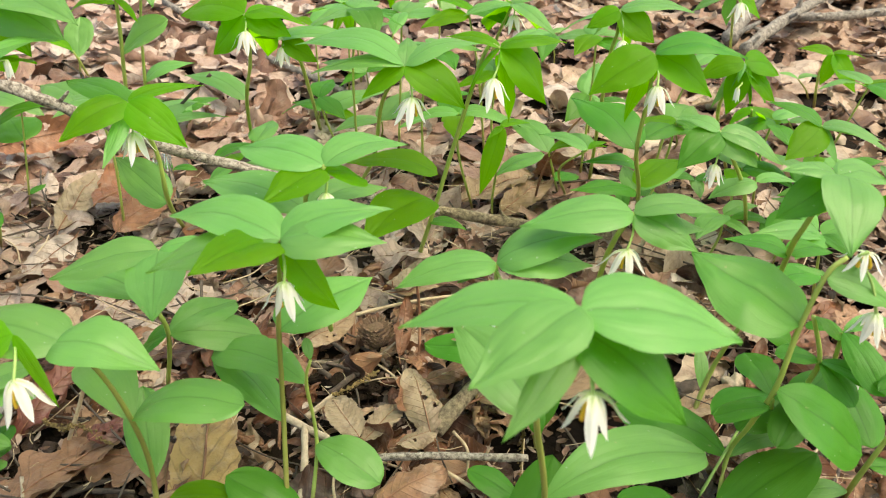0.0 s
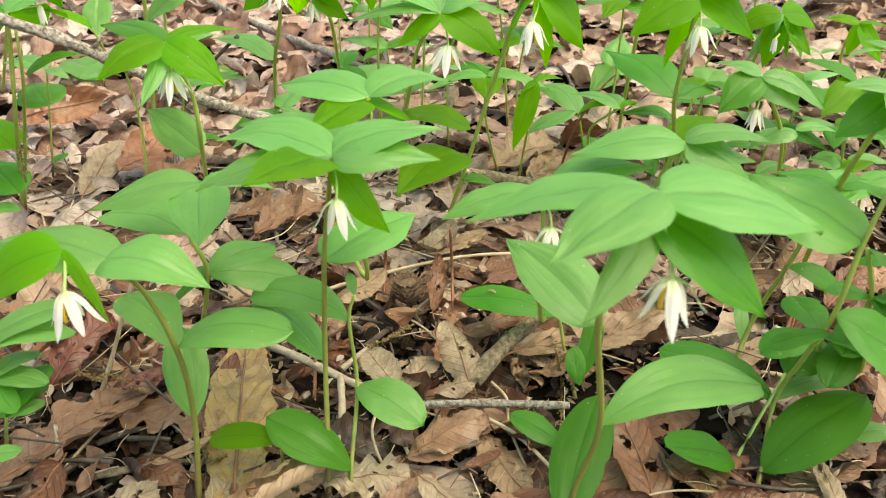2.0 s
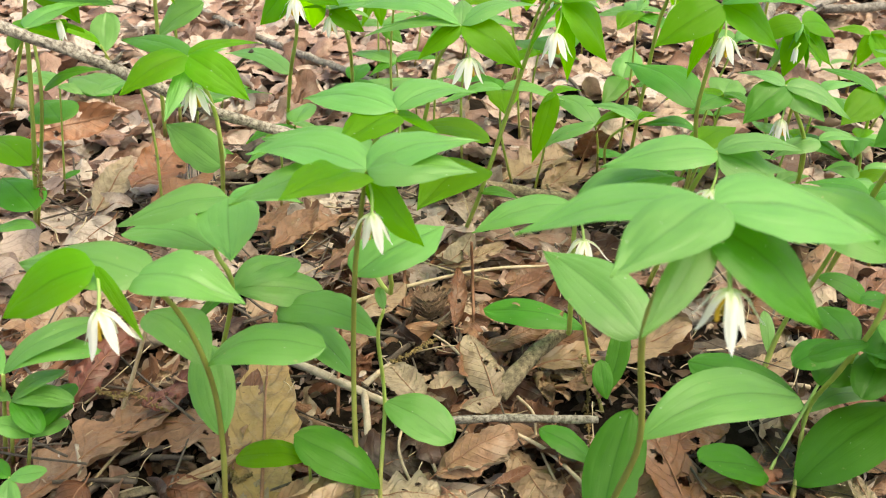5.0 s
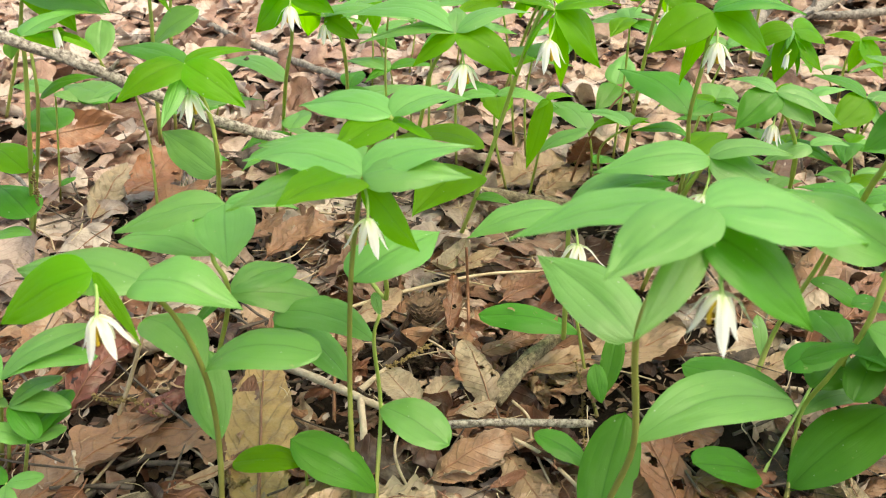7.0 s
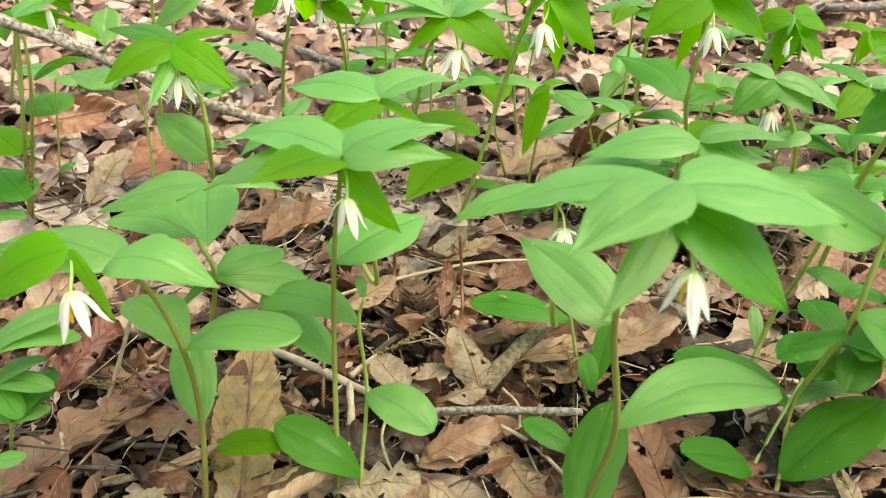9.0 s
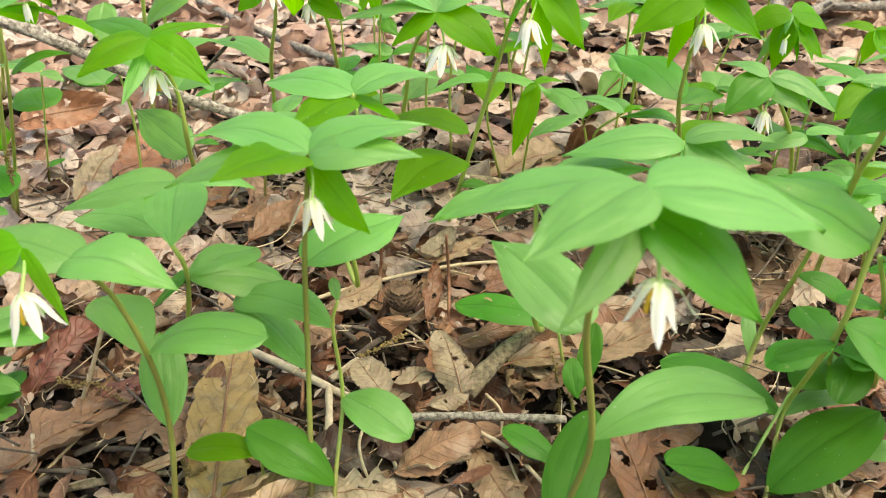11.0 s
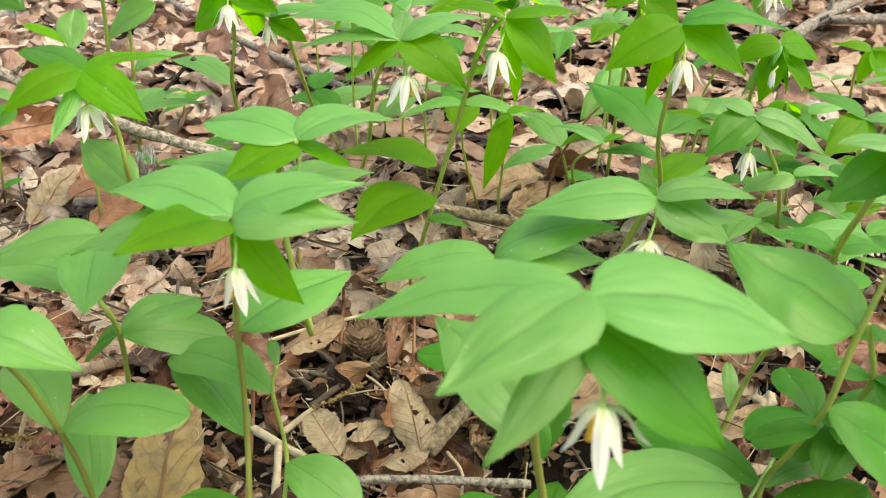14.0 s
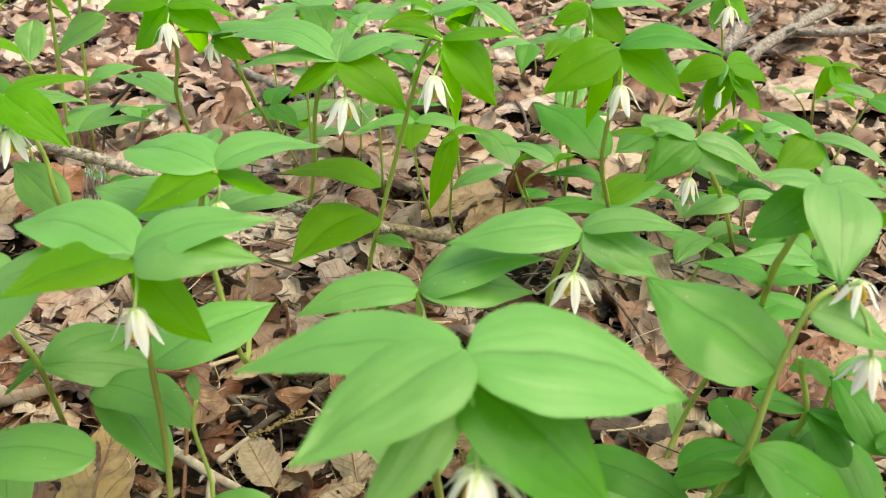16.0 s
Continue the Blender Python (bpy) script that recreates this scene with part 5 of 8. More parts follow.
plant('stout leaning green plant with large leaves and white flowers',
      [[(0.1282, 0.2818, 0.0000), (0.1389, 0.2995, 0.0100), (0.1500, 0.3270, 0.0350), (0.1423, 0.2957, 0.0869), (0.1387, 0.2735, 0.1288), (0.1403, 0.2711, 0.1609), (0.1453, 0.2713, 0.1876), (0.1518, 0.2721, 0.1955)]],
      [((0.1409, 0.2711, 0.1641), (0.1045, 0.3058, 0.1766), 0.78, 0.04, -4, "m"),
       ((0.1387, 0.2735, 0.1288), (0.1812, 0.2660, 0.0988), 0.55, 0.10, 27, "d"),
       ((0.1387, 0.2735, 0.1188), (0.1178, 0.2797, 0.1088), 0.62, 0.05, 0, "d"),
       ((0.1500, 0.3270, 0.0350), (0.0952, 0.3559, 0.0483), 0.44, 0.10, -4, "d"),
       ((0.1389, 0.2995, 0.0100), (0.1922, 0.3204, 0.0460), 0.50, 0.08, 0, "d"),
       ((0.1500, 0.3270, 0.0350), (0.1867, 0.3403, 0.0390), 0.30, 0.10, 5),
       ((0.1453, 0.2713, 0.1876), (0.1742, 0.2671, 0.1756), 0.42, 0.10, 31),
       ((0.1453, 0.2713, 0.1876), (0.1355, 0.2784, 0.1876), 0.30, 0.05, -4)],
      [((0.1549, 0.2705, 0.1972), (0.1581, 0.2713, 0.1980), 0.0090, 0.85, 0.2),
       ((0.1549, 0.2705, 0.1972), (0.1660, 0.2664, 0.1734), 0.0128, 0.44, 0.7)], thick=0.0014)
plant('green plant with broad overhanging leaves',
      [[(0.2301, 0.4992, 0.0000), (0.1676, 0.3528, 0.1456), (0.1594, 0.3256, 0.1790), (0.1593, 0.3103, 0.2098)]],
      [((0.1593, 0.3103, 0.2098), (0.1355, 0.3042, 0.1938), 0.56, 0.06, -28, "d"),
       ((0.1633, 0.3103, 0.2098), (0.1533, 0.2715, 0.1971), 0.54, 0.12, -8),
       ((0.1593, 0.3103, 0.2098), (0.1918, 0.3204, 0.1998), 0.50, 0.10, 5),
       ((0.1593, 0.3103, 0.2098), (0.1357, 0.3084, 0.2138), 0.50, 0.10, -5),
       ((0.1676, 0.3528, 0.1456), (0.1367, 0.3588, 0.1516), 0.46, 0.10, -5, "d"),
       ((0.1676, 0.3528, 0.1456), (0.1940, 0.3618, 0.1416), 0.50, 0.10, 5, "d")])
plant('green plant with cupped leaves and a small white flower',
      [[(0.2562, 0.6275, 0.0000), (0.1891, 0.4808, 0.1152), (0.1600, 0.4580, 0.1630)]],
      [((0.1600, 0.4580, 0.1630), (0.1341, 0.4427, 0.1470), 0.60, 0.10, -26, "d"),
       ((0.1600, 0.4580, 0.1630), (0.1812, 0.4441, 0.1470), 0.66, 0.10, 24),
       ((0.1600, 0.4580, 0.1630), (0.1369, 0.4716, 0.1670), 0.50, 0.10, -4),
       ((0.1600, 0.4580, 0.1630), (0.1972, 0.4474, 0.1473), 0.44, 0.10, 14),
       ((0.1924, 0.4702, 0.1239), (0.1624, 0.4646, 0.1159), 0.55, 0.10, -5),
       ((0.1924, 0.4702, 0.1239), (0.2197, 0.4755, 0.1219), 0.40, 0.10, 5)],
      [((0.1600, 0.4580, 0.1590), (0.1572, 0.4468, 0.1471), 0.0130, 0.35, 0.0)])
plant('green plant with folded drooping leaves',
      [[(0.3397, 0.6990, 0.0000), (0.2680, 0.5620, 0.1200)]],
      [((0.2680, 0.5620, 0.1200), (0.2369, 0.5375, 0.1060), 0.55, 0.10, -25, "y"),
       ((0.2680, 0.5620, 0.1200), (0.3085, 0.5525, 0.1140), 0.46, 0.10, 5),
       ((0.2680, 0.5620, 0.1200), (0.3092, 0.5384, 0.1120), 0.30, 0.10, 4),
       ((0.2680, 0.5620, 0.1200), (0.2767, 0.5434, 0.1000), 0.30, 0.05, 10),
       ((0.2680, 0.5620, 0.1200), (0.2347, 0.5808, 0.1320), 0.44, 0.10, -4, "d")])
plant('wilting green plant with leaves hanging in a bunch',
      [[(0.2691, 0.7334, 0.0000), (0.1959, 0.5717, 0.1263), (0.1941, 0.5326, 0.1772)]],
      [((0.1941, 0.5326, 0.1772), (0.1870, 0.5300, 0.1422), 0.42, 0.05, -34, "y"),
       ((0.1941, 0.5326, 0.1772), (0.2064, 0.5400, 0.1442), 0.34, 0.05, 30, "y"),
       ((0.1941, 0.5326, 0.1772), (0.2244, 0.5450, 0.1460), 0.52, 0.06, 44, "y"),
       ((0.1941, 0.5326, 0.1772), (0.2253, 0.5480, 0.1640), 0.52, 0.12, 36, "y"),
       ((0.1941, 0.5326, 0.1772), (0.1681, 0.5401, 0.1652), 0.54, 0.12, -40, "y"),
       ((0.1941, 0.5326, 0.1772), (0.1808, 0.5450, 0.1407), 0.30, 0.05, -40, "g"),
       ((0.1941, 0.5286, 0.1732), (0.2202, 0.5500, 0.1432), 0.36, 0.06, 24),
       ((0.1941, 0.5326, 0.1772), (0.1893, 0.5248, 0.1672), 0.30, 0.10, 0)],
      [((0.1941, 0.5326, 0.1652), (0.1891, 0.5222, 0.1644), 0.0095, 0.52, 0.0, True)])
# right-edge plant, mostly out of view, added to shade the patch
plant('tall green plant with broad leaves added at the edge of the patch',
      [[(0.3163, 0.4485, 0.0000), (0.2254, 0.3417, 0.1431), (0.1946, 0.3098, 0.2002)]],
      [((0.1946, 0.3098, 0.2002), (0.1920, 0.3349, 0.1802), 0.50, 0.08, -3, "y"),
       ((0.1946, 0.3098, 0.2002), (0.1930, 0.3409, 0.2002), 0.50, 0.10, 0),
       ((0.1946, 0.3098, 0.2002), (0.2194, 0.3195, 0.1922), 0.50, 0.10, 4),
       ((0.1946, 0.3098, 0.2002), (0.1963, 0.2940, 0.1882), 0.56, 0.10, 3),
       ((0.1946, 0.3098, 0.2002), (0.2206, 0.3466, 0.2002), 0.50, 0.10, 3)])
# second added edge plant, lower, for shade on the right
plant('green plant with level leaves added at the edge of the patch',
      [[(0.2843, 0.3655, 0.0000), (0.2260, 0.3074, 0.1025), (0.2018, 0.2895, 0.1550)]],
      [((0.2018, 0.2895, 0.1550), (0.1882, 0.3003, 0.1530), 0.50, 0.10, -4),
       ((0.2018, 0.2895, 0.1550), (0.2338, 0.3003, 0.1470), 0.50, 0.10, 5),
       ((0.2018, 0.2895, 0.1550), (0.1851, 0.2722, 0.1450), 0.56, 0.10, 0),
       ((0.2018, 0.2895, 0.1550), (0.2149, 0.2722, 0.1450), 0.50, 0.10, 0),
       ((0.2260, 0.3074, 0.1025), (0.2006, 0.3012, 0.1045), 0.50, 0.10, -5, "d")], leaf_mat=LEAF_MID)
plant('small bright green plant with two hanging leaves',
      [[(0.3056, 0.7835, 0.0000), (0.2331, 0.6068, 0.1137)]],
      [((0.2331, 0.6068, 0.1137), (0.2194, 0.6126, 0.0987), 0.50, 0.08, -22),
       ((0.2331, 0.6068, 0.1137), (0.2543, 0.6316, 0.0937), 0.30, 0.05, 19)], leaf_mat=LEAF_YELLOW)
plant('small green plant with a tent of folded leaves',
      [[(0.4077, 0.8849, 0.0000), (0.3787, 0.8277, 0.0603), (0.3773, 0.8049, 0.0888)]],
      [((0.3773, 0.8049, 0.0888), (0.4042, 0.7950, 0.0522), 0.46, 0.05, 40),
       ((0.3773, 0.8049, 0.0888), (0.3691, 0.8000, 0.0579), 0.42, 0.05, -40),
       ((0.3773, 0.8049, 0.0888), (0.4124, 0.8107, 0.0828), 0.30, 0.10, 5),
       ((0.3773, 0.8049, 0.0888), (0.3465, 0.8150, 0.0910), 0.40, 0.10, -20)], leaf_mat=LEAF_YELLOW)
plant('green plant with tented leaves and a small white flower',
      [[(0.0422, 0.9177, 0.0000), (0.0454, 0.7401, 0.1191), (0.0565, 0.6987, 0.1670)]],
      [((0.0565, 0.6987, 0.1670), (0.0388, 0.7440, 0.1320), 0.50, 0.06, -10, "y"),
       ((0.0565, 0.6987, 0.1670), (0.0838, 0.7472, 0.1320), 0.55, 0.06, 14, "y"),
       ((0.0565, 0.6987, 0.1670), (0.0881, 0.6543, 0.1570), 0.30, 0.10, 3),
       ((0.0565, 0.6987, 0.1670), (0.0163, 0.6858, 0.1630), 0.40, 0.10, -5),
       ((0.0565, 0.6987, 0.1670), (0.0775, 0.7128, 0.1690), 0.50, 0.10, 4)],
      [((0.0565, 0.6987, 0.1670), (0.0577, 0.6921, 0.1602), 0.0145, 0.52, 0.0)])
plant('green plant with drooping pointed leaves and a white flower',
      [[(0.1344, 0.7046, 0.0000), (0.1226, 0.6154, 0.1439), (0.1221, 0.5917, 0.1774), (0.1204, 0.5810, 0.1972)]],
      [((0.1204, 0.5810, 0.1972), (0.0983, 0.5800, 0.1853), 0.56, 0.06, -42, "y"),
       ((0.1204, 0.5810, 0.1972), (0.1454, 0.5750, 0.1762), 0.64, 0.08, 46, "y"),
       ((0.1204, 0.5810, 0.1972), (0.1710, 0.5810, 0.1972), 0.40, 0.10, 5),
       ((0.1204, 0.5810, 0.1932), (0.1073, 0.6018, 0.1732), 0.30, 0.06, -14),
       ((0.1204, 0.5810, 0.1932), (0.1306, 0.5950, 0.1647), 0.50, 0.06, 30, "y"),
       ((0.1204, 0.5810, 0.1932), (0.0805, 0.6000, 0.1756), 0.24, 0.10, -6)],
      [((0.1204, 0.5810, 0.1972), (0.1216, 0.5686, 0.1801), 0.0104, 0.52, 0.0)])
plant('green plant with bunched leaves and white petals at the edge',
      [[(0.3494, 1.0088, 0.0000), (0.2524, 0.7493, 0.1632)]],
      [((0.2524, 0.7493, 0.1632), (0.2551, 0.7650, 0.1286), 0.40, 0.05, -40, "g"),
       ((0.2524, 0.7493, 0.1632), (0.2855, 0.7650, 0.1356), 0.56, 0.06, 40, "y"),
       ((0.2524, 0.7493, 0.1632), (0.2223, 0.7638, 0.1432), 0.40, 0.10, -26),
       ((0.2524, 0.7493, 0.1632), (0.2781, 0.7692, 0.1632), 0.50, 0.10, 4)],
      [((0.2524, 0.7493, 0.1632), (0.2562, 0.7384, 0.1570), 0.0172, 0.52, 0.0)])
plant('bright yellow-green sprout with a folded hanging leaf',
      [[(0.0422, 0.6434, 0.0000), (0.0380, 0.5850, 0.0496), (0.0383, 0.5620, 0.0787), (0.0393, 0.5347, 0.1316)]],
      [((0.0396, 0.5347, 0.1331), (0.0249, 0.5200, 0.0876), 0.27, 0.05, -24),
       ((0.0383, 0.5620, 0.0795), (0.0713, 0.5560, 0.1023), 0.42, 0.10, 10, "g"),
       ((0.0393, 0.5347, 0.1316), (0.0605, 0.5520, 0.1278), 0.34, 0.10, 4),
       ((0.0393, 0.5347, 0.1316), (0.0308, 0.5280, 0.1270), 0.50, 0.06, -3)], leaf_mat=LEAF_YELLOW, thick=0.0011)
plant('young green plant with trailing leaves',
      [[(0.1099, 0.6827, 0.0000), (0.0886, 0.5875, 0.0734), (0.1055, 0.5705, 0.0980)]],
      [((0.1055, 0.5705, 0.0980), (0.0717, 0.5870, 0.1040), 0.40, 0.10, -4),
       ((0.1055, 0.5705, 0.0980), (0.1223, 0.5851, 0.0980), 0.30, 0.10, 4, "y"),
       ((0.1055, 0.5705, 0.0980), (0.0933, 0.6048, 0.0960), 0.50, 0.10, -2)], thick=0.0012)
plant('young green plant with a bent level leaf over dead leaves',
      [[(0.1035, 0.6895, 0.0000), (0.0885, 0.6200, 0.0554), (0.0811, 0.6000, 0.0816)]],
      [((0.0811, 0.6000, 0.0816), (0.1200, 0.5750, 0.1001), 0.30, 0.14, 12, "y"),
       ((0.0811, 0.6000, 0.0816), (0.0534, 0.6600, 0.0852), 0.34, 0.10, -4),
       ((0.0926, 0.6300, 0.0412), (0.1157, 0.6600, 0.0325), 0.40, 0.10, 6, "d")], thick=0.0011)
plant('small green plant with a pale stem and a rounded leaf',
      [[(0.1161, 0.2873, 0.0000), (0.1299, 0.3110, 0.0081), (0.1533, 0.3293, 0.0516)]],
      [((0.1299, 0.3110, 0.0081), (0.0893, 0.3007, 0.0296), 0.56, 0.08, 0, "d"),
       ((0.1533, 0.3293, 0.0516), (0.1803, 0.3526, 0.0556), 0.70, 0.05, 4, "d")], stem_mat=STEM_PALE, thick=0.0011)
plant('green plant with pale level leaves behind a stout stem',
      [[(0.2747, 0.5233, 0.0000), (0.2430, 0.4680, 0.0651), (0.2366, 0.4600, 0.0918)]],
      [((0.2366, 0.4600, 0.0918), (0.1877, 0.4500, 0.0995), 0.42, 0.10, -5),
       ((0.2366, 0.4600, 0.0918), (0.2780, 0.4800, 0.0893), 0.40, 0.10, 5, "m"),
       ((0.2366, 0.4600, 0.0918), (0.2093, 0.4300, 0.0938), 0.46, 0.10, -4, "m"),
       ((0.2366, 0.4600, 0.0918), (0.2424, 0.4300, 0.0954), 0.46, 0.10, 4, "d")], thick=0.0012)
plant('green plant with a long bent stem',
      [[(0.1476, 0.3843, 0.0000), (0.1614, 0.3986, 0.0367), (0.1661, 0.3825, 0.0824), (0.1669, 0.3717, 0.1090)]],
      [((0.1661, 0.3825, 0.0824), (0.1952, 0.3777, 0.0704), 0.40, 0.10, 31, "d"),
       ((0.1669, 0.3717, 0.1090), (0.2046, 0.3902, 0.1110), 0.40, 0.10, 4, "d"),
       ((0.1579, 0.4014, 0.0165), (0.1594, 0.4209, 0.0340), 0.30, 0.05, 0)])
plant('leafy green plant with side leaves and white tepals',
      [[(0.2045, 0.3701, 0.0000), (0.1880, 0.3421, 0.0647), (0.1847, 0.3288, 0.0984), (0.1737, 0.3251, 0.1287)]],
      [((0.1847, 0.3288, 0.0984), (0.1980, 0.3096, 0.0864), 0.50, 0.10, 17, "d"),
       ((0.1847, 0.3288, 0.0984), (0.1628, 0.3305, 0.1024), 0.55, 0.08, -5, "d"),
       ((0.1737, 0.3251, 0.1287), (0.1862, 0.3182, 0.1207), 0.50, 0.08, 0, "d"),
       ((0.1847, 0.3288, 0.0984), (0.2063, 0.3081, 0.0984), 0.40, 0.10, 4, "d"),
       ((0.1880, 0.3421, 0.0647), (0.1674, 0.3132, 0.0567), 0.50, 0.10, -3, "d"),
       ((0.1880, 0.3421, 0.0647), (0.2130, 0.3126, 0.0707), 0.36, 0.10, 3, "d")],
      [((0.1847, 0.3288, 0.0984), (0.2035, 0.3242, 0.0916), 0.0100, 0.52, 0.0, True)])
plant('green plant with side leaves darkened for shade',
      [[(0.2247, 0.3843, 0.0000), (0.2022, 0.3463, 0.0765), (0.1953, 0.3346, 0.1121)]],
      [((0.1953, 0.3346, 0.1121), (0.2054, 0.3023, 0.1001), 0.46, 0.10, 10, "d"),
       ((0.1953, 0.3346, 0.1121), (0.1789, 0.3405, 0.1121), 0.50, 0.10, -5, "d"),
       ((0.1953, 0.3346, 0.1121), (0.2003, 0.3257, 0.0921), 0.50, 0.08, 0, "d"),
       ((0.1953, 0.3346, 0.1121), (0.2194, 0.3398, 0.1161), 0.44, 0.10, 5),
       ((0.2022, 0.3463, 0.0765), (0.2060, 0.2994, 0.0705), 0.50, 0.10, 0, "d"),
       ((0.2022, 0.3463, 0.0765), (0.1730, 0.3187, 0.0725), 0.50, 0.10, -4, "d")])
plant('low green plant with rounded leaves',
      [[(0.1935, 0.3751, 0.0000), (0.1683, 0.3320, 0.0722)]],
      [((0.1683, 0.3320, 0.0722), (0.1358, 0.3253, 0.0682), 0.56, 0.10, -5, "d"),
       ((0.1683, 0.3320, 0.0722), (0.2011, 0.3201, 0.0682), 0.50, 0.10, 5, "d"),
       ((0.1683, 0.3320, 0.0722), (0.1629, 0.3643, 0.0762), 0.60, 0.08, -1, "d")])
plant('green plant with a broad dark leaf and bent stem',
      [[(0.2202, 0.3292, -0.0000), (0.2082, 0.3028, 0.0518), (0.2074, 0.2928, 0.0843)]],
      [((0.2095, 0.3033, 0.0532), (0.2268, 0.3053, 0.0492), 0.70, 0.06, 5, "d"),
       ((0.2097, 0.3115, 0.0262), (0.1863, 0.3115, 0.0262), 0.50, 0.10, -5)])
plant('dark green seedling leaf beside a fallen twig',
      [[(0.0480, 0.3218, -0.0040), (0.0412, 0.3102, 0.0160)]],
      [((0.0412, 0.3102, 0.0160), (0.0135, 0.3261, 0.0280), 0.46, 0.10, 0, "d")], thick=0.0009)
plant('thin green seedling with long leaves',
      [[(0.0552, 0.3687, 0.0000), (0.0509, 0.3925, 0.0144), (0.0465, 0.3974, 0.0375), (0.0393, 0.3917, 0.0703)]],
      [((0.0465, 0.3974, 0.0375), (-0.0115, 0.4175, 0.0415), 0.36, 0.12, -5, "d"),
       ((0.0559, 0.3664, 0.0160), (0.0660, 0.3878, 0.0480), 0.30, 0.05, 0, "d"),
       ((0.0552, 0.3614, 0.0160), (0.0524, 0.3744, 0.0340), 0.50, 0.05, 0, "d")], thick=0.0012)
plant('low green plant with two spread leaves in dead leaves',
      [[(0.1726, 0.6717, 0.0000), (0.1494, 0.5850, 0.0515), (0.1457, 0.5750, 0.0628)]],
      [((0.1457, 0.5750, 0.0628), (0.1894, 0.6000, 0.0698), 0.44, 0.10, 8),
       ((0.1457, 0.5750, 0.0628), (0.1394, 0.6000, 0.0704), 0.50, 0.05, -20),
       ((0.1459, 0.5750, 0.0611), (0.0940, 0.5600, 0.0714), 0.40, 0.08, -4, "d")], thick=0.0012)
plant('low green woodland plant with spreading leaves',
      [[(0.1659, 0.6340, 0.0000), (0.1783, 0.6245, 0.0600), (0.1810, 0.6181, 0.1000)]],
      [((0.1810, 0.6181, 0.1000), (0.1395, 0.6278, 0.0919), 0.47, 0.06, 1, "y"),
       ((0.1810, 0.6181, 0.0960), (0.1470, 0.5814, 0.1013), 0.48, 0.06, -4, "d"),
       ((0.1810, 0.6181, 0.1000), (0.2086, 0.5923, 0.0917), 0.54, 0.07, -11, "d"),
       ((0.1810, 0.6181, 0.0960), (0.2070, 0.6629, 0.0944), 0.54, 0.10, 10)], thick=0.0012)
plant('young green plant with level leaves',
      [[(0.2388, 0.6190, 0.0000), (0.2355, 0.6173, 0.0360), (0.2390, 0.6162, 0.0600)]],
      [((0.2390, 0.6162, 0.0600), (0.2765, 0.5949, 0.0534), 0.51, 0.11, 8, "d"),
       ((0.2390, 0.6162, 0.0560), (0.2591, 0.6472, 0.0585), 0.51, 0.08, 0, "y"),
       ((0.2390, 0.6162, 0.0600), (0.2189, 0.6550, 0.0634), 0.51, 0.06, 7),
       ((0.2390, 0.6162, 0.0560), (0.2201, 0.5891, 0.0617), 0.54, 0.10, 2, "y")], thick=0.0012)
plant('green plant with pale pointed leaves',
      [[(0.2668, 0.6485, 0.0000), (0.2575, 0.6319, 0.0600), (0.2569, 0.6207, 0.1000)]],
      [((0.2569, 0.6207, 0.1000), (0.2895, 0.6314, 0.1020), 0.42, 0.11, 0),
       ((0.2569, 0.6207, 0.0960), (0.2541, 0.6705, 0.0912), 0.51, 0.08, 5, "y"),
       ((0.2569, 0.6207, 0.1000), (0.2170, 0.6079, 0.0893), 0.51, 0.07, 5, "d"),
       ((0.2569, 0.6207, 0.0960), (0.2604, 0.5844, 0.0938), 0.52, 0.09, -12, "d")], thick=0.0012)
plant('small leafy green plant in dead leaves',
      [[(0.0257, 0.6578, 0.0000), (0.0126, 0.6430, 0.0600), (0.0122, 0.6330, 0.1000)]],
      [((0.0122, 0.6330, 0.1000), (-0.0352, 0.6240, 0.0930), 0.44, 0.09, 0),
       ((0.0122, 0.6330, 0.0960), (0.0109, 0.5826, 0.1008), 0.46, 0.12, 1, "y"),
       ((0.0122, 0.6330, 0.1000), (0.0620, 0.6314, 0.0911), 0.45, 0.11, 1),
       ((0.0122, 0.6330, 0.0960), (-0.0049, 0.6659, 0.1020), 0.43, 0.07, 3, "d")], thick=0.0012)
plant('low green woodland plant with spreading leaves',
      [[(-0.0176, 0.7053, 0.0000), (-0.0178, 0.6877, 0.0840), (-0.0080, 0.6760, 0.1400)]],
      [((-0.0080, 0.6760, 0.1400), (0.0064, 0.7093, 0.1298), 0.53, 0.10, 4),
       ((-0.0080, 0.6760, 0.1360), (-0.0365, 0.7061, 0.1327), 0.44, 0.07, 8),
       ((-0.0080, 0.6760, 0.1400), (-0.0462, 0.6524, 0.1330), 0.55, 0.09, 6, "d"),
       ((-0.0080, 0.6760, 0.1360), (0.0097, 0.6367, 0.1351), 0.50, 0.08, -4, "d"),
       ((-0.0080, 0.6760, 0.1400), (0.0318, 0.6818, 0.1349), 0.50, 0.10, 7)], thick=0.0012)
plant('young green plant with level leaves',
      [[(-0.0807, 0.7400, 0.0000), (-0.0792, 0.7231, 0.0960), (-0.0721, 0.7118, 0.1600)]],
      [((-0.0721, 0.7118, 0.1600), (-0.0529, 0.6657, 0.1492), 0.50, 0.11, -2, "d"),
       ((-0.0721, 0.7118, 0.1560), (-0.0332, 0.7054, 0.1484), 0.40, 0.12, -10, "d"),
       ((-0.0721, 0.7118, 0.1600), (-0.0650, 0.7624, 0.1505), 0.49, 0.09, 6),
       ((-0.0721, 0.7118, 0.1560), (-0.1176, 0.7359, 0.1499), 0.50, 0.10, 11),
       ((-0.0721, 0.7118, 0.1600), (-0.1105, 0.6814, 0.1528), 0.55, 0.08, 7)], thick=0.0012)
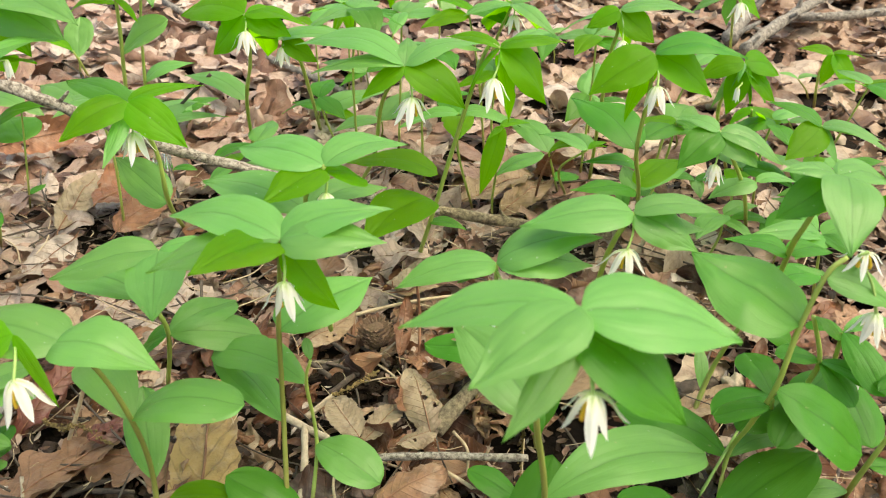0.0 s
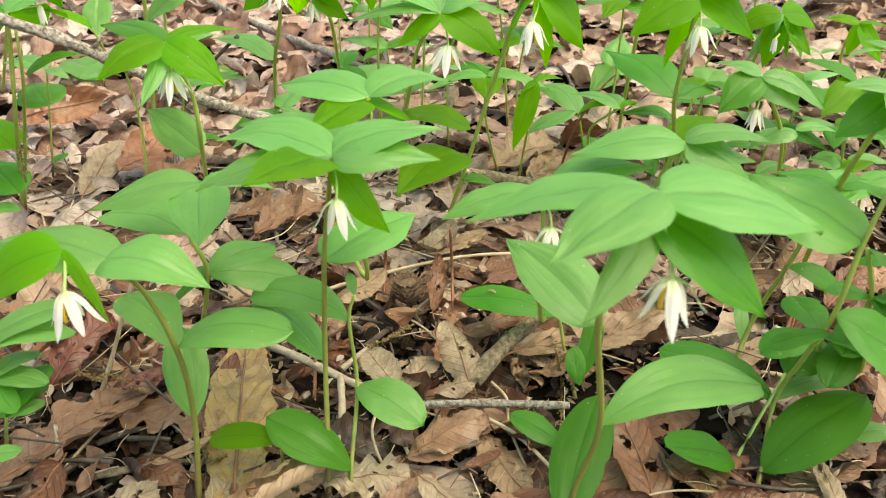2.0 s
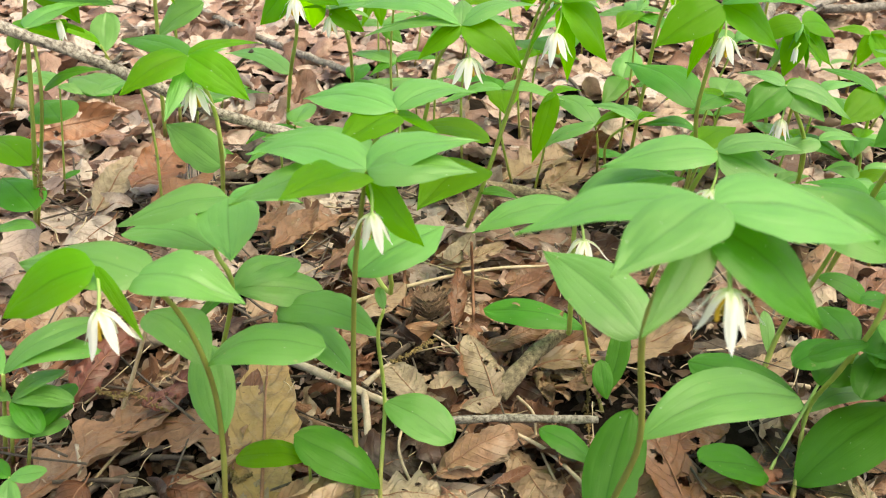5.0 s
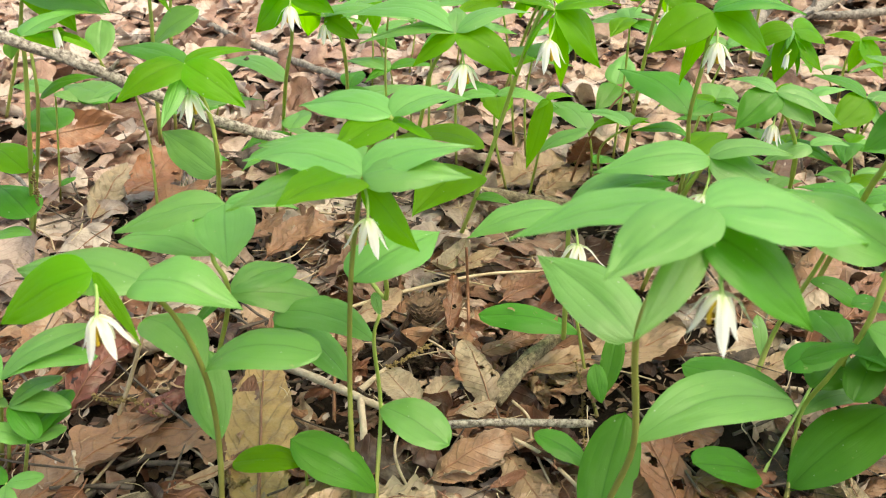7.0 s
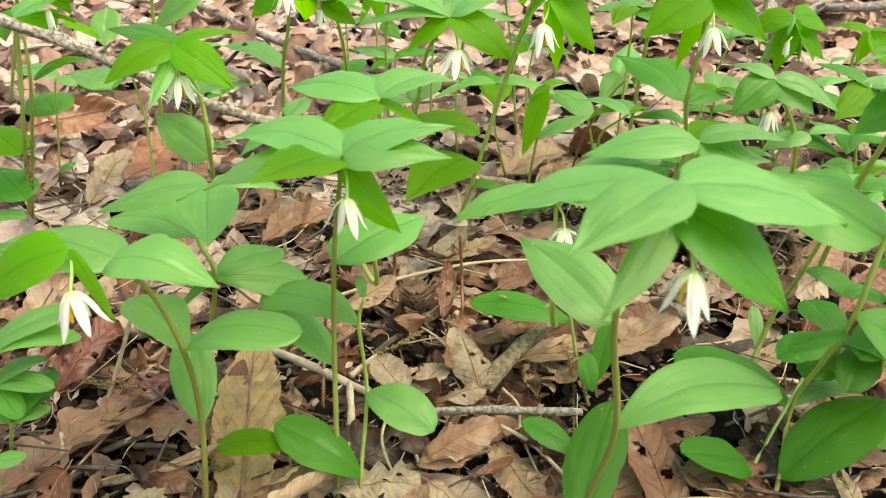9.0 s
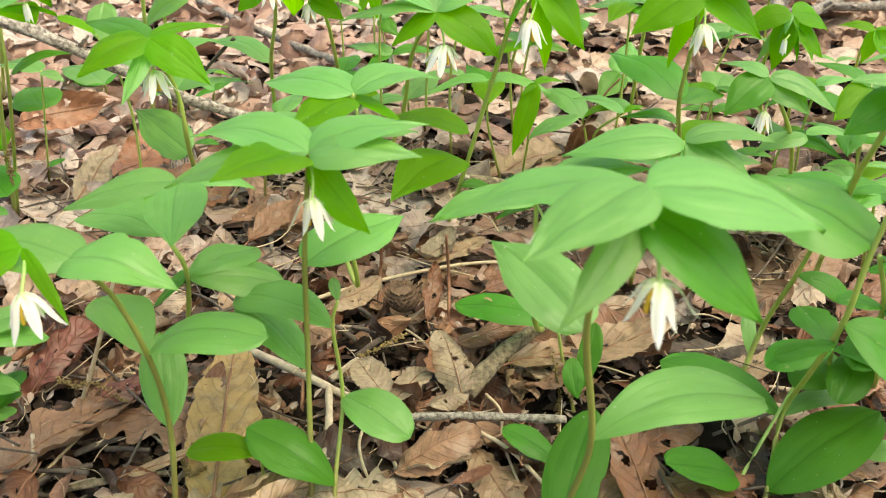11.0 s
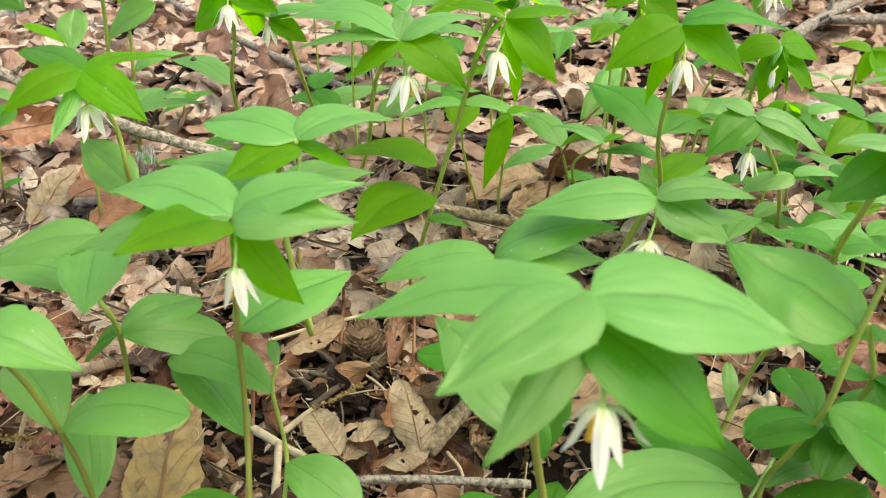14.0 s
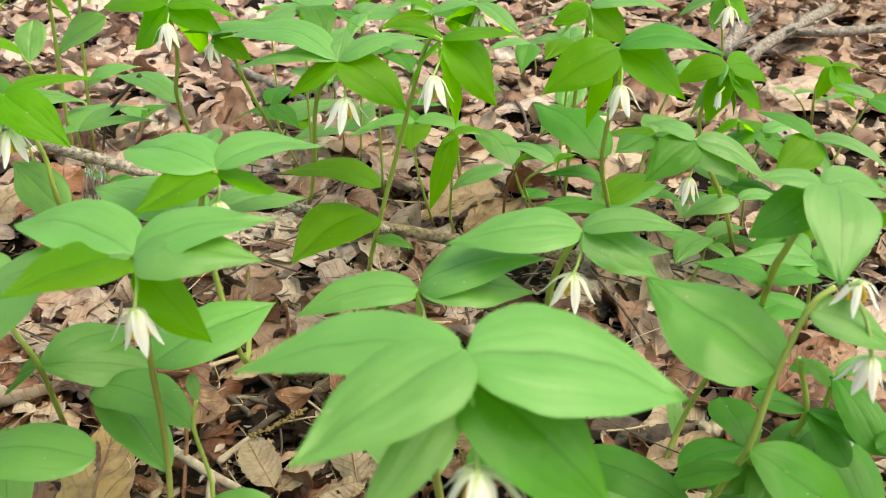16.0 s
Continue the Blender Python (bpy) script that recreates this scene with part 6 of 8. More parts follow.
plant('green plant with pale pointed leaves',
      [[(-0.0977, 0.7615, 0.0000), (-0.1095, 0.7489, 0.0420), (-0.1135, 0.7404, 0.0700)]],
      [((-0.1135, 0.7404, 0.0700), (-0.1042, 0.7778, 0.0739), 0.54, 0.08, 0, "d"),
       ((-0.1135, 0.7404, 0.0660), (-0.1477, 0.7318, 0.0582), 0.43, 0.09, 10, "d"),
       ((-0.1135, 0.7404, 0.0700), (-0.0872, 0.7176, 0.0584), 0.48, 0.09, 8, "d")], thick=0.0012)
plant('small leafy green plant in dead leaves',
      [[(-0.1533, 0.6742, 0.0000), (-0.1607, 0.6686, 0.0360), (-0.1574, 0.6649, 0.0600)]],
      [((-0.1574, 0.6649, 0.0600), (-0.1512, 0.7075, 0.0623), 0.52, 0.07, -5),
       ((-0.1574, 0.6649, 0.0560), (-0.1969, 0.6467, 0.0506), 0.53, 0.10, 5, "d"),
       ((-0.1574, 0.6649, 0.0600), (-0.1350, 0.6412, 0.0600), 0.43, 0.12, -10)], thick=0.0012)
plant('low green woodland plant with spreading leaves',
      [[(-0.1702, 0.6325, 0.0000), (-0.1630, 0.6166, 0.0420), (-0.1610, 0.6061, 0.0700)]],
      [((-0.1610, 0.6061, 0.0700), (-0.1835, 0.5839, 0.0604), 0.47, 0.07, 10),
       ((-0.1610, 0.6061, 0.0660), (-0.1235, 0.5937, 0.0696), 0.49, 0.09, -8),
       ((-0.1610, 0.6061, 0.0700), (-0.1753, 0.6395, 0.0591), 0.43, 0.11, -4, "y")], thick=0.0012)
plant('young green plant with one long level leaf',
      [[(-0.2721, 0.7338, 0.0000), (-0.2263, 0.6200, 0.0777), (-0.2173, 0.6000, 0.1031)]],
      [((-0.2173, 0.6000, 0.1031), (-0.1651, 0.6200, 0.1038), 0.27, 0.08, -2),
       ((-0.2173, 0.6000, 0.1031), (-0.2015, 0.7000, 0.0823), 0.30, 0.08, 3),
       ((-0.2173, 0.6000, 0.1031), (-0.2445, 0.6100, 0.0939), 0.40, 0.10, -8)], thick=0.0012)
plant('green plant with pale pointed leaves',
      [[(-0.0437, 0.7718, 0.0000), (-0.0394, 0.7687, 0.0840), (-0.0371, 0.7666, 0.1400)]],
      [((-0.0371, 0.7666, 0.1400), (-0.0172, 0.8127, 0.1337), 0.55, 0.11, 1),
       ((-0.0371, 0.7666, 0.1360), (-0.0744, 0.7728, 0.1373), 0.53, 0.10, 3, "d"),
       ((-0.0371, 0.7666, 0.1400), (-0.0433, 0.7316, 0.1318), 0.45, 0.07, 10),
       ((-0.0371, 0.7666, 0.1360), (0.0042, 0.7530, 0.1438), 0.46, 0.06, 10)], thick=0.0012)
plant('small leafy green plant in dead leaves',
      [[(0.1281, 0.7194, 0.0000), (0.1294, 0.7096, 0.0840), (0.1282, 0.7030, 0.1400)]],
      [((0.1282, 0.7030, 0.1400), (0.1356, 0.7375, 0.1405), 0.55, 0.10, -9),
       ((0.1282, 0.7030, 0.1360), (0.0971, 0.7250, 0.1324), 0.55, 0.11, -11),
       ((0.1282, 0.7030, 0.1400), (0.1062, 0.6738, 0.1338), 0.54, 0.10, -3, "y"),
       ((0.1282, 0.7030, 0.1360), (0.1554, 0.6720, 0.1308), 0.48, 0.06, 4, "d"),
       ((0.1282, 0.7030, 0.1400), (0.1649, 0.7166, 0.1313), 0.51, 0.08, -6)], thick=0.0012)
plant('young green plant with level leaves',
      [[(0.1895, 0.7036, 0.0000), (0.1978, 0.6933, 0.0720), (0.2092, 0.6865, 0.1200)]],
      [((0.2092, 0.6865, 0.1200), (0.2387, 0.7067, 0.1208), 0.45, 0.11, 6),
       ((0.2092, 0.6865, 0.1160), (0.1821, 0.7092, 0.1215), 0.43, 0.10, -12),
       ((0.2092, 0.6865, 0.1200), (0.1799, 0.6612, 0.1175), 0.50, 0.10, 12, "d"),
       ((0.2092, 0.6865, 0.1160), (0.2388, 0.6643, 0.1201), 0.41, 0.06, -7)], thick=0.0012)
plant('green plant with pale pointed leaves',
      [[(0.2901, 0.6052, 0.0000), (0.2910, 0.6004, 0.0420), (0.2832, 0.5973, 0.0700)]],
      [((0.2832, 0.5973, 0.0700), (0.2628, 0.5607, 0.0708), 0.46, 0.10, 3, "d"),
       ((0.2832, 0.5973, 0.0660), (0.3164, 0.5746, 0.0714), 0.52, 0.06, -8, "d"),
       ((0.2832, 0.5973, 0.0700), (0.3041, 0.6222, 0.0672), 0.43, 0.10, -1, "y"),
       ((0.2832, 0.5973, 0.0660), (0.2503, 0.6197, 0.0731), 0.43, 0.08, 5)], thick=0.0012)
plant('young green plant with level leaves',
      [[(-0.2637, 0.6130, 0.0000), (-0.2584, 0.6109, 0.0720), (-0.2625, 0.6095, 0.1200)]],
      [((-0.2625, 0.6095, 0.1200), (-0.2841, 0.5799, 0.1194), 0.50, 0.06, -1),
       ((-0.2625, 0.6095, 0.1160), (-0.2389, 0.5839, 0.1214), 0.42, 0.07, 7),
       ((-0.2625, 0.6095, 0.1200), (-0.2177, 0.6314, 0.1125), 0.50, 0.11, 4),
       ((-0.2625, 0.6095, 0.1160), (-0.2925, 0.6347, 0.1147), 0.40, 0.09, -1)], thick=0.0012)
plant('small leafy green plant in dead leaves',
      [[(0.0475, 0.7159, 0.0000), (0.0428, 0.7040, 0.0660), (0.0470, 0.6960, 0.1100)]],
      [((0.0470, 0.6960, 0.1100), (0.0094, 0.6708, 0.1076), 0.40, 0.06, -4, "y"),
       ((0.0470, 0.6960, 0.1060), (0.0766, 0.6626, 0.1134), 0.42, 0.08, 2),
       ((0.0470, 0.6960, 0.1100), (0.0740, 0.7283, 0.1137), 0.56, 0.09, -12),
       ((0.0470, 0.6960, 0.1060), (0.0310, 0.7376, 0.1072), 0.50, 0.10, -2)], thick=0.0012)
plant('low green woodland plant with spreading leaves',
      [[(0.2524, 0.5558, 0.0000), (0.2547, 0.5501, 0.0360), (0.2602, 0.5463, 0.0600)]],
      [((0.2602, 0.5463, 0.0600), (0.2527, 0.5818, 0.0527), 0.46, 0.10, -2),
       ((0.2602, 0.5463, 0.0560), (0.2280, 0.5209, 0.0533), 0.53, 0.07, -9, "d"),
       ((0.2602, 0.5463, 0.0600), (0.2628, 0.5175, 0.0619), 0.40, 0.10, 5),
       ((0.2602, 0.5463, 0.0560), (0.2921, 0.5535, 0.0635), 0.46, 0.07, 2, "y")], thick=0.0012)
plant('young green plant with level leaves',
      [[(0.2015, 0.5614, 0.0000), (0.2100, 0.5598, 0.0300), (0.2098, 0.5587, 0.0500)]],
      [((0.2098, 0.5587, 0.0500), (0.2376, 0.5671, 0.0539), 0.47, 0.10, 5),
       ((0.2098, 0.5587, 0.0460), (0.1824, 0.5790, 0.0436), 0.51, 0.06, -1),
       ((0.2098, 0.5587, 0.0500), (0.1832, 0.5321, 0.0458), 0.55, 0.09, 11),
       ((0.2098, 0.5587, 0.0460), (0.2251, 0.5326, 0.0442), 0.43, 0.06, -3)], thick=0.0012)
plant('small leafy green plant in dead leaves',
      [[(0.3752, 0.7620, 0.0000), (0.3845, 0.7524, 0.0480), (0.3902, 0.7460, 0.0800)]],
      [((0.3902, 0.7460, 0.0800), (0.4076, 0.7030, 0.0778), 0.52, 0.07, 4, "d"),
       ((0.3902, 0.7460, 0.0760), (0.4278, 0.7646, 0.0765), 0.51, 0.09, -12, "y"),
       ((0.3902, 0.7460, 0.0800), (0.3757, 0.7858, 0.0799), 0.44, 0.07, -1),
       ((0.3902, 0.7460, 0.0760), (0.3433, 0.7459, 0.0770), 0.51, 0.12, 12)], thick=0.0012)
plant('low green woodland plant with spreading leaves',
      [[(0.0406, 0.7687, 0.0000), (0.0322, 0.7519, 0.0900), (0.0218, 0.7408, 0.1500)]],
      [((0.0218, 0.7408, 0.1500), (-0.0058, 0.7796, 0.1506), 0.54, 0.10, 9, "y"),
       ((0.0218, 0.7408, 0.1460), (-0.0190, 0.7215, 0.1410), 0.50, 0.07, -12, "y"),
       ((0.0218, 0.7408, 0.1500), (0.0617, 0.7112, 0.1429), 0.41, 0.11, 12, "d"),
       ((0.0218, 0.7408, 0.1460), (0.0672, 0.7585, 0.1514), 0.49, 0.08, -11)], thick=0.0012)


# ---- branches, sticks and stalks on the ground ----
def stick(name, label, category, points, r0, r1, material, knots):
    v, f = tube(points, r0, r1, 10, knots, len(bpy.data.objects), 8)
    ob = tagged(new(name, mesh_of(name, v, f, material)), label, category)
    if r0 > 0.0032 and name != "branch_stub":
        rng, path = random.Random(len(bpy.data.objects)), smooth_path(points, 8)
        for k in range(5):
            q = path[int(len(path) * (k + 0.5 + rng.uniform(-0.3, 0.3)) / 5)]
            d = Vector((rng.uniform(-1, 1), rng.uniform(-1, 0.2), rng.uniform(0.1, 1))).normalized()
            v, f = tube([q, q + d * r0 * 1.6, q + d * r0 * rng.uniform(2.0, 4.0)], r0 * 0.42, r0 * 0.24, 7, 0.4, k, 3)
            part("twig_stub", mesh_of("twig_stub", v, f, material), ob)
    return ob


stick("fallen_branch", "pale lichen-spotted fallen branch lying among the plants", "branch", [(-0.3600, 0.4400, 0.2380), (-0.2517, 0.4640, 0.1893), (-0.2184, 0.4742, 0.1687), (-0.1708, 0.4890, 0.1379), (-0.1142, 0.5113, 0.1084), (-0.0580, 0.5406, 0.0768), (-0.0265, 0.5528, 0.0622), (-0.0038, 0.5597, 0.0516)], 0.0035, 0.0031, BARK_SPECK, 0.50)
stick("fallen_branch", "thick brown mossy branch half hidden under green leaves", "branch", [(-0.0367, 0.5826, 0.0457), (0.0026, 0.5753, 0.0428), (0.0421, 0.5781, 0.0342), (0.0803, 0.5822, 0.0256), (0.1339, 0.5900, 0.0142)], 0.0040, 0.0042, BARK_MOSS, 0.40)
stick("fallen_twig", "grey straight twig lying on dead leaves", "twig", [(-0.0595, 0.3473, 0.0140), (-0.0330, 0.3458, 0.0160), (0.0057, 0.3458, 0.0170), (0.0474, 0.3445, 0.0160)], 0.0024, 0.0021, BARK_SPECK, 0.50)
stick("branch_stub", "short mossy curved piece of branch", "branch", [(-0.0048, 0.3726, 0.0100), (0.0014, 0.3792, 0.0130), (0.0101, 0.3889, 0.0180), (0.0220, 0.4014, 0.0220), (0.0416, 0.4199, 0.0240)], 0.0056, 0.0040, BARK_MOSS, 0.22)
stick("fallen_twig", "bleached forked twig under a green plant", "twig", [(-0.1320, 0.4066, 0.0120), (-0.1053, 0.3881, 0.0140), (-0.0820, 0.3721, 0.0140), (-0.0663, 0.3643, 0.0120)], 0.0027, 0.0020, BARK_PALE, 0.40)
stick("fallen_twig", "thin broken pale twig pointing to the stalks", "twig", [(-0.0811, 0.3721, 0.0140), (-0.0775, 0.3449, 0.0120), (-0.0772, 0.3161, 0.0100)], 0.0022, 0.0016, BARK_PALE, 0.40)
stick("fallen_twig", "thin broken pale twig on dead leaves", "twig", [(-0.0536, 0.3621, 0.0060), (-0.0467, 0.3398, 0.0050), (-0.0388, 0.3160, 0.0030)], 0.0014, 0.0010, BARK_PALE, 0.40)
stick("dry_stalk", "thin straw-coloured stalk lying over dead leaves", "stalk", [(-0.1150, 0.4605, 0.0080), (-0.0852, 0.4699, 0.0140), (-0.0397, 0.4856, 0.0180), (-0.0006, 0.4949, 0.0200), (0.0394, 0.5011, 0.0180)], 0.0015, 0.0010, STRAW, 0.10)
stick("dry_stalk", "bent straw-coloured grass stalk", "stalk", [(-0.0039, 0.3391, 0.0160), (0.0159, 0.3208, 0.0180), (0.0313, 0.3005, 0.0160), (0.0415, 0.2859, 0.0120)], 0.0012, 0.0009, STRAW, 0.10)
stick("dry_stalk", "bent straw-coloured grass stalk", "stalk", [(0.0062, 0.3720, 0.0100), (0.0140, 0.3571, 0.0100), (0.0142, 0.3340, 0.0100), (0.0228, 0.3008, 0.0060), (0.0257, 0.2767, 0.0040)], 0.0009, 0.0007, STRAW, 0.10)
stick("dry_stalk", "upright dry pale stalk in dead leaves", "stalk", [(-0.2270, 0.3680, -0.0100), (-0.2110, 0.3710, 0.0260), (-0.1960, 0.3710, 0.0620), (-0.1870, 0.3720, 0.0850)], 0.0014, 0.0009, STRAW, 0.10)
stick("dry_stalk", "dry fallen stalk among dark twigs", "stalk", [(-0.2207, 0.3037, 0.0040), (-0.2149, 0.3220, 0.0060), (-0.2068, 0.3485, 0.0060)], 0.0010, 0.0008, STRAW, 0.10)
stick("dry_stalk", "curved dry stalk under a green plant", "stalk", [(-0.0567, 0.3598, 0.0080), (-0.0600, 0.3299, 0.0100), (-0.0501, 0.3030, 0.0080), (-0.0358, 0.2915, 0.0040)], 0.0009, 0.0007, STRAW, 0.10)
stick("red_stem", "thin red-brown dead stem standing in litter", "stem", [(-0.0624, 0.4683, 0.0000), (-0.0621, 0.4912, 0.0174), (-0.0594, 0.4800, 0.0439)], 0.0012, 0.0010, REDSTEM, 0.10)
stick("red_stem", "thin red-brown dead stem standing in litter", "stem", [(-0.0156, 0.4494, 0.0000), (-0.0160, 0.4711, 0.0250), (-0.0174, 0.4621, 0.0601)], 0.0011, 0.0009, REDSTEM, 0.10)
stick("red_stem", "thin dead stem beside a green plant", "stem", [(-0.0969, 0.3694, 0.0000), (-0.0964, 0.3861, 0.0240), (-0.0922, 0.3795, 0.0563)], 0.0011, 0.0009, REDSTEM, 0.10)
stick("red_stem", "arching red-brown dead stem", "stem", [(0.0809, 0.6708, 0.0000), (0.0793, 0.6055, 0.0648), (0.0955, 0.6037, 0.0974), (0.1065, 0.6026, 0.1118)], 0.0011, 0.0007, REDSTEM, 0.10)
stick("fallen_branch", "grey-brown dead branch lying on the leaf litter", "branch", [(-0.4043, 1.2481, 0.0120), (-0.2689, 1.0744, 0.0120), (-0.1520, 0.9472, 0.0120), (-0.0894, 0.8819, 0.0100)], 0.0046, 0.0040, BARK, 0.35)
stick("dark_twig", "dark broken twig sticking up from the litter", "twig", [(-0.2860, 0.7918, 0.0040), (-0.2232, 0.6600, 0.0820), (-0.2111, 0.6450, 0.1003), (-0.1956, 0.6350, 0.1168), (-0.1807, 0.6280, 0.1311), (-0.1775, 0.6280, 0.1340)], 0.0011, 0.0013, BARK_DARK, 0.50)
stick("dark_twig", "long dark twig lying over dead leaves", "twig", [(-0.5117, 1.0500, 0.0120), (-0.4167, 0.9525, 0.0120), (-0.3713, 0.9017, 0.0140), (-0.3141, 0.8277, 0.0160), (-0.2659, 0.7717, 0.0120)], 0.0010, 0.0014, BARK_DARK, 0.40)
stick("fallen_log", "weathered grey fallen log at the edge of the patch", "log", [(0.3687, 1.0168, 0.0200), (0.4146, 1.0764, 0.0240), (0.4785, 1.1565, 0.0240), (0.5701, 1.2736, 0.0200)], 0.0080, 0.0070, BARK, 0.50)
stick("fallen_branch", "weathered grey branch behind the plants", "branch", [(0.4672, 1.1545, 0.0200), (0.5226, 1.1494, 0.0200), (0.6280, 1.1804, 0.0200), (0.7317, 1.2157, 0.0200)], 0.0060, 0.0050, BARK, 0.50)
stick("fallen_log", "short rounded grey piece of wood", "log", [(0.3589, 1.0551, 0.0200), (0.3878, 1.1084, 0.0250), (0.4359, 1.2020, 0.0200)], 0.0100, 0.0080, BARK, 0.40)
stick("fallen_twig", "dark short twig in the leaf litter", "twig", [(-0.2079, 0.3273, 0.0050), (-0.1941, 0.3327, 0.0080), (-0.1838, 0.3393, 0.0060)], 0.0022, 0.0014, BARK_DARK, 0.50)
stick("fallen_twig", "dark short twig in the leaf litter", "twig", [(-0.2272, 0.2912, 0.0050), (-0.2179, 0.3017, 0.0080), (-0.2121, 0.3136, 0.0060)], 0.0022, 0.0014, BARK_DARK, 0.50)
stick("fallen_twig", "dark short twig in the leaf litter", "twig", [(-0.1783, 0.3187, 0.0050), (-0.1687, 0.3054, 0.0080), (-0.1629, 0.2938, 0.0060)], 0.0022, 0.0014, BARK_DARK, 0.50)
stick("fallen_twig", "dark short twig in the leaf litter", "twig", [(-0.0711, 0.4112, 0.0050), (-0.0595, 0.4217, 0.0080), (-0.0507, 0.4336, 0.0060)], 0.0022, 0.0014, BARK_DARK, 0.50)
stick("fallen_twig", "dark short twig in the leaf litter", "twig", [(-0.0797, 0.4352, 0.0050), (-0.0675, 0.4377, 0.0080), (-0.0582, 0.4411, 0.0060)], 0.0022, 0.0014, BARK_DARK, 0.50)
stick("fallen_twig", "grey weathered twig in the leaf litter", "twig", [(-0.0832, 0.3891, 0.0050), (-0.0739, 0.3988, 0.0080), (-0.0675, 0.4099, 0.0060)], 0.0022, 0.0014, BARK_PALE, 0.50)
stick("fallen_twig", "grey weathered twig in the leaf litter", "twig", [(-0.2028, 0.3026, 0.0050), (-0.1765, 0.3074, 0.0080), (-0.1532, 0.3134, 0.0060)], 0.0022, 0.0014, BARK_MOSS, 0.50)
stick("fallen_twig", "grey weathered twig in the leaf litter", "twig", [(-0.1642, 0.5994, 0.0050), (-0.1524, 0.5655, 0.0080), (-0.1453, 0.5344, 0.0060)], 0.0022, 0.0014, BARK, 0.50)
stick("fallen_twig", "dark short twig in the leaf litter", "twig", [(0.1046, 0.9460, 0.0050), (0.1124, 0.8894, 0.0080), (0.1146, 0.8345, 0.0060)], 0.0022, 0.0014, BARK_DARK, 0.50)
stick("fallen_twig", "grey weathered twig in the leaf litter", "twig", [(-0.4322, 0.7134, 0.0050), (-0.4032, 0.6819, 0.0080), (-0.3809, 0.6514, 0.0060)], 0.0022, 0.0014, BARK, 0.50)
stick("fallen_twig", "dark short twig in the leaf litter", "twig", [(0.0311, 0.5977, 0.0050), (0.0495, 0.6066, 0.0080), (0.0649, 0.6154, 0.0060)], 0.0022, 0.0014, BARK_DARK, 0.50)
stick("fallen_twig", "dark short twig in the leaf litter", "twig", [(0.1214, 0.3880, 0.0050), (0.1315, 0.3738, 0.0080), (0.1398, 0.3612, 0.0060)], 0.0022, 0.0014, BARK_DARK, 0.50)


# short dark twigs lying crosswise where the mould is bare
rng_dark = random.Random(5)
for cx, cy, rx, ry, count in ((-0.185, 0.325, 0.05, 0.028, 16), (-0.06, 0.445, 0.035, 0.022, 9), (0.13, 0.34, 0.09, 0.05, 14)):
    for k in range(count):
        x, y = cx + rx * rng_dark.uniform(-1, 1), cy + ry * rng_dark.uniform(-1, 1)
        a, ln = rng_dark.uniform(0, 3.14), rng_dark.uniform(0.008, 0.024)
        d, z = Vector((math.cos(a), math.sin(a), rng_dark.uniform(-0.12, 0.12))) * ln, ground_z(x, y) + rng_dark.uniform(0.006, 0.016)
        r = rng_dark.uniform(0.0008, 0.0018)
        stick("fallen_twig", "short dark broken twig lying on bare leaf mould", "twig", [Vector((x, y, z)) - d, Vector((x + 0.002, y, z + 0.001)), Vector((x, y, z)) + d], r, r * 0.75, BARK_DARK if k % 3 else BARK_PALE, 0.5)

# ---- odd bits in the litter ----
def lump_mesh(name, size, squash, rough, material, seed):
    bm = bmesh.new()
    bmesh.ops.create_icosphere(bm, subdivisions=4, radius=1.0)
    for v in bm.verts:
        d = v.co.normalized()
        k = 1 + rough * noise.noise(d * 1.7 + Vector((seed, 0, 0))) + 0.45 * rough * noise.noise(d * 5 + Vector((0, seed, 0)))
        v.co = Vector((d.x * size * squash[0], d.y * size * squash[1], d.z * size * squash[2])) * k
    me = bpy.data.meshes.new(name)
    bm.to_mesh(me)
    bm.free()
    me.polygons.foreach_set("use_smooth", [True] * len(me.polygons))
    me.materials.append(material)
    return me


def lump(name, label, category, place, size, squash, rough, material, seed):
    ob = new(name, lump_mesh(name, size, squash, rough, material, seed))
    ob.location = place
    return tagged(ob, label, category)


def scaly_cup(place, r, label):
    v, f = [], []
    rng = random.Random(8)
    for ring in range(7):
        h = ring / 6
        for k in range(16):
            a = 6.283 * (k + 0.5 * (ring % 2)) / 16
            rr = r * (0.55 + 0.5 * math.sin(math.pi * (0.15 + 0.75 * h)))
            c = Vector((rr * math.cos(a), rr * math.sin(a), r * 1.1 * h))
            o_ = Vector((math.cos(a), math.sin(a), 0.5)).normalized()
            s_ = Vector((-math.sin(a), math.cos(a), 0))
            b = len(v)
            w = r * 0.17 * rng.uniform(0.8, 1.2)
            v += [c - s_ * w - o_ * w, c + s_ * w - o_ * w, c + o_ * w * 1.4 + Vector((0, 0, w * 1.5)), c - o_ * w * 1.5 + Vector((0, 0, w))]
            f += [(b, b + 1, b + 2), (b + 1, b + 3, b + 2), (b + 3, b, b + 2)]
    ob = new("acorn_cup", mesh_of("acorn_cup", v, f, NUT, smooth=False))
    ob.location = place
    part("cup_core", lump_mesh("cup_core", r * 0.95, (1, 1, 0.75), 0.12, NUT, 3), ob, at=Matrix.Translation((0, 0, r * 0.5)))
    return tagged(ob, label, "acorn cup")


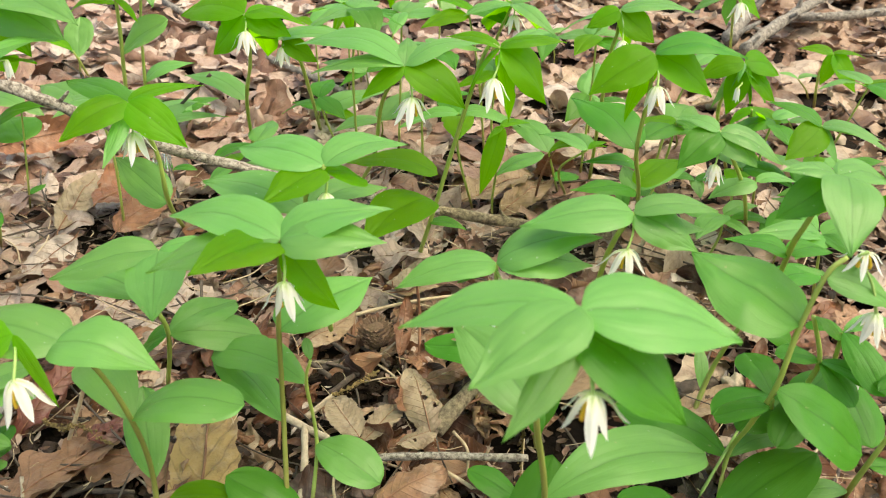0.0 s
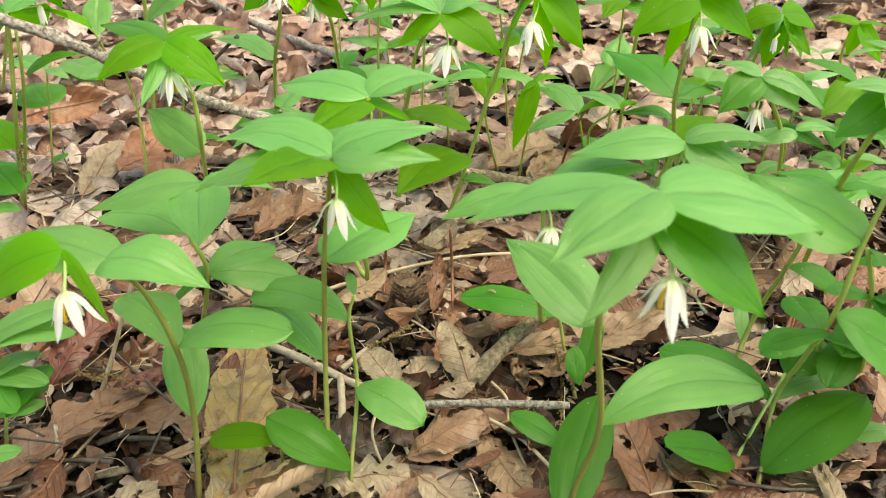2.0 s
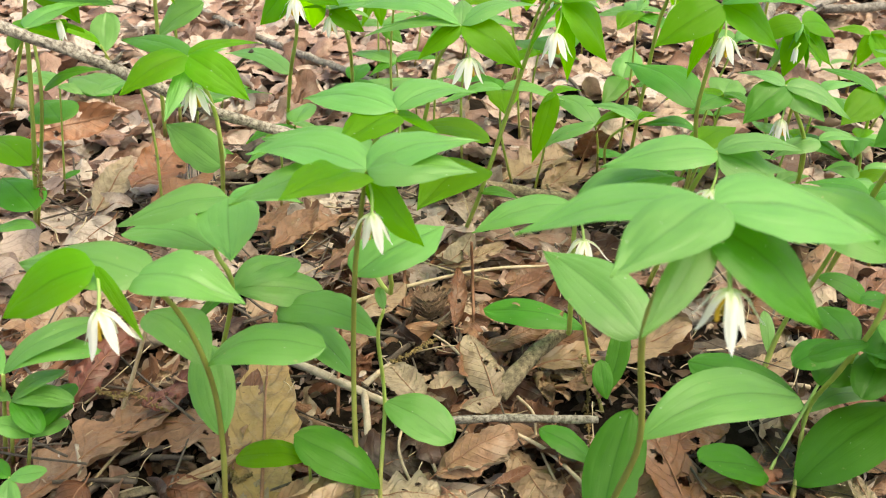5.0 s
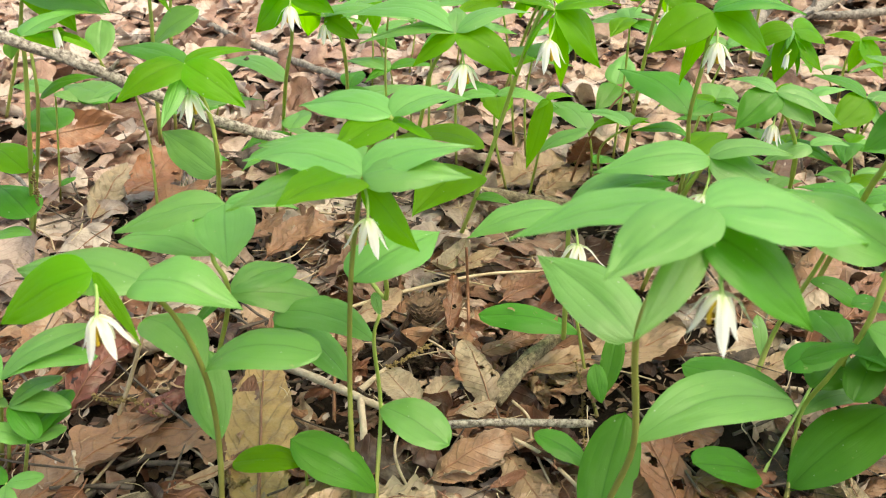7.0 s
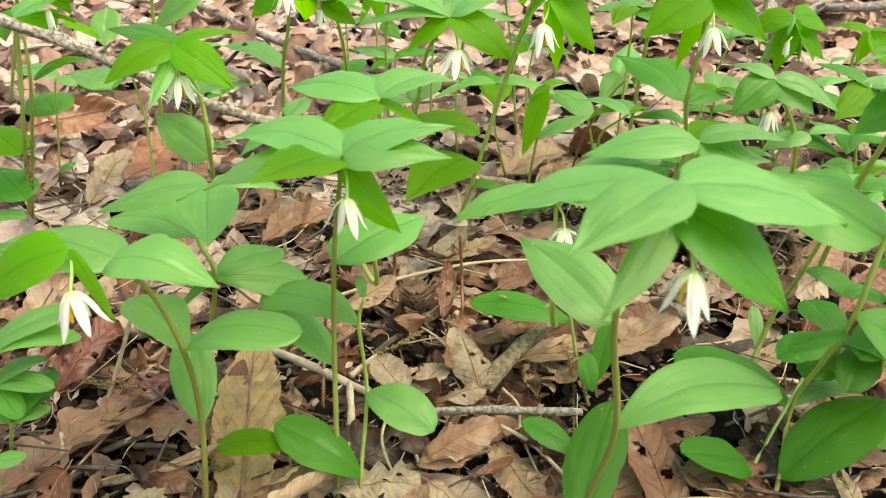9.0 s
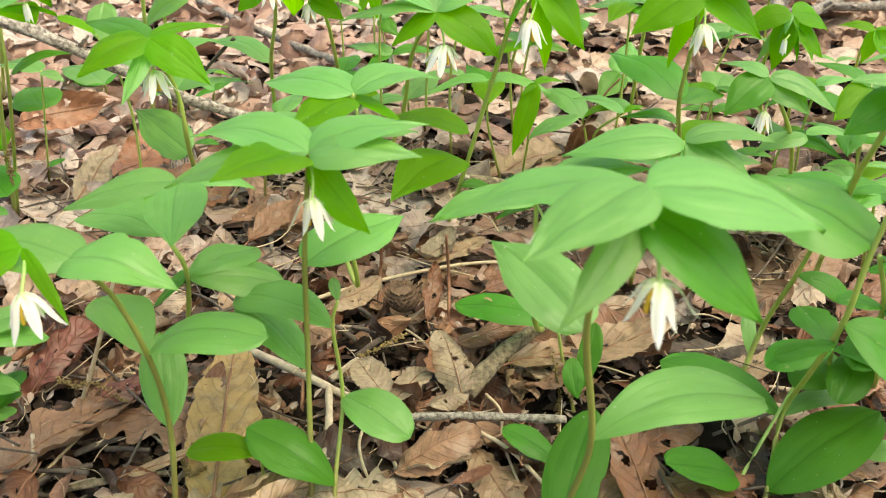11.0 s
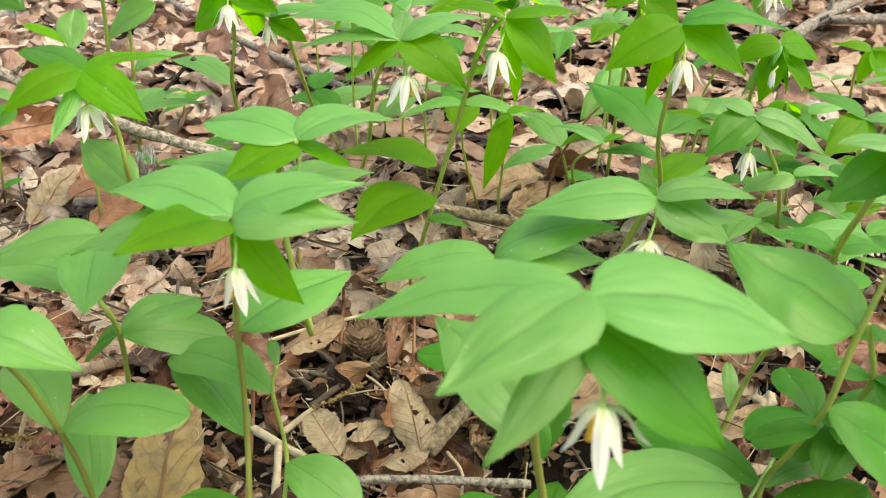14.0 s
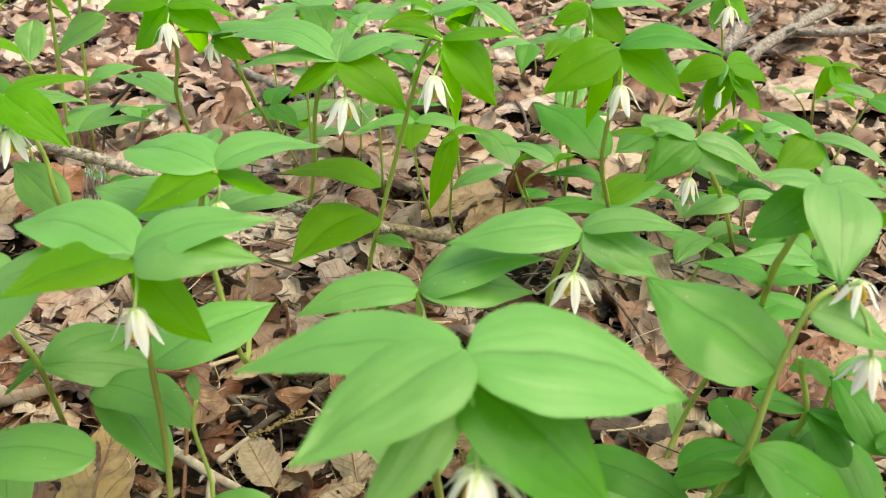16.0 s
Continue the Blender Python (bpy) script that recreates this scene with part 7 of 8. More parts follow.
def catkin(label, points, seed):
    rng = random.Random(seed)
    v, f = tube(points, 0.0004, 0.0003, 5, 0.2, seed)
    path = smooth_path(points, 14)
    for q in path:
        for _ in range(2):
            c = q + Vector((rng.gauss(0, 0.0009), rng.gauss(0, 0.0009), rng.gauss(0, 0.0006)))
            w, b = rng.uniform(0.0006, 0.0013), len(v)
            v += [c + Vector(d) * w for d in ((1, 0, 0), (-1, 0, 0), (0, 1, 0), (0, -1, 0), (0, 0, 1), (0, 0, -1))]
            f += [(b + i, b + j, b + k) for i, j, k in ((0, 2, 4), (2, 1, 4), (1, 3, 4), (3, 0, 4), (2, 0, 5), (1, 2, 5), (3, 1, 5), (0, 3, 5))]
    return tagged(new("catkin", mesh_of("catkin", v, f, CATKIN)), label, "catkin")


scaly_cup((-0.0449, 0.4555, 0.0120), 0.0105, "dark scaly acorn cup lying in the litter")
scaly_cup((0.1977, 0.4647, 0.0040), 0.0065, "dark scaly acorn cup under the green plants")
lump("stone", "dark grey stone half hidden behind a branch", "stone", (-0.1926, 0.7350, 0.0040), 0.022, (1.3, 0.8, 0.7), 0.35, BARK_DARK, 5)
lump("stone", "round pale stone in the leaf litter", "stone", (0.2962, 0.8759, 0.0100), 0.012, (1.1, 0.9, 0.8), 0.2, BARK_PALE, 9)
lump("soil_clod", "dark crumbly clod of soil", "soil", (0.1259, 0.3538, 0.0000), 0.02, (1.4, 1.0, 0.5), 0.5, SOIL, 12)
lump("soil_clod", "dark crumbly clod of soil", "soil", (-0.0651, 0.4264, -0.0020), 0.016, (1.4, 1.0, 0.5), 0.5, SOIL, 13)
catkin("dry brown catkin caught on a thin stem", [(0.0422, 0.3814, 0.0310), (0.0462, 0.3772, 0.0139), (0.0470, 0.3681, -0.0037), (0.0424, 0.3361, 0.0060)], 1)
catkin("dry brown catkin lying on dead leaves", [(-0.0664, 0.3977, 0.0160), (-0.0581, 0.4006, 0.0180), (-0.0498, 0.4080, 0.0180), (-0.0414, 0.4195, 0.0160)], 2)
catkin("dry brown catkin caught on the stems", [(-0.2918, 0.4878, 0.1045), (-0.2929, 0.4883, 0.0924), (-0.2937, 0.4880, 0.0825)], 3)
catkin("dry brown catkin lying on dead leaves", [(-0.2346, 0.3760, 0.0160), (-0.2210, 0.3658, 0.0180), (-0.2106, 0.3683, 0.0180), (-0.1898, 0.3558, 0.0160)], 4)
catkin("dry brown catkin hanging on a stalk", [(0.1724, 0.3642, 0.0693), (0.1752, 0.3612, 0.0579), (0.1740, 0.3611, 0.0478)], 5)
catkin("dry brown catkin lying on dead leaves", [(-0.1470, 0.3154, 0.0120), (-0.1402, 0.3052, 0.0140), (-0.1344, 0.3112, 0.0120)], 6)
catkin("dry brown catkin heaped under green plants", [(0.1945, 0.4047, 0.0160), (0.2025, 0.4107, 0.0180), (0.2055, 0.4227, 0.0200)], 7)
lump("rotten_wood", "dark grey crumbling piece of rotten wood", "wood", (0.1448, 0.4194, -0.0020), 0.017, (1.5, 0.7, 0.5), 0.9, BARK_DARK, 21)
lump("wood_chip", "pale weathered chip of wood in the litter", "wood", (0.1833, 0.4138, 0.0080), 0.009, (0.7, 0.9, 0.9), 0.4, BARK_PALE, 22)

# small papery bud scales dropped on a low green leaf
for place, turn_, tall in (((0.0215, 0.4065, 0.0462), 0.4, 0.3), ((0.0075, 0.4115, 0.0468), 1.2, 0.2), ((0.0330, 0.4020, 0.0450), -0.5, 1.1)):
    sv_, sf_, su_ = dead_blade("oval", 801, 10, 6, 0.5, 0.9, 4.0, True)
    scale_ = new("bud_scale", mesh_of("bud_scale", sv_, sf_, DEAD_OCHRE, su_))
    scale_.matrix_basis = Matrix.Translation(place) @ Euler((tall, 0.1, turn_)).to_matrix().to_4x4() @ Matrix.Scale(0.0055, 4)
    tagged(scale_, "tiny orange papery bud scale lying on a green leaf", "bud scale")

# a crumpled scrap of clear wrapping with pleats
CLEAR, cn, cl, cp = nodes_of("clear_wrapping")
cp.inputs["Base Color"].default_value = (0.80, 0.82, 0.84, 1)
cp.inputs["Roughness"].default_value, cp.inputs["Transmission Weight"].default_value, cp.inputs["IOR"].default_value = 0.06, 0.92, 1.4
cv_, cf_ = [], []
for i in range(25):
    for j in range(15):
        u_, w_2 = i / 24 - 0.5, j / 14 - 0.5
        fold = 0.0022 * math.sin(30 * u_ + 4 * w_2) + 0.0012 * math.sin(71 * u_ - 5 * w_2)
        cv_.append((0.027 * u_ * (0.75 - 0.5 * w_2), fold + 0.016 * w_2 * w_2 - 0.010 * w_2, 0.019 + 0.040 * w_2 + 0.004 * noise.noise(Vector((u_ * 5, w_2 * 2, 0.5)))))
cf_ = [(i * 15 + j, i * 15 + j + 1, (i + 1) * 15 + j + 1, (i + 1) * 15 + j) for i in range(24) for j in range(14)]
wrap = new("plastic_scrap", mesh_of("plastic_scrap", cv_, cf_, CLEAR))
wrap.matrix_basis = Matrix.Translation((-0.2443, 0.6592, 0.008)) @ Euler((-0.35, 0.12, 0.2)).to_matrix().to_4x4()
tagged(wrap, "crumpled pleated scrap of clear plastic standing in dead leaves", "litter")



# ---- dead leaves that lie on top, one by one ----
def midrib_mesh(verts, rows, cols):
    c = cols + 1
    mid = [Vector(verts[i * c + cols // 2]) + Vector((0, 0, 0.004)) for i in range(0, rows - 1, max(1, rows // 9))]
    tail = mid[0] + (mid[0] - mid[1]).normalized() * 0.11 + Vector((0.03, 0, 0.02))
    v, f = tube([tail] + mid, 0.009, 0.003, 5, 0.1, 0, 2)
    return mesh_of("midrib", v, f, REDSTEM)


def fallen_leaf(label, kind, seed, material, place, heading, size, tilt=0.0, lean=0.0, flat=0.6, slim=1.0, roll=None, whole=False):
    v, f, u = dead_blade(kind, seed, 48, 18, flat, slim, roll, whole)
    ob = new("fallen_leaf", mesh_of("fallen_leaf", v, f, material, u))
    ob.matrix_basis = Matrix.Translation(place) @ Euler((radians(tilt), radians(lean), radians(heading))).to_matrix().to_4x4() @ Matrix.Scale(size, 4)
    part("midrib", midrib_mesh(v, 48, 18), ob)
    return tagged(ob, label, "dead leaf", "dead leaves on the ground")


fallen_leaf("ochre dead leaf with a wavy edge and holes", "tooth", 410, DEAD_OCHRE, (-0.1335, 0.3451, 0.0120), 8, 0.1480, 3, 0, 0.12, 0.56, 0.5, True)
fallen_leaf("large dull brown dead leaf with straight veins", "oak", 411, DEAD_BROWN, (-0.2215, 0.3318, 0.0120), -39, 0.0975, 0, -14, 0.30, 1.05, 1.2, True)
fallen_leaf("orange-brown dead leaf with a crumpled rim", "oval", 412, DEAD_RUST, (-0.2251, 0.2768, 0.0140), 155, 0.0517, 0, 8, 0.60, 1.20, None, False)
fallen_leaf("pale grey-tan dead leaf curled at its edge", "oval", 413, DEAD_PALE, (-0.1721, 0.2790, 0.0160), -53, 0.0377, 0, 12, 0.70, 1.00, -3.0, False)
fallen_leaf("thin curved strip of tan dead leaf", "oval", 414, DEAD_TAN, (-0.1509, 0.3145, 0.0160), -53, 0.0439, 0, 10, 0.80, 0.35, None, True)
fallen_leaf("pinkish oak leaf with pointed lobes", "oak", 415, DEAD_BROWN, (-0.1735, 0.3497, 0.0140), 80, 0.0821, 0, 6, 0.50, 0.95, None, True)
fallen_leaf("dark red-brown dead leaf curled like a shell", "oval", 416, DEAD_RED, (-0.1913, 0.3699, 0.0180), -42, 0.0331, 10, 10, 0.90, 1.10, -4.5, True)
fallen_leaf("crumpled red-brown dead leaf standing on edge", "oak", 417, DEAD_RED, (-0.2370, 0.3890, 0.0220), -22, 0.0565, 25, 20, 1.00, 1.00, None, True)
fallen_leaf("rust-brown dead leaf leaning on another", "tooth", 418, DEAD_RUST, (-0.2564, 0.3977, 0.0200), -52, 0.0365, 20, -15, 0.80, 1.00, None, True)
fallen_leaf("light brown dead leaf rolled into a tube", "oval", 419, DEAD_TAN, (-0.1001, 0.2779, 0.0220), -47, 0.0685, 0, 0, 0.30, 0.95, 13.0, True)
fallen_leaf("pale lobed dead leaf with curled points", "oak", 420, DEAD_PALE, (-0.0599, 0.2957, 0.0140), -88, 0.0457, 0, 6, 0.70, 0.95, None, True)
fallen_leaf("grey pale dead leaf beside a rolled one", "oval", 421, DEAD_PALE, (-0.1309, 0.2891, 0.0100), -9, 0.0382, 0, 4, 0.50, 0.80, None, False)
fallen_leaf("pink-brown dead leaf lying in shade", "tooth", 422, DEAD_BROWN, (-0.0406, 0.2844, 0.0100), -46, 0.0416, 0, 6, 0.50, 1.00, None, True)
fallen_leaf("brown dead leaf folded over a pale one", "oval", 423, DEAD_BROWN, (-0.0198, 0.3207, 0.0200), -61, 0.0494, 14, 14, 0.60, 1.00, -4.0, True)
fallen_leaf("pale cupped dead leaf under a fold", "oval", 424, DEAD_PALE, (-0.0180, 0.3159, 0.0140), -73, 0.0341, 0, 0, 0.60, 1.00, 3.5, True)
fallen_leaf("red-brown narrow dead leaf", "oval", 425, DEAD_RUST, (-0.0019, 0.3031, 0.0160), -56, 0.0232, 0, 12, 0.60, 0.70, 5.0, True)
fallen_leaf("pale tan dead leaf bent at its middle", "oval", 426, DEAD_PALE, (-0.0183, 0.2765, 0.0180), -125, 0.0395, 0, -12, 0.70, 1.15, -2.5, True)
fallen_leaf("tan dead leaf eaten to lace", "tooth", 427, DEAD_TAN, (0.0095, 0.3065, 0.0100), -154, 0.0493, 0, 6, 0.60, 1.00, None, False)
fallen_leaf("brown torn dead leaf among crumbs", "scrap", 428, DEAD_BROWN, (0.0147, 0.2752, 0.0120), -119, 0.0296, 0, 8, 0.80, 0.90, None, False)
fallen_leaf("smooth dark rust dead leaf leaning on a stem", "oval", 429, DEAD_RUST, (0.0777, 0.3081, 0.0160), 11, 0.0740, 8, 10, 0.40, 0.75, 1.5, True)
fallen_leaf("brown dead leaf behind a dark one", "tooth", 430, DEAD_RUST, (0.0972, 0.3364, 0.0140), -65, 0.0487, 4, 4, 0.50, 0.90, None, True)
fallen_leaf("glossy rust-brown dead leaf with a raised rim", "oval", 431, DEAD_RUST, (0.0711, 0.2676, 0.0200), -107, 0.0480, 0, 24, 0.50, 0.90, 4.5, True)
fallen_leaf("mottled brown dead leaf under green plants", "oval", 432, DEAD_BROWN, (0.1064, 0.2936, 0.0120), -123, 0.0427, 0, 4, 0.60, 0.90, None, False)
fallen_leaf("small red-brown rolled dead leaf", "oval", 433, DEAD_RUST, (0.1172, 0.2745, 0.0180), -77, 0.0409, 0, 0, 0.50, 0.80, 9.0, True)
fallen_leaf("pale wavy dead leaf with dark ribs", "tooth", 434, DEAD_PALE, (0.1696, 0.2898, 0.0160), -4, 0.0532, 0, 14, 0.90, 0.62, None, True)
fallen_leaf("brown dead leaf at the foot of a stout stem", "oval", 435, DEAD_BROWN, (0.1892, 0.3141, 0.0160), -74, 0.0379, 0, 10, 0.50, 1.00, -2.0, True)
fallen_leaf("long brown dead leaf under a stout stem", "oval", 436, DEAD_BROWN, (0.1419, 0.2765, 0.0120), -78, 0.0511, 0, 14, 0.50, 0.60, 3.0, True)
fallen_leaf("pale ribbed dead leaf with close straight veins", "tooth", 437, DEAD_PALE, (-0.0581, 0.3785, 0.0160), 31, 0.0389, 0, -8, 0.35, 1.15, None, True)
fallen_leaf("pale tan toothed dead leaf beside a ribbed one", "tooth", 438, DEAD_PALE, (-0.0354, 0.3780, 0.0140), -33, 0.0387, 0, 4, 0.40, 1.10, None, True)
fallen_leaf("pale ribbed dead leaf curled like a shell", "oval", 439, DEAD_PALE, (-0.0130, 0.3899, 0.0220), 15, 0.0499, 14, 0, 0.40, 1.05, -5.0, True)
fallen_leaf("pale dead leaf cupped under a branch piece", "oval", 440, DEAD_PALE, (-0.0148, 0.3647, 0.0140), -60, 0.0276, 0, 0, 0.50, 1.20, -4.0, True)
fallen_leaf("pink-tan folded dead leaf", "oval", 441, DEAD_BROWN, (0.0126, 0.4206, 0.0200), -60, 0.0506, 10, 16, 0.50, 0.75, -5.0, True)
fallen_leaf("large tan toothed dead leaf under green plants", "tooth", 442, DEAD_TAN, (0.0689, 0.4062, 0.0160), -77, 0.0991, 6, 0, 0.35, 0.72, None, True)
fallen_leaf("ochre-tan dead leaf with ragged edge", "oak", 443, DEAD_OCHRE, (0.0366, 0.4105, 0.0040), -41, 0.0541, 0, 0, 0.40, 1.00, None, False)
fallen_leaf("tan domed dead leaf beside an acorn cup", "oval", 444, DEAD_TAN, (-0.0772, 0.4632, 0.0160), -48, 0.0442, 6, 10, 0.40, 1.00, -3.5, True)
fallen_leaf("red-brown narrow dead leaf by an acorn cup", "oval", 445, DEAD_RUST, (-0.0263, 0.4631, 0.0200), 4, 0.0489, 20, 25, 0.60, 0.50, 3.0, True)
fallen_leaf("red-brown dead leaf under a green plant", "tooth", 446, DEAD_RUST, (0.0287, 0.4859, 0.0160), -56, 0.0498, 10, 6, 0.60, 0.90, None, True)
fallen_leaf("tan broad dead leaf with close veins", "tooth", 449, DEAD_TAN, (-0.0123, 0.5212, 0.0140), -61, 0.0499, 6, 0, 0.40, 0.90, None, True)
fallen_leaf("brown dead leaf under a stalk", "oak", 450, DEAD_BROWN, (-0.0970, 0.5232, 0.0180), -55, 0.0564, 10, 10, 0.70, 0.90, None, True)
fallen_leaf("rust-brown crumpled dead leaf under leaves", "oval", 451, DEAD_RUST, (-0.1287, 0.4496, 0.0200), -40, 0.0435, 15, 10, 0.90, 1.00, None, True)
fallen_leaf("brown dead leaf beside thin stems", "tooth", 452, DEAD_BROWN, (-0.1453, 0.5587, 0.0180), -29, 0.0621, 10, 0, 0.70, 0.90, None, True)
fallen_leaf("rust-brown dead leaf beside an ochre one", "oval", 453, DEAD_RUST, (-0.1459, 0.3547, 0.0120), 1, 0.0725, 4, 10, 0.40, 0.60, None, True)
fallen_leaf("dark rust dead leaf in the shade of a stem", "oval", 454, DEAD_RUST, (0.1545, 0.3491, 0.0120), 12, 0.0293, 8, 8, 0.60, 0.80, None, True)
fallen_leaf("brown dead leaf in shade under green plants", "tooth", 455, DEAD_BROWN, (0.2227, 0.3929, 0.0140), -43, 0.0605, 4, 4, 0.50, 0.90, None, True)
fallen_leaf("brown dead leaf in shade under green plants", "oval", 456, DEAD_BROWN, (0.2289, 0.5007, 0.0140), -46, 0.0769, 6, 4, 0.50, 0.90, None, True)
fallen_leaf("tan dead leaf folded over a dark hollow", "oval", 461, DEAD_TAN, (0.1590, 0.3939, 0.0140), -64, 0.0409, 6, 10, 0.50, 0.80, -3.0, True)
fallen_leaf("rust-brown curved dead leaf on edge under plants", "oval", 462, DEAD_RUST, (0.1958, 0.4199, 0.0140), -24, 0.0556, 10, 18, 0.60, 0.50, 3.5, True)
fallen_leaf("small fox-red dead leaf in a dark hollow", "tooth", 463, DEAD_FOX, (0.1245, 0.3952, 0.0140), -168, 0.0171, 4, 8, 0.80, 0.90, None, False)
fallen_leaf("crumpled brown dead leaf under green plants", "oak", 464, DEAD_BROWN, (0.2761, 0.4737, 0.0140), -47, 0.0333, 10, 10, 0.80, 0.90, None, True)
fallen_leaf("curled brown scrap of dead leaf in a hollow", "oval", 470, DEAD_BROWN, (0.0142, 0.3959, 0.0114), 98, 0.0221, 18, 5, 1.30, 0.85, -5.0, False)
fallen_leaf("twisted tan scrap of dead leaf in a hollow", "scrap", 471, DEAD_TAN, (0.0223, 0.3835, 0.0104), -174, 0.0345, 10, -9, 1.30, 0.82, 6.0, False)
fallen_leaf("small crumpled dead leaf beside a twig", "tooth", 472, DEAD_PALE, (0.0330, 0.3923, 0.0112), 60, 0.0287, 15, 5, 1.30, 0.76, None, False)
fallen_leaf("dry torn dead leaf bits over dark mould", "oval", 473, DEAD_BROWN, (0.0407, 0.3796, 0.0152), -62, 0.0302, 13, -1, 1.30, 0.90, -5.0, False)
fallen_leaf("curled brown scrap of dead leaf in a hollow", "scrap", 474, DEAD_TAN, (0.0279, 0.3715, 0.0140), -148, 0.0226, 17, -23, 1.30, 0.72, 6.0, False)
fallen_leaf("twisted tan scrap of dead leaf in a hollow", "tooth", 475, DEAD_PALE, (0.0485, 0.3933, 0.0102), -43, 0.0276, 4, 20, 1.30, 0.92, None, False)
fallen_leaf("small crumpled dead leaf beside a twig", "oval", 476, DEAD_BROWN, (0.0553, 0.3739, 0.0126), 115, 0.0271, -12, -2, 1.30, 0.64, -5.0, False)
fallen_leaf("dry torn dead leaf bits over dark mould", "scrap", 477, DEAD_TAN, (0.0406, 0.4036, 0.0108), -69, 0.0241, 23, 2, 1.30, 0.91, 6.0, False)
fallen_leaf("tan crumpled dead leaf with worn edges", "oval", 13, DEAD_PALE, (-0.3079, 0.6407, 0.0200), -6, 0.0755, 15, 20, 1.4, 0.75)
fallen_leaf("rust-brown upright dead leaf in litter", "tooth", 14, DEAD_FOX, (-0.3763, 0.7455, 0.0300), -60, 0.0900, 10, 62, 0.8, 0.95)
fallen_leaf("rust-brown folded dead leaf", "oval", 15, DEAD_FOX, (-0.2764, 0.6719, 0.0200), -6, 0.1015, 10, 30, 0.6, 1.00)
fallen_leaf("light brown dead leaf on the litter", "oval", 16, DEAD_FOX, (-0.2486, 0.6303, 0.0200), -31, 0.0692, 15, 10, 0.6, 1.00)
fallen_leaf("pale dead leaf under a stalk", "oval", 33, DEAD_PALE, (-0.0260, 0.5223, 0.0140), -39, 0.0464, 5, 10, 0.6, 1.00)
fallen_leaf("brown dead leaf under the plants", "oval", 34, DEAD_BROWN, (0.0269, 0.4976, 0.0120), -66, 0.0451, 0, 10, 0.6, 1.00)
fallen_leaf("tan broad dead leaf", "oak", 35, DEAD_TAN, (0.0483, 0.6811, 0.0120), -54, 0.0797, 5, 0, 0.6, 1.00)
fallen_leaf("tan broad dead leaf", "tooth", 36, DEAD_TAN, (0.0758, 0.6646, 0.0140), -50, 0.0713, 10, 0, 0.6, 1.00)
fallen_leaf("rust-brown dead leaf standing on edge", "oval", 37, DEAD_RUST, (0.1004, 0.6947, 0.0200), -172, 0.0888, 35, 10, 0.6, 1.00)
fallen_leaf("brown dead leaf in the litter", "oak", 38, DEAD_BROWN, (-0.1241, 0.5779, 0.0140), -32, 0.0554, 0, 20, 0.6, 1.00)
fallen_leaf("brown dead leaf in the litter", "tooth", 39, DEAD_BROWN, (-0.1646, 0.5827, 0.0140), -38, 0.0477, 10, 0, 0.6, 1.00)
fallen_leaf("pale dead leaf in the litter", "oval", 40, DEAD_PALE, (0.3223, 0.6979, 0.0140), -68, 0.0649, 5, 0, 0.6, 1.00)
fallen_leaf("round pale dead leaf in the litter", "oval", 41, DEAD_PALE, (0.2817, 0.8531, 0.0200), -67, 0.0439, 10, 0, 0.6, 1.00)
fallen_leaf("brown dead leaf behind the plants", "oak", 45, DEAD_RUST, (-0.1996, 0.6126, 0.0140), -20, 0.0434, 10, 10, 0.6, 1.00)
fallen_leaf("rust-brown dead leaf in shade", "oval", 69, DEAD_RUST, (0.2543, 0.4722, 0.0140), -46, 0.0681, 6, 10, 0.8, 0.80)

# pale straw and leaf stalks, uncounted
rng_straw = random.Random(77)
tv, tf = [], []
for i in range(1100):
    x, y = close_by(rng_straw)
    a, ln = rng_straw.uniform(0, 6.283), rng_straw.uniform(0.008, 0.034) if i < 130 else rng_straw.uniform(0.002, 0.009)
    d = Vector((math.cos(a), math.sin(a), rng_straw.uniform(-0.1, 0.25))) * ln
    p0 = Vector((x, y, ground_z(x, y) + rng_straw.uniform(0.014, 0.024)))
    side = Vector((-d.y, d.x, 0.1 * ln)) * rng_straw.uniform(-0.3, 0.3)
    r = rng_straw.uniform(0.0003, 0.0008) if i < 130 else rng_straw.uniform(0.00012, 0.0004)
    v, f = tube([p0 - d, p0 + side, p0 + d], r, r * 0.7, 5, 0.1, i, 4)
    k = len(tv)
    tv += v
    tf += [tuple(q + k for q in c) for c in f]
tagged(new("straw_litter", mesh_of("straw_litter", tv, tf, STRAW)), "thin pale straw and leaf stalks over the litter", "straw", kind="stuff")

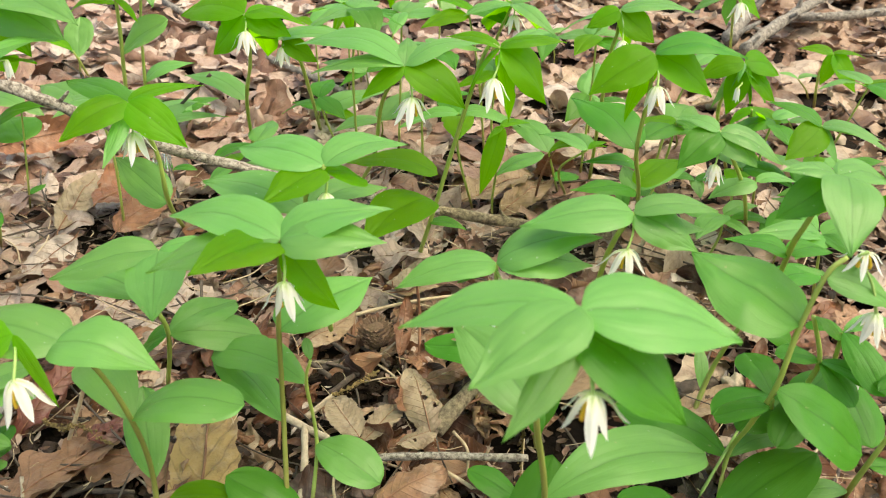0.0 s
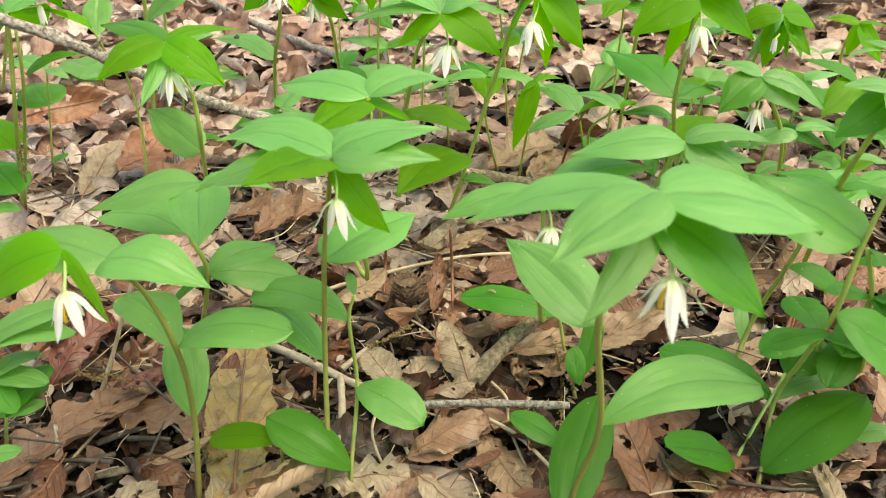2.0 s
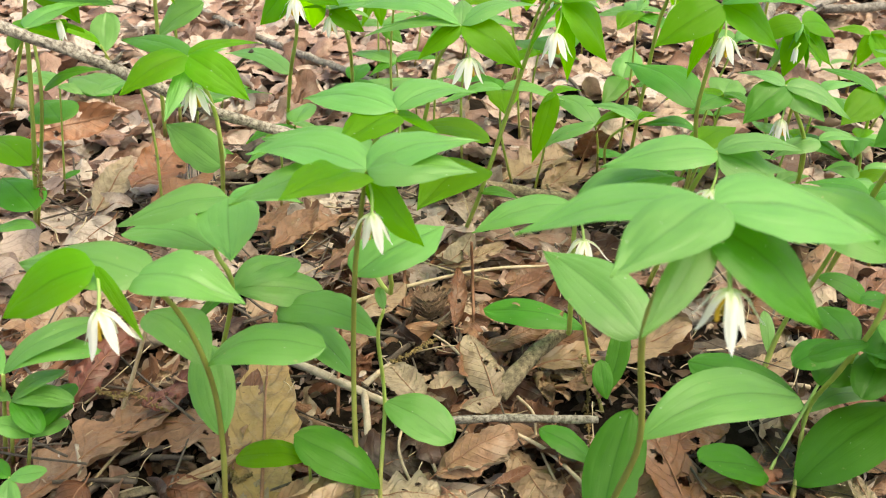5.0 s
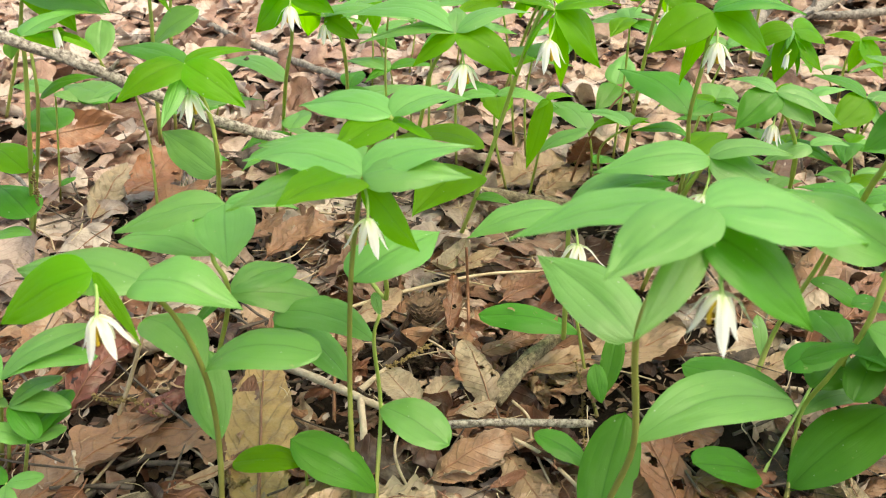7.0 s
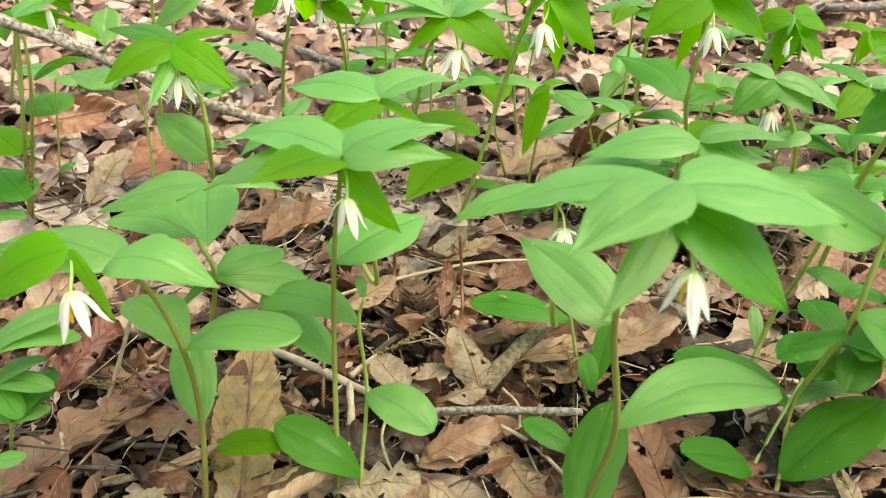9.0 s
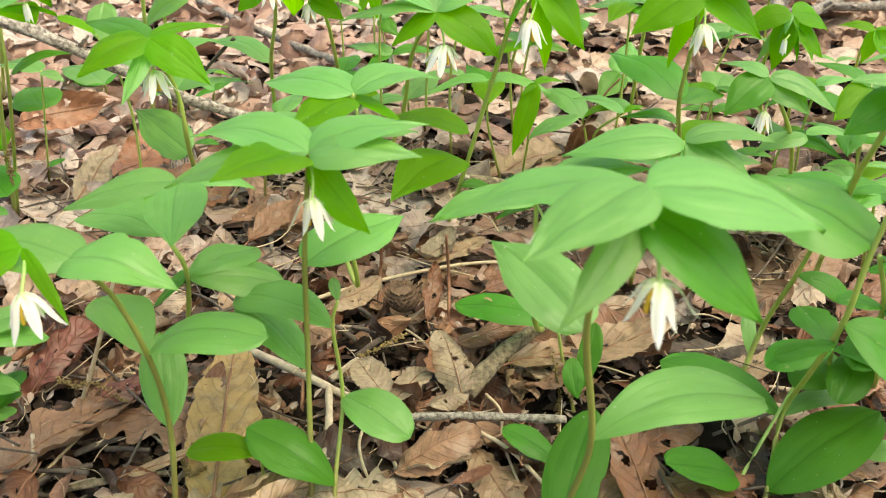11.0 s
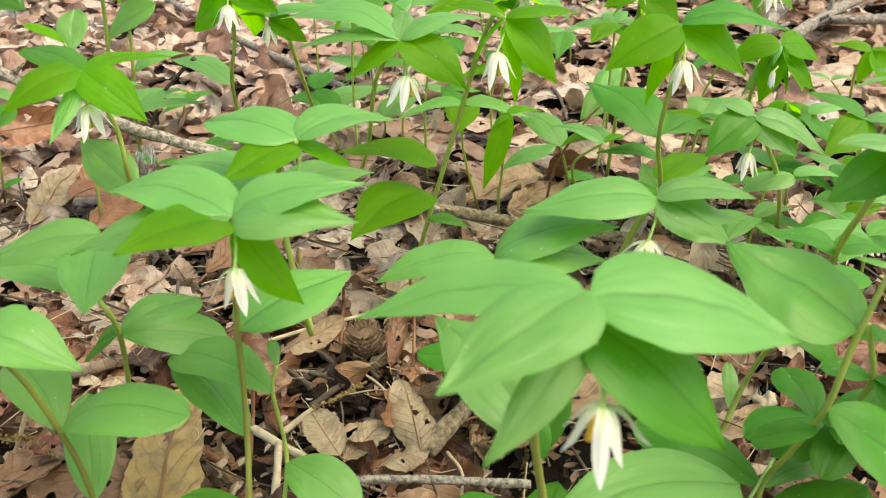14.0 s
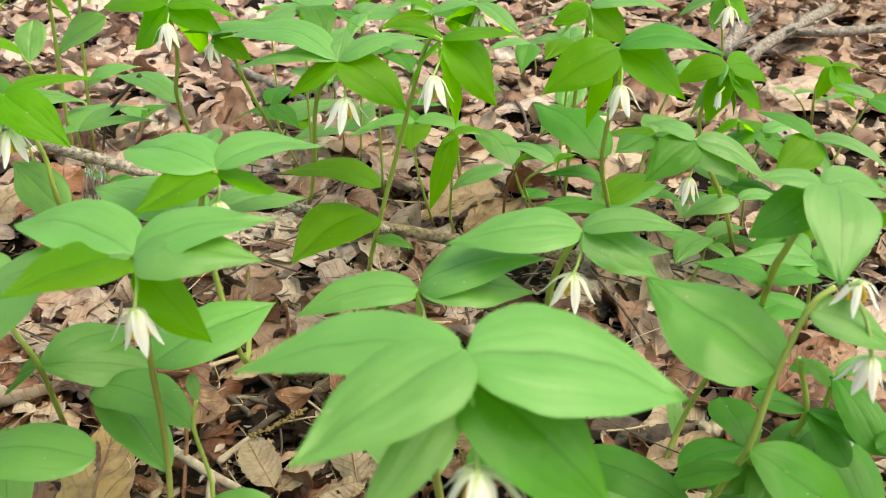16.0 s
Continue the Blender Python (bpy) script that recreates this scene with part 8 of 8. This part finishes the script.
# small dry leaves picked out one by one near the plants
rng_top = random.Random(21)
SHAPES = [dead_blade(k, 300 + i, 32, 12) for i, k in enumerate(KINDS)]
DRY = [mesh_of("fallen_leaf", sv_, sf_, DEAD, su_) for sv_, sf_, su_ in SHAPES]
RIBS = [midrib_mesh(sv_, 32, 12) for sv_, sf_, su_ in SHAPES]
# copies for leaves near the camera, with shade put into their browns
NEAR_TOPS = [m.copy() for m in DRY]
for m in NEAR_TOPS:
    m.materials[0] = DEAD_NEAR
for i in range(230):
    y = 0.24 + 0.75 * rng_top.random() ** 1.3
    x = rng_top.uniform(-1, 1) * (0.16 + 0.55 * y)
    if (y < 0.42 and i % 2) or (i % 3 and bare(x, y)):
        continue
    ob = new("fallen_leaf", (NEAR_TOPS if y < 0.47 else DRY)[i % len(DRY)])
    ob.matrix_basis = Matrix.Translation((x, y, ground_z(x, y) + rng_top.uniform(0.010, 0.022))) @ Euler((rng_top.gauss(0, 0.28), rng_top.gauss(0, 0.28), rng_top.uniform(0, 6.283))).to_matrix().to_4x4() @ Matrix.Scale(rng_top.uniform(0.032, 0.075), 4)
    part("midrib", RIBS[i % len(RIBS)], ob)
    tagged(ob, ("brown leaf darkened for shade" if y < 0.47 else "dry brown oak leaf" if KINDS[i % len(KINDS)] == "oak" else "dry toothed brown leaf" if KINDS[i % len(KINDS)] == "tooth" else "dry oval tan leaf" if KINDS[i % len(KINDS)] == "oval" else "torn piece of dry brown leaf") + " lying on the litter", "dead leaf", "dead leaves on the ground")

# thin twigs and stalks of the litter, uncounted
tv, tf = [], []
for i in range(520):
    x, y = wedge(rng_top)
    if i % 3:
        x, y = close_by(rng_top)
    a, ln = rng_top.uniform(0, 6.283), rng_top.uniform(0.015, 0.06)
    z = ground_z(x, y) + rng_top.uniform(0.010, 0.022)
    d = Vector((math.cos(a), math.sin(a), rng_top.uniform(-0.15, 0.15))) * ln
    p0 = Vector((x, y, z))
    side = Vector((-d.y, d.x, 0)) * rng_top.uniform(-0.15, 0.15)
    r = rng_top.uniform(0.0003, 0.0012)
    v, f = tube([p0 - d, p0 + side, p0 + d], r, r * 0.7, 5, 0.3, i, 3)
    k = len(tv)
    tv += v
    tf += [tuple(q + k for q in c) for c in f]
tagged(new("twig_litter", mesh_of("twig_litter", tv, tf, BARK_DARK)), "thin dark twigs and leaf stalks strewn through the litter", "twigs", kind="stuff")
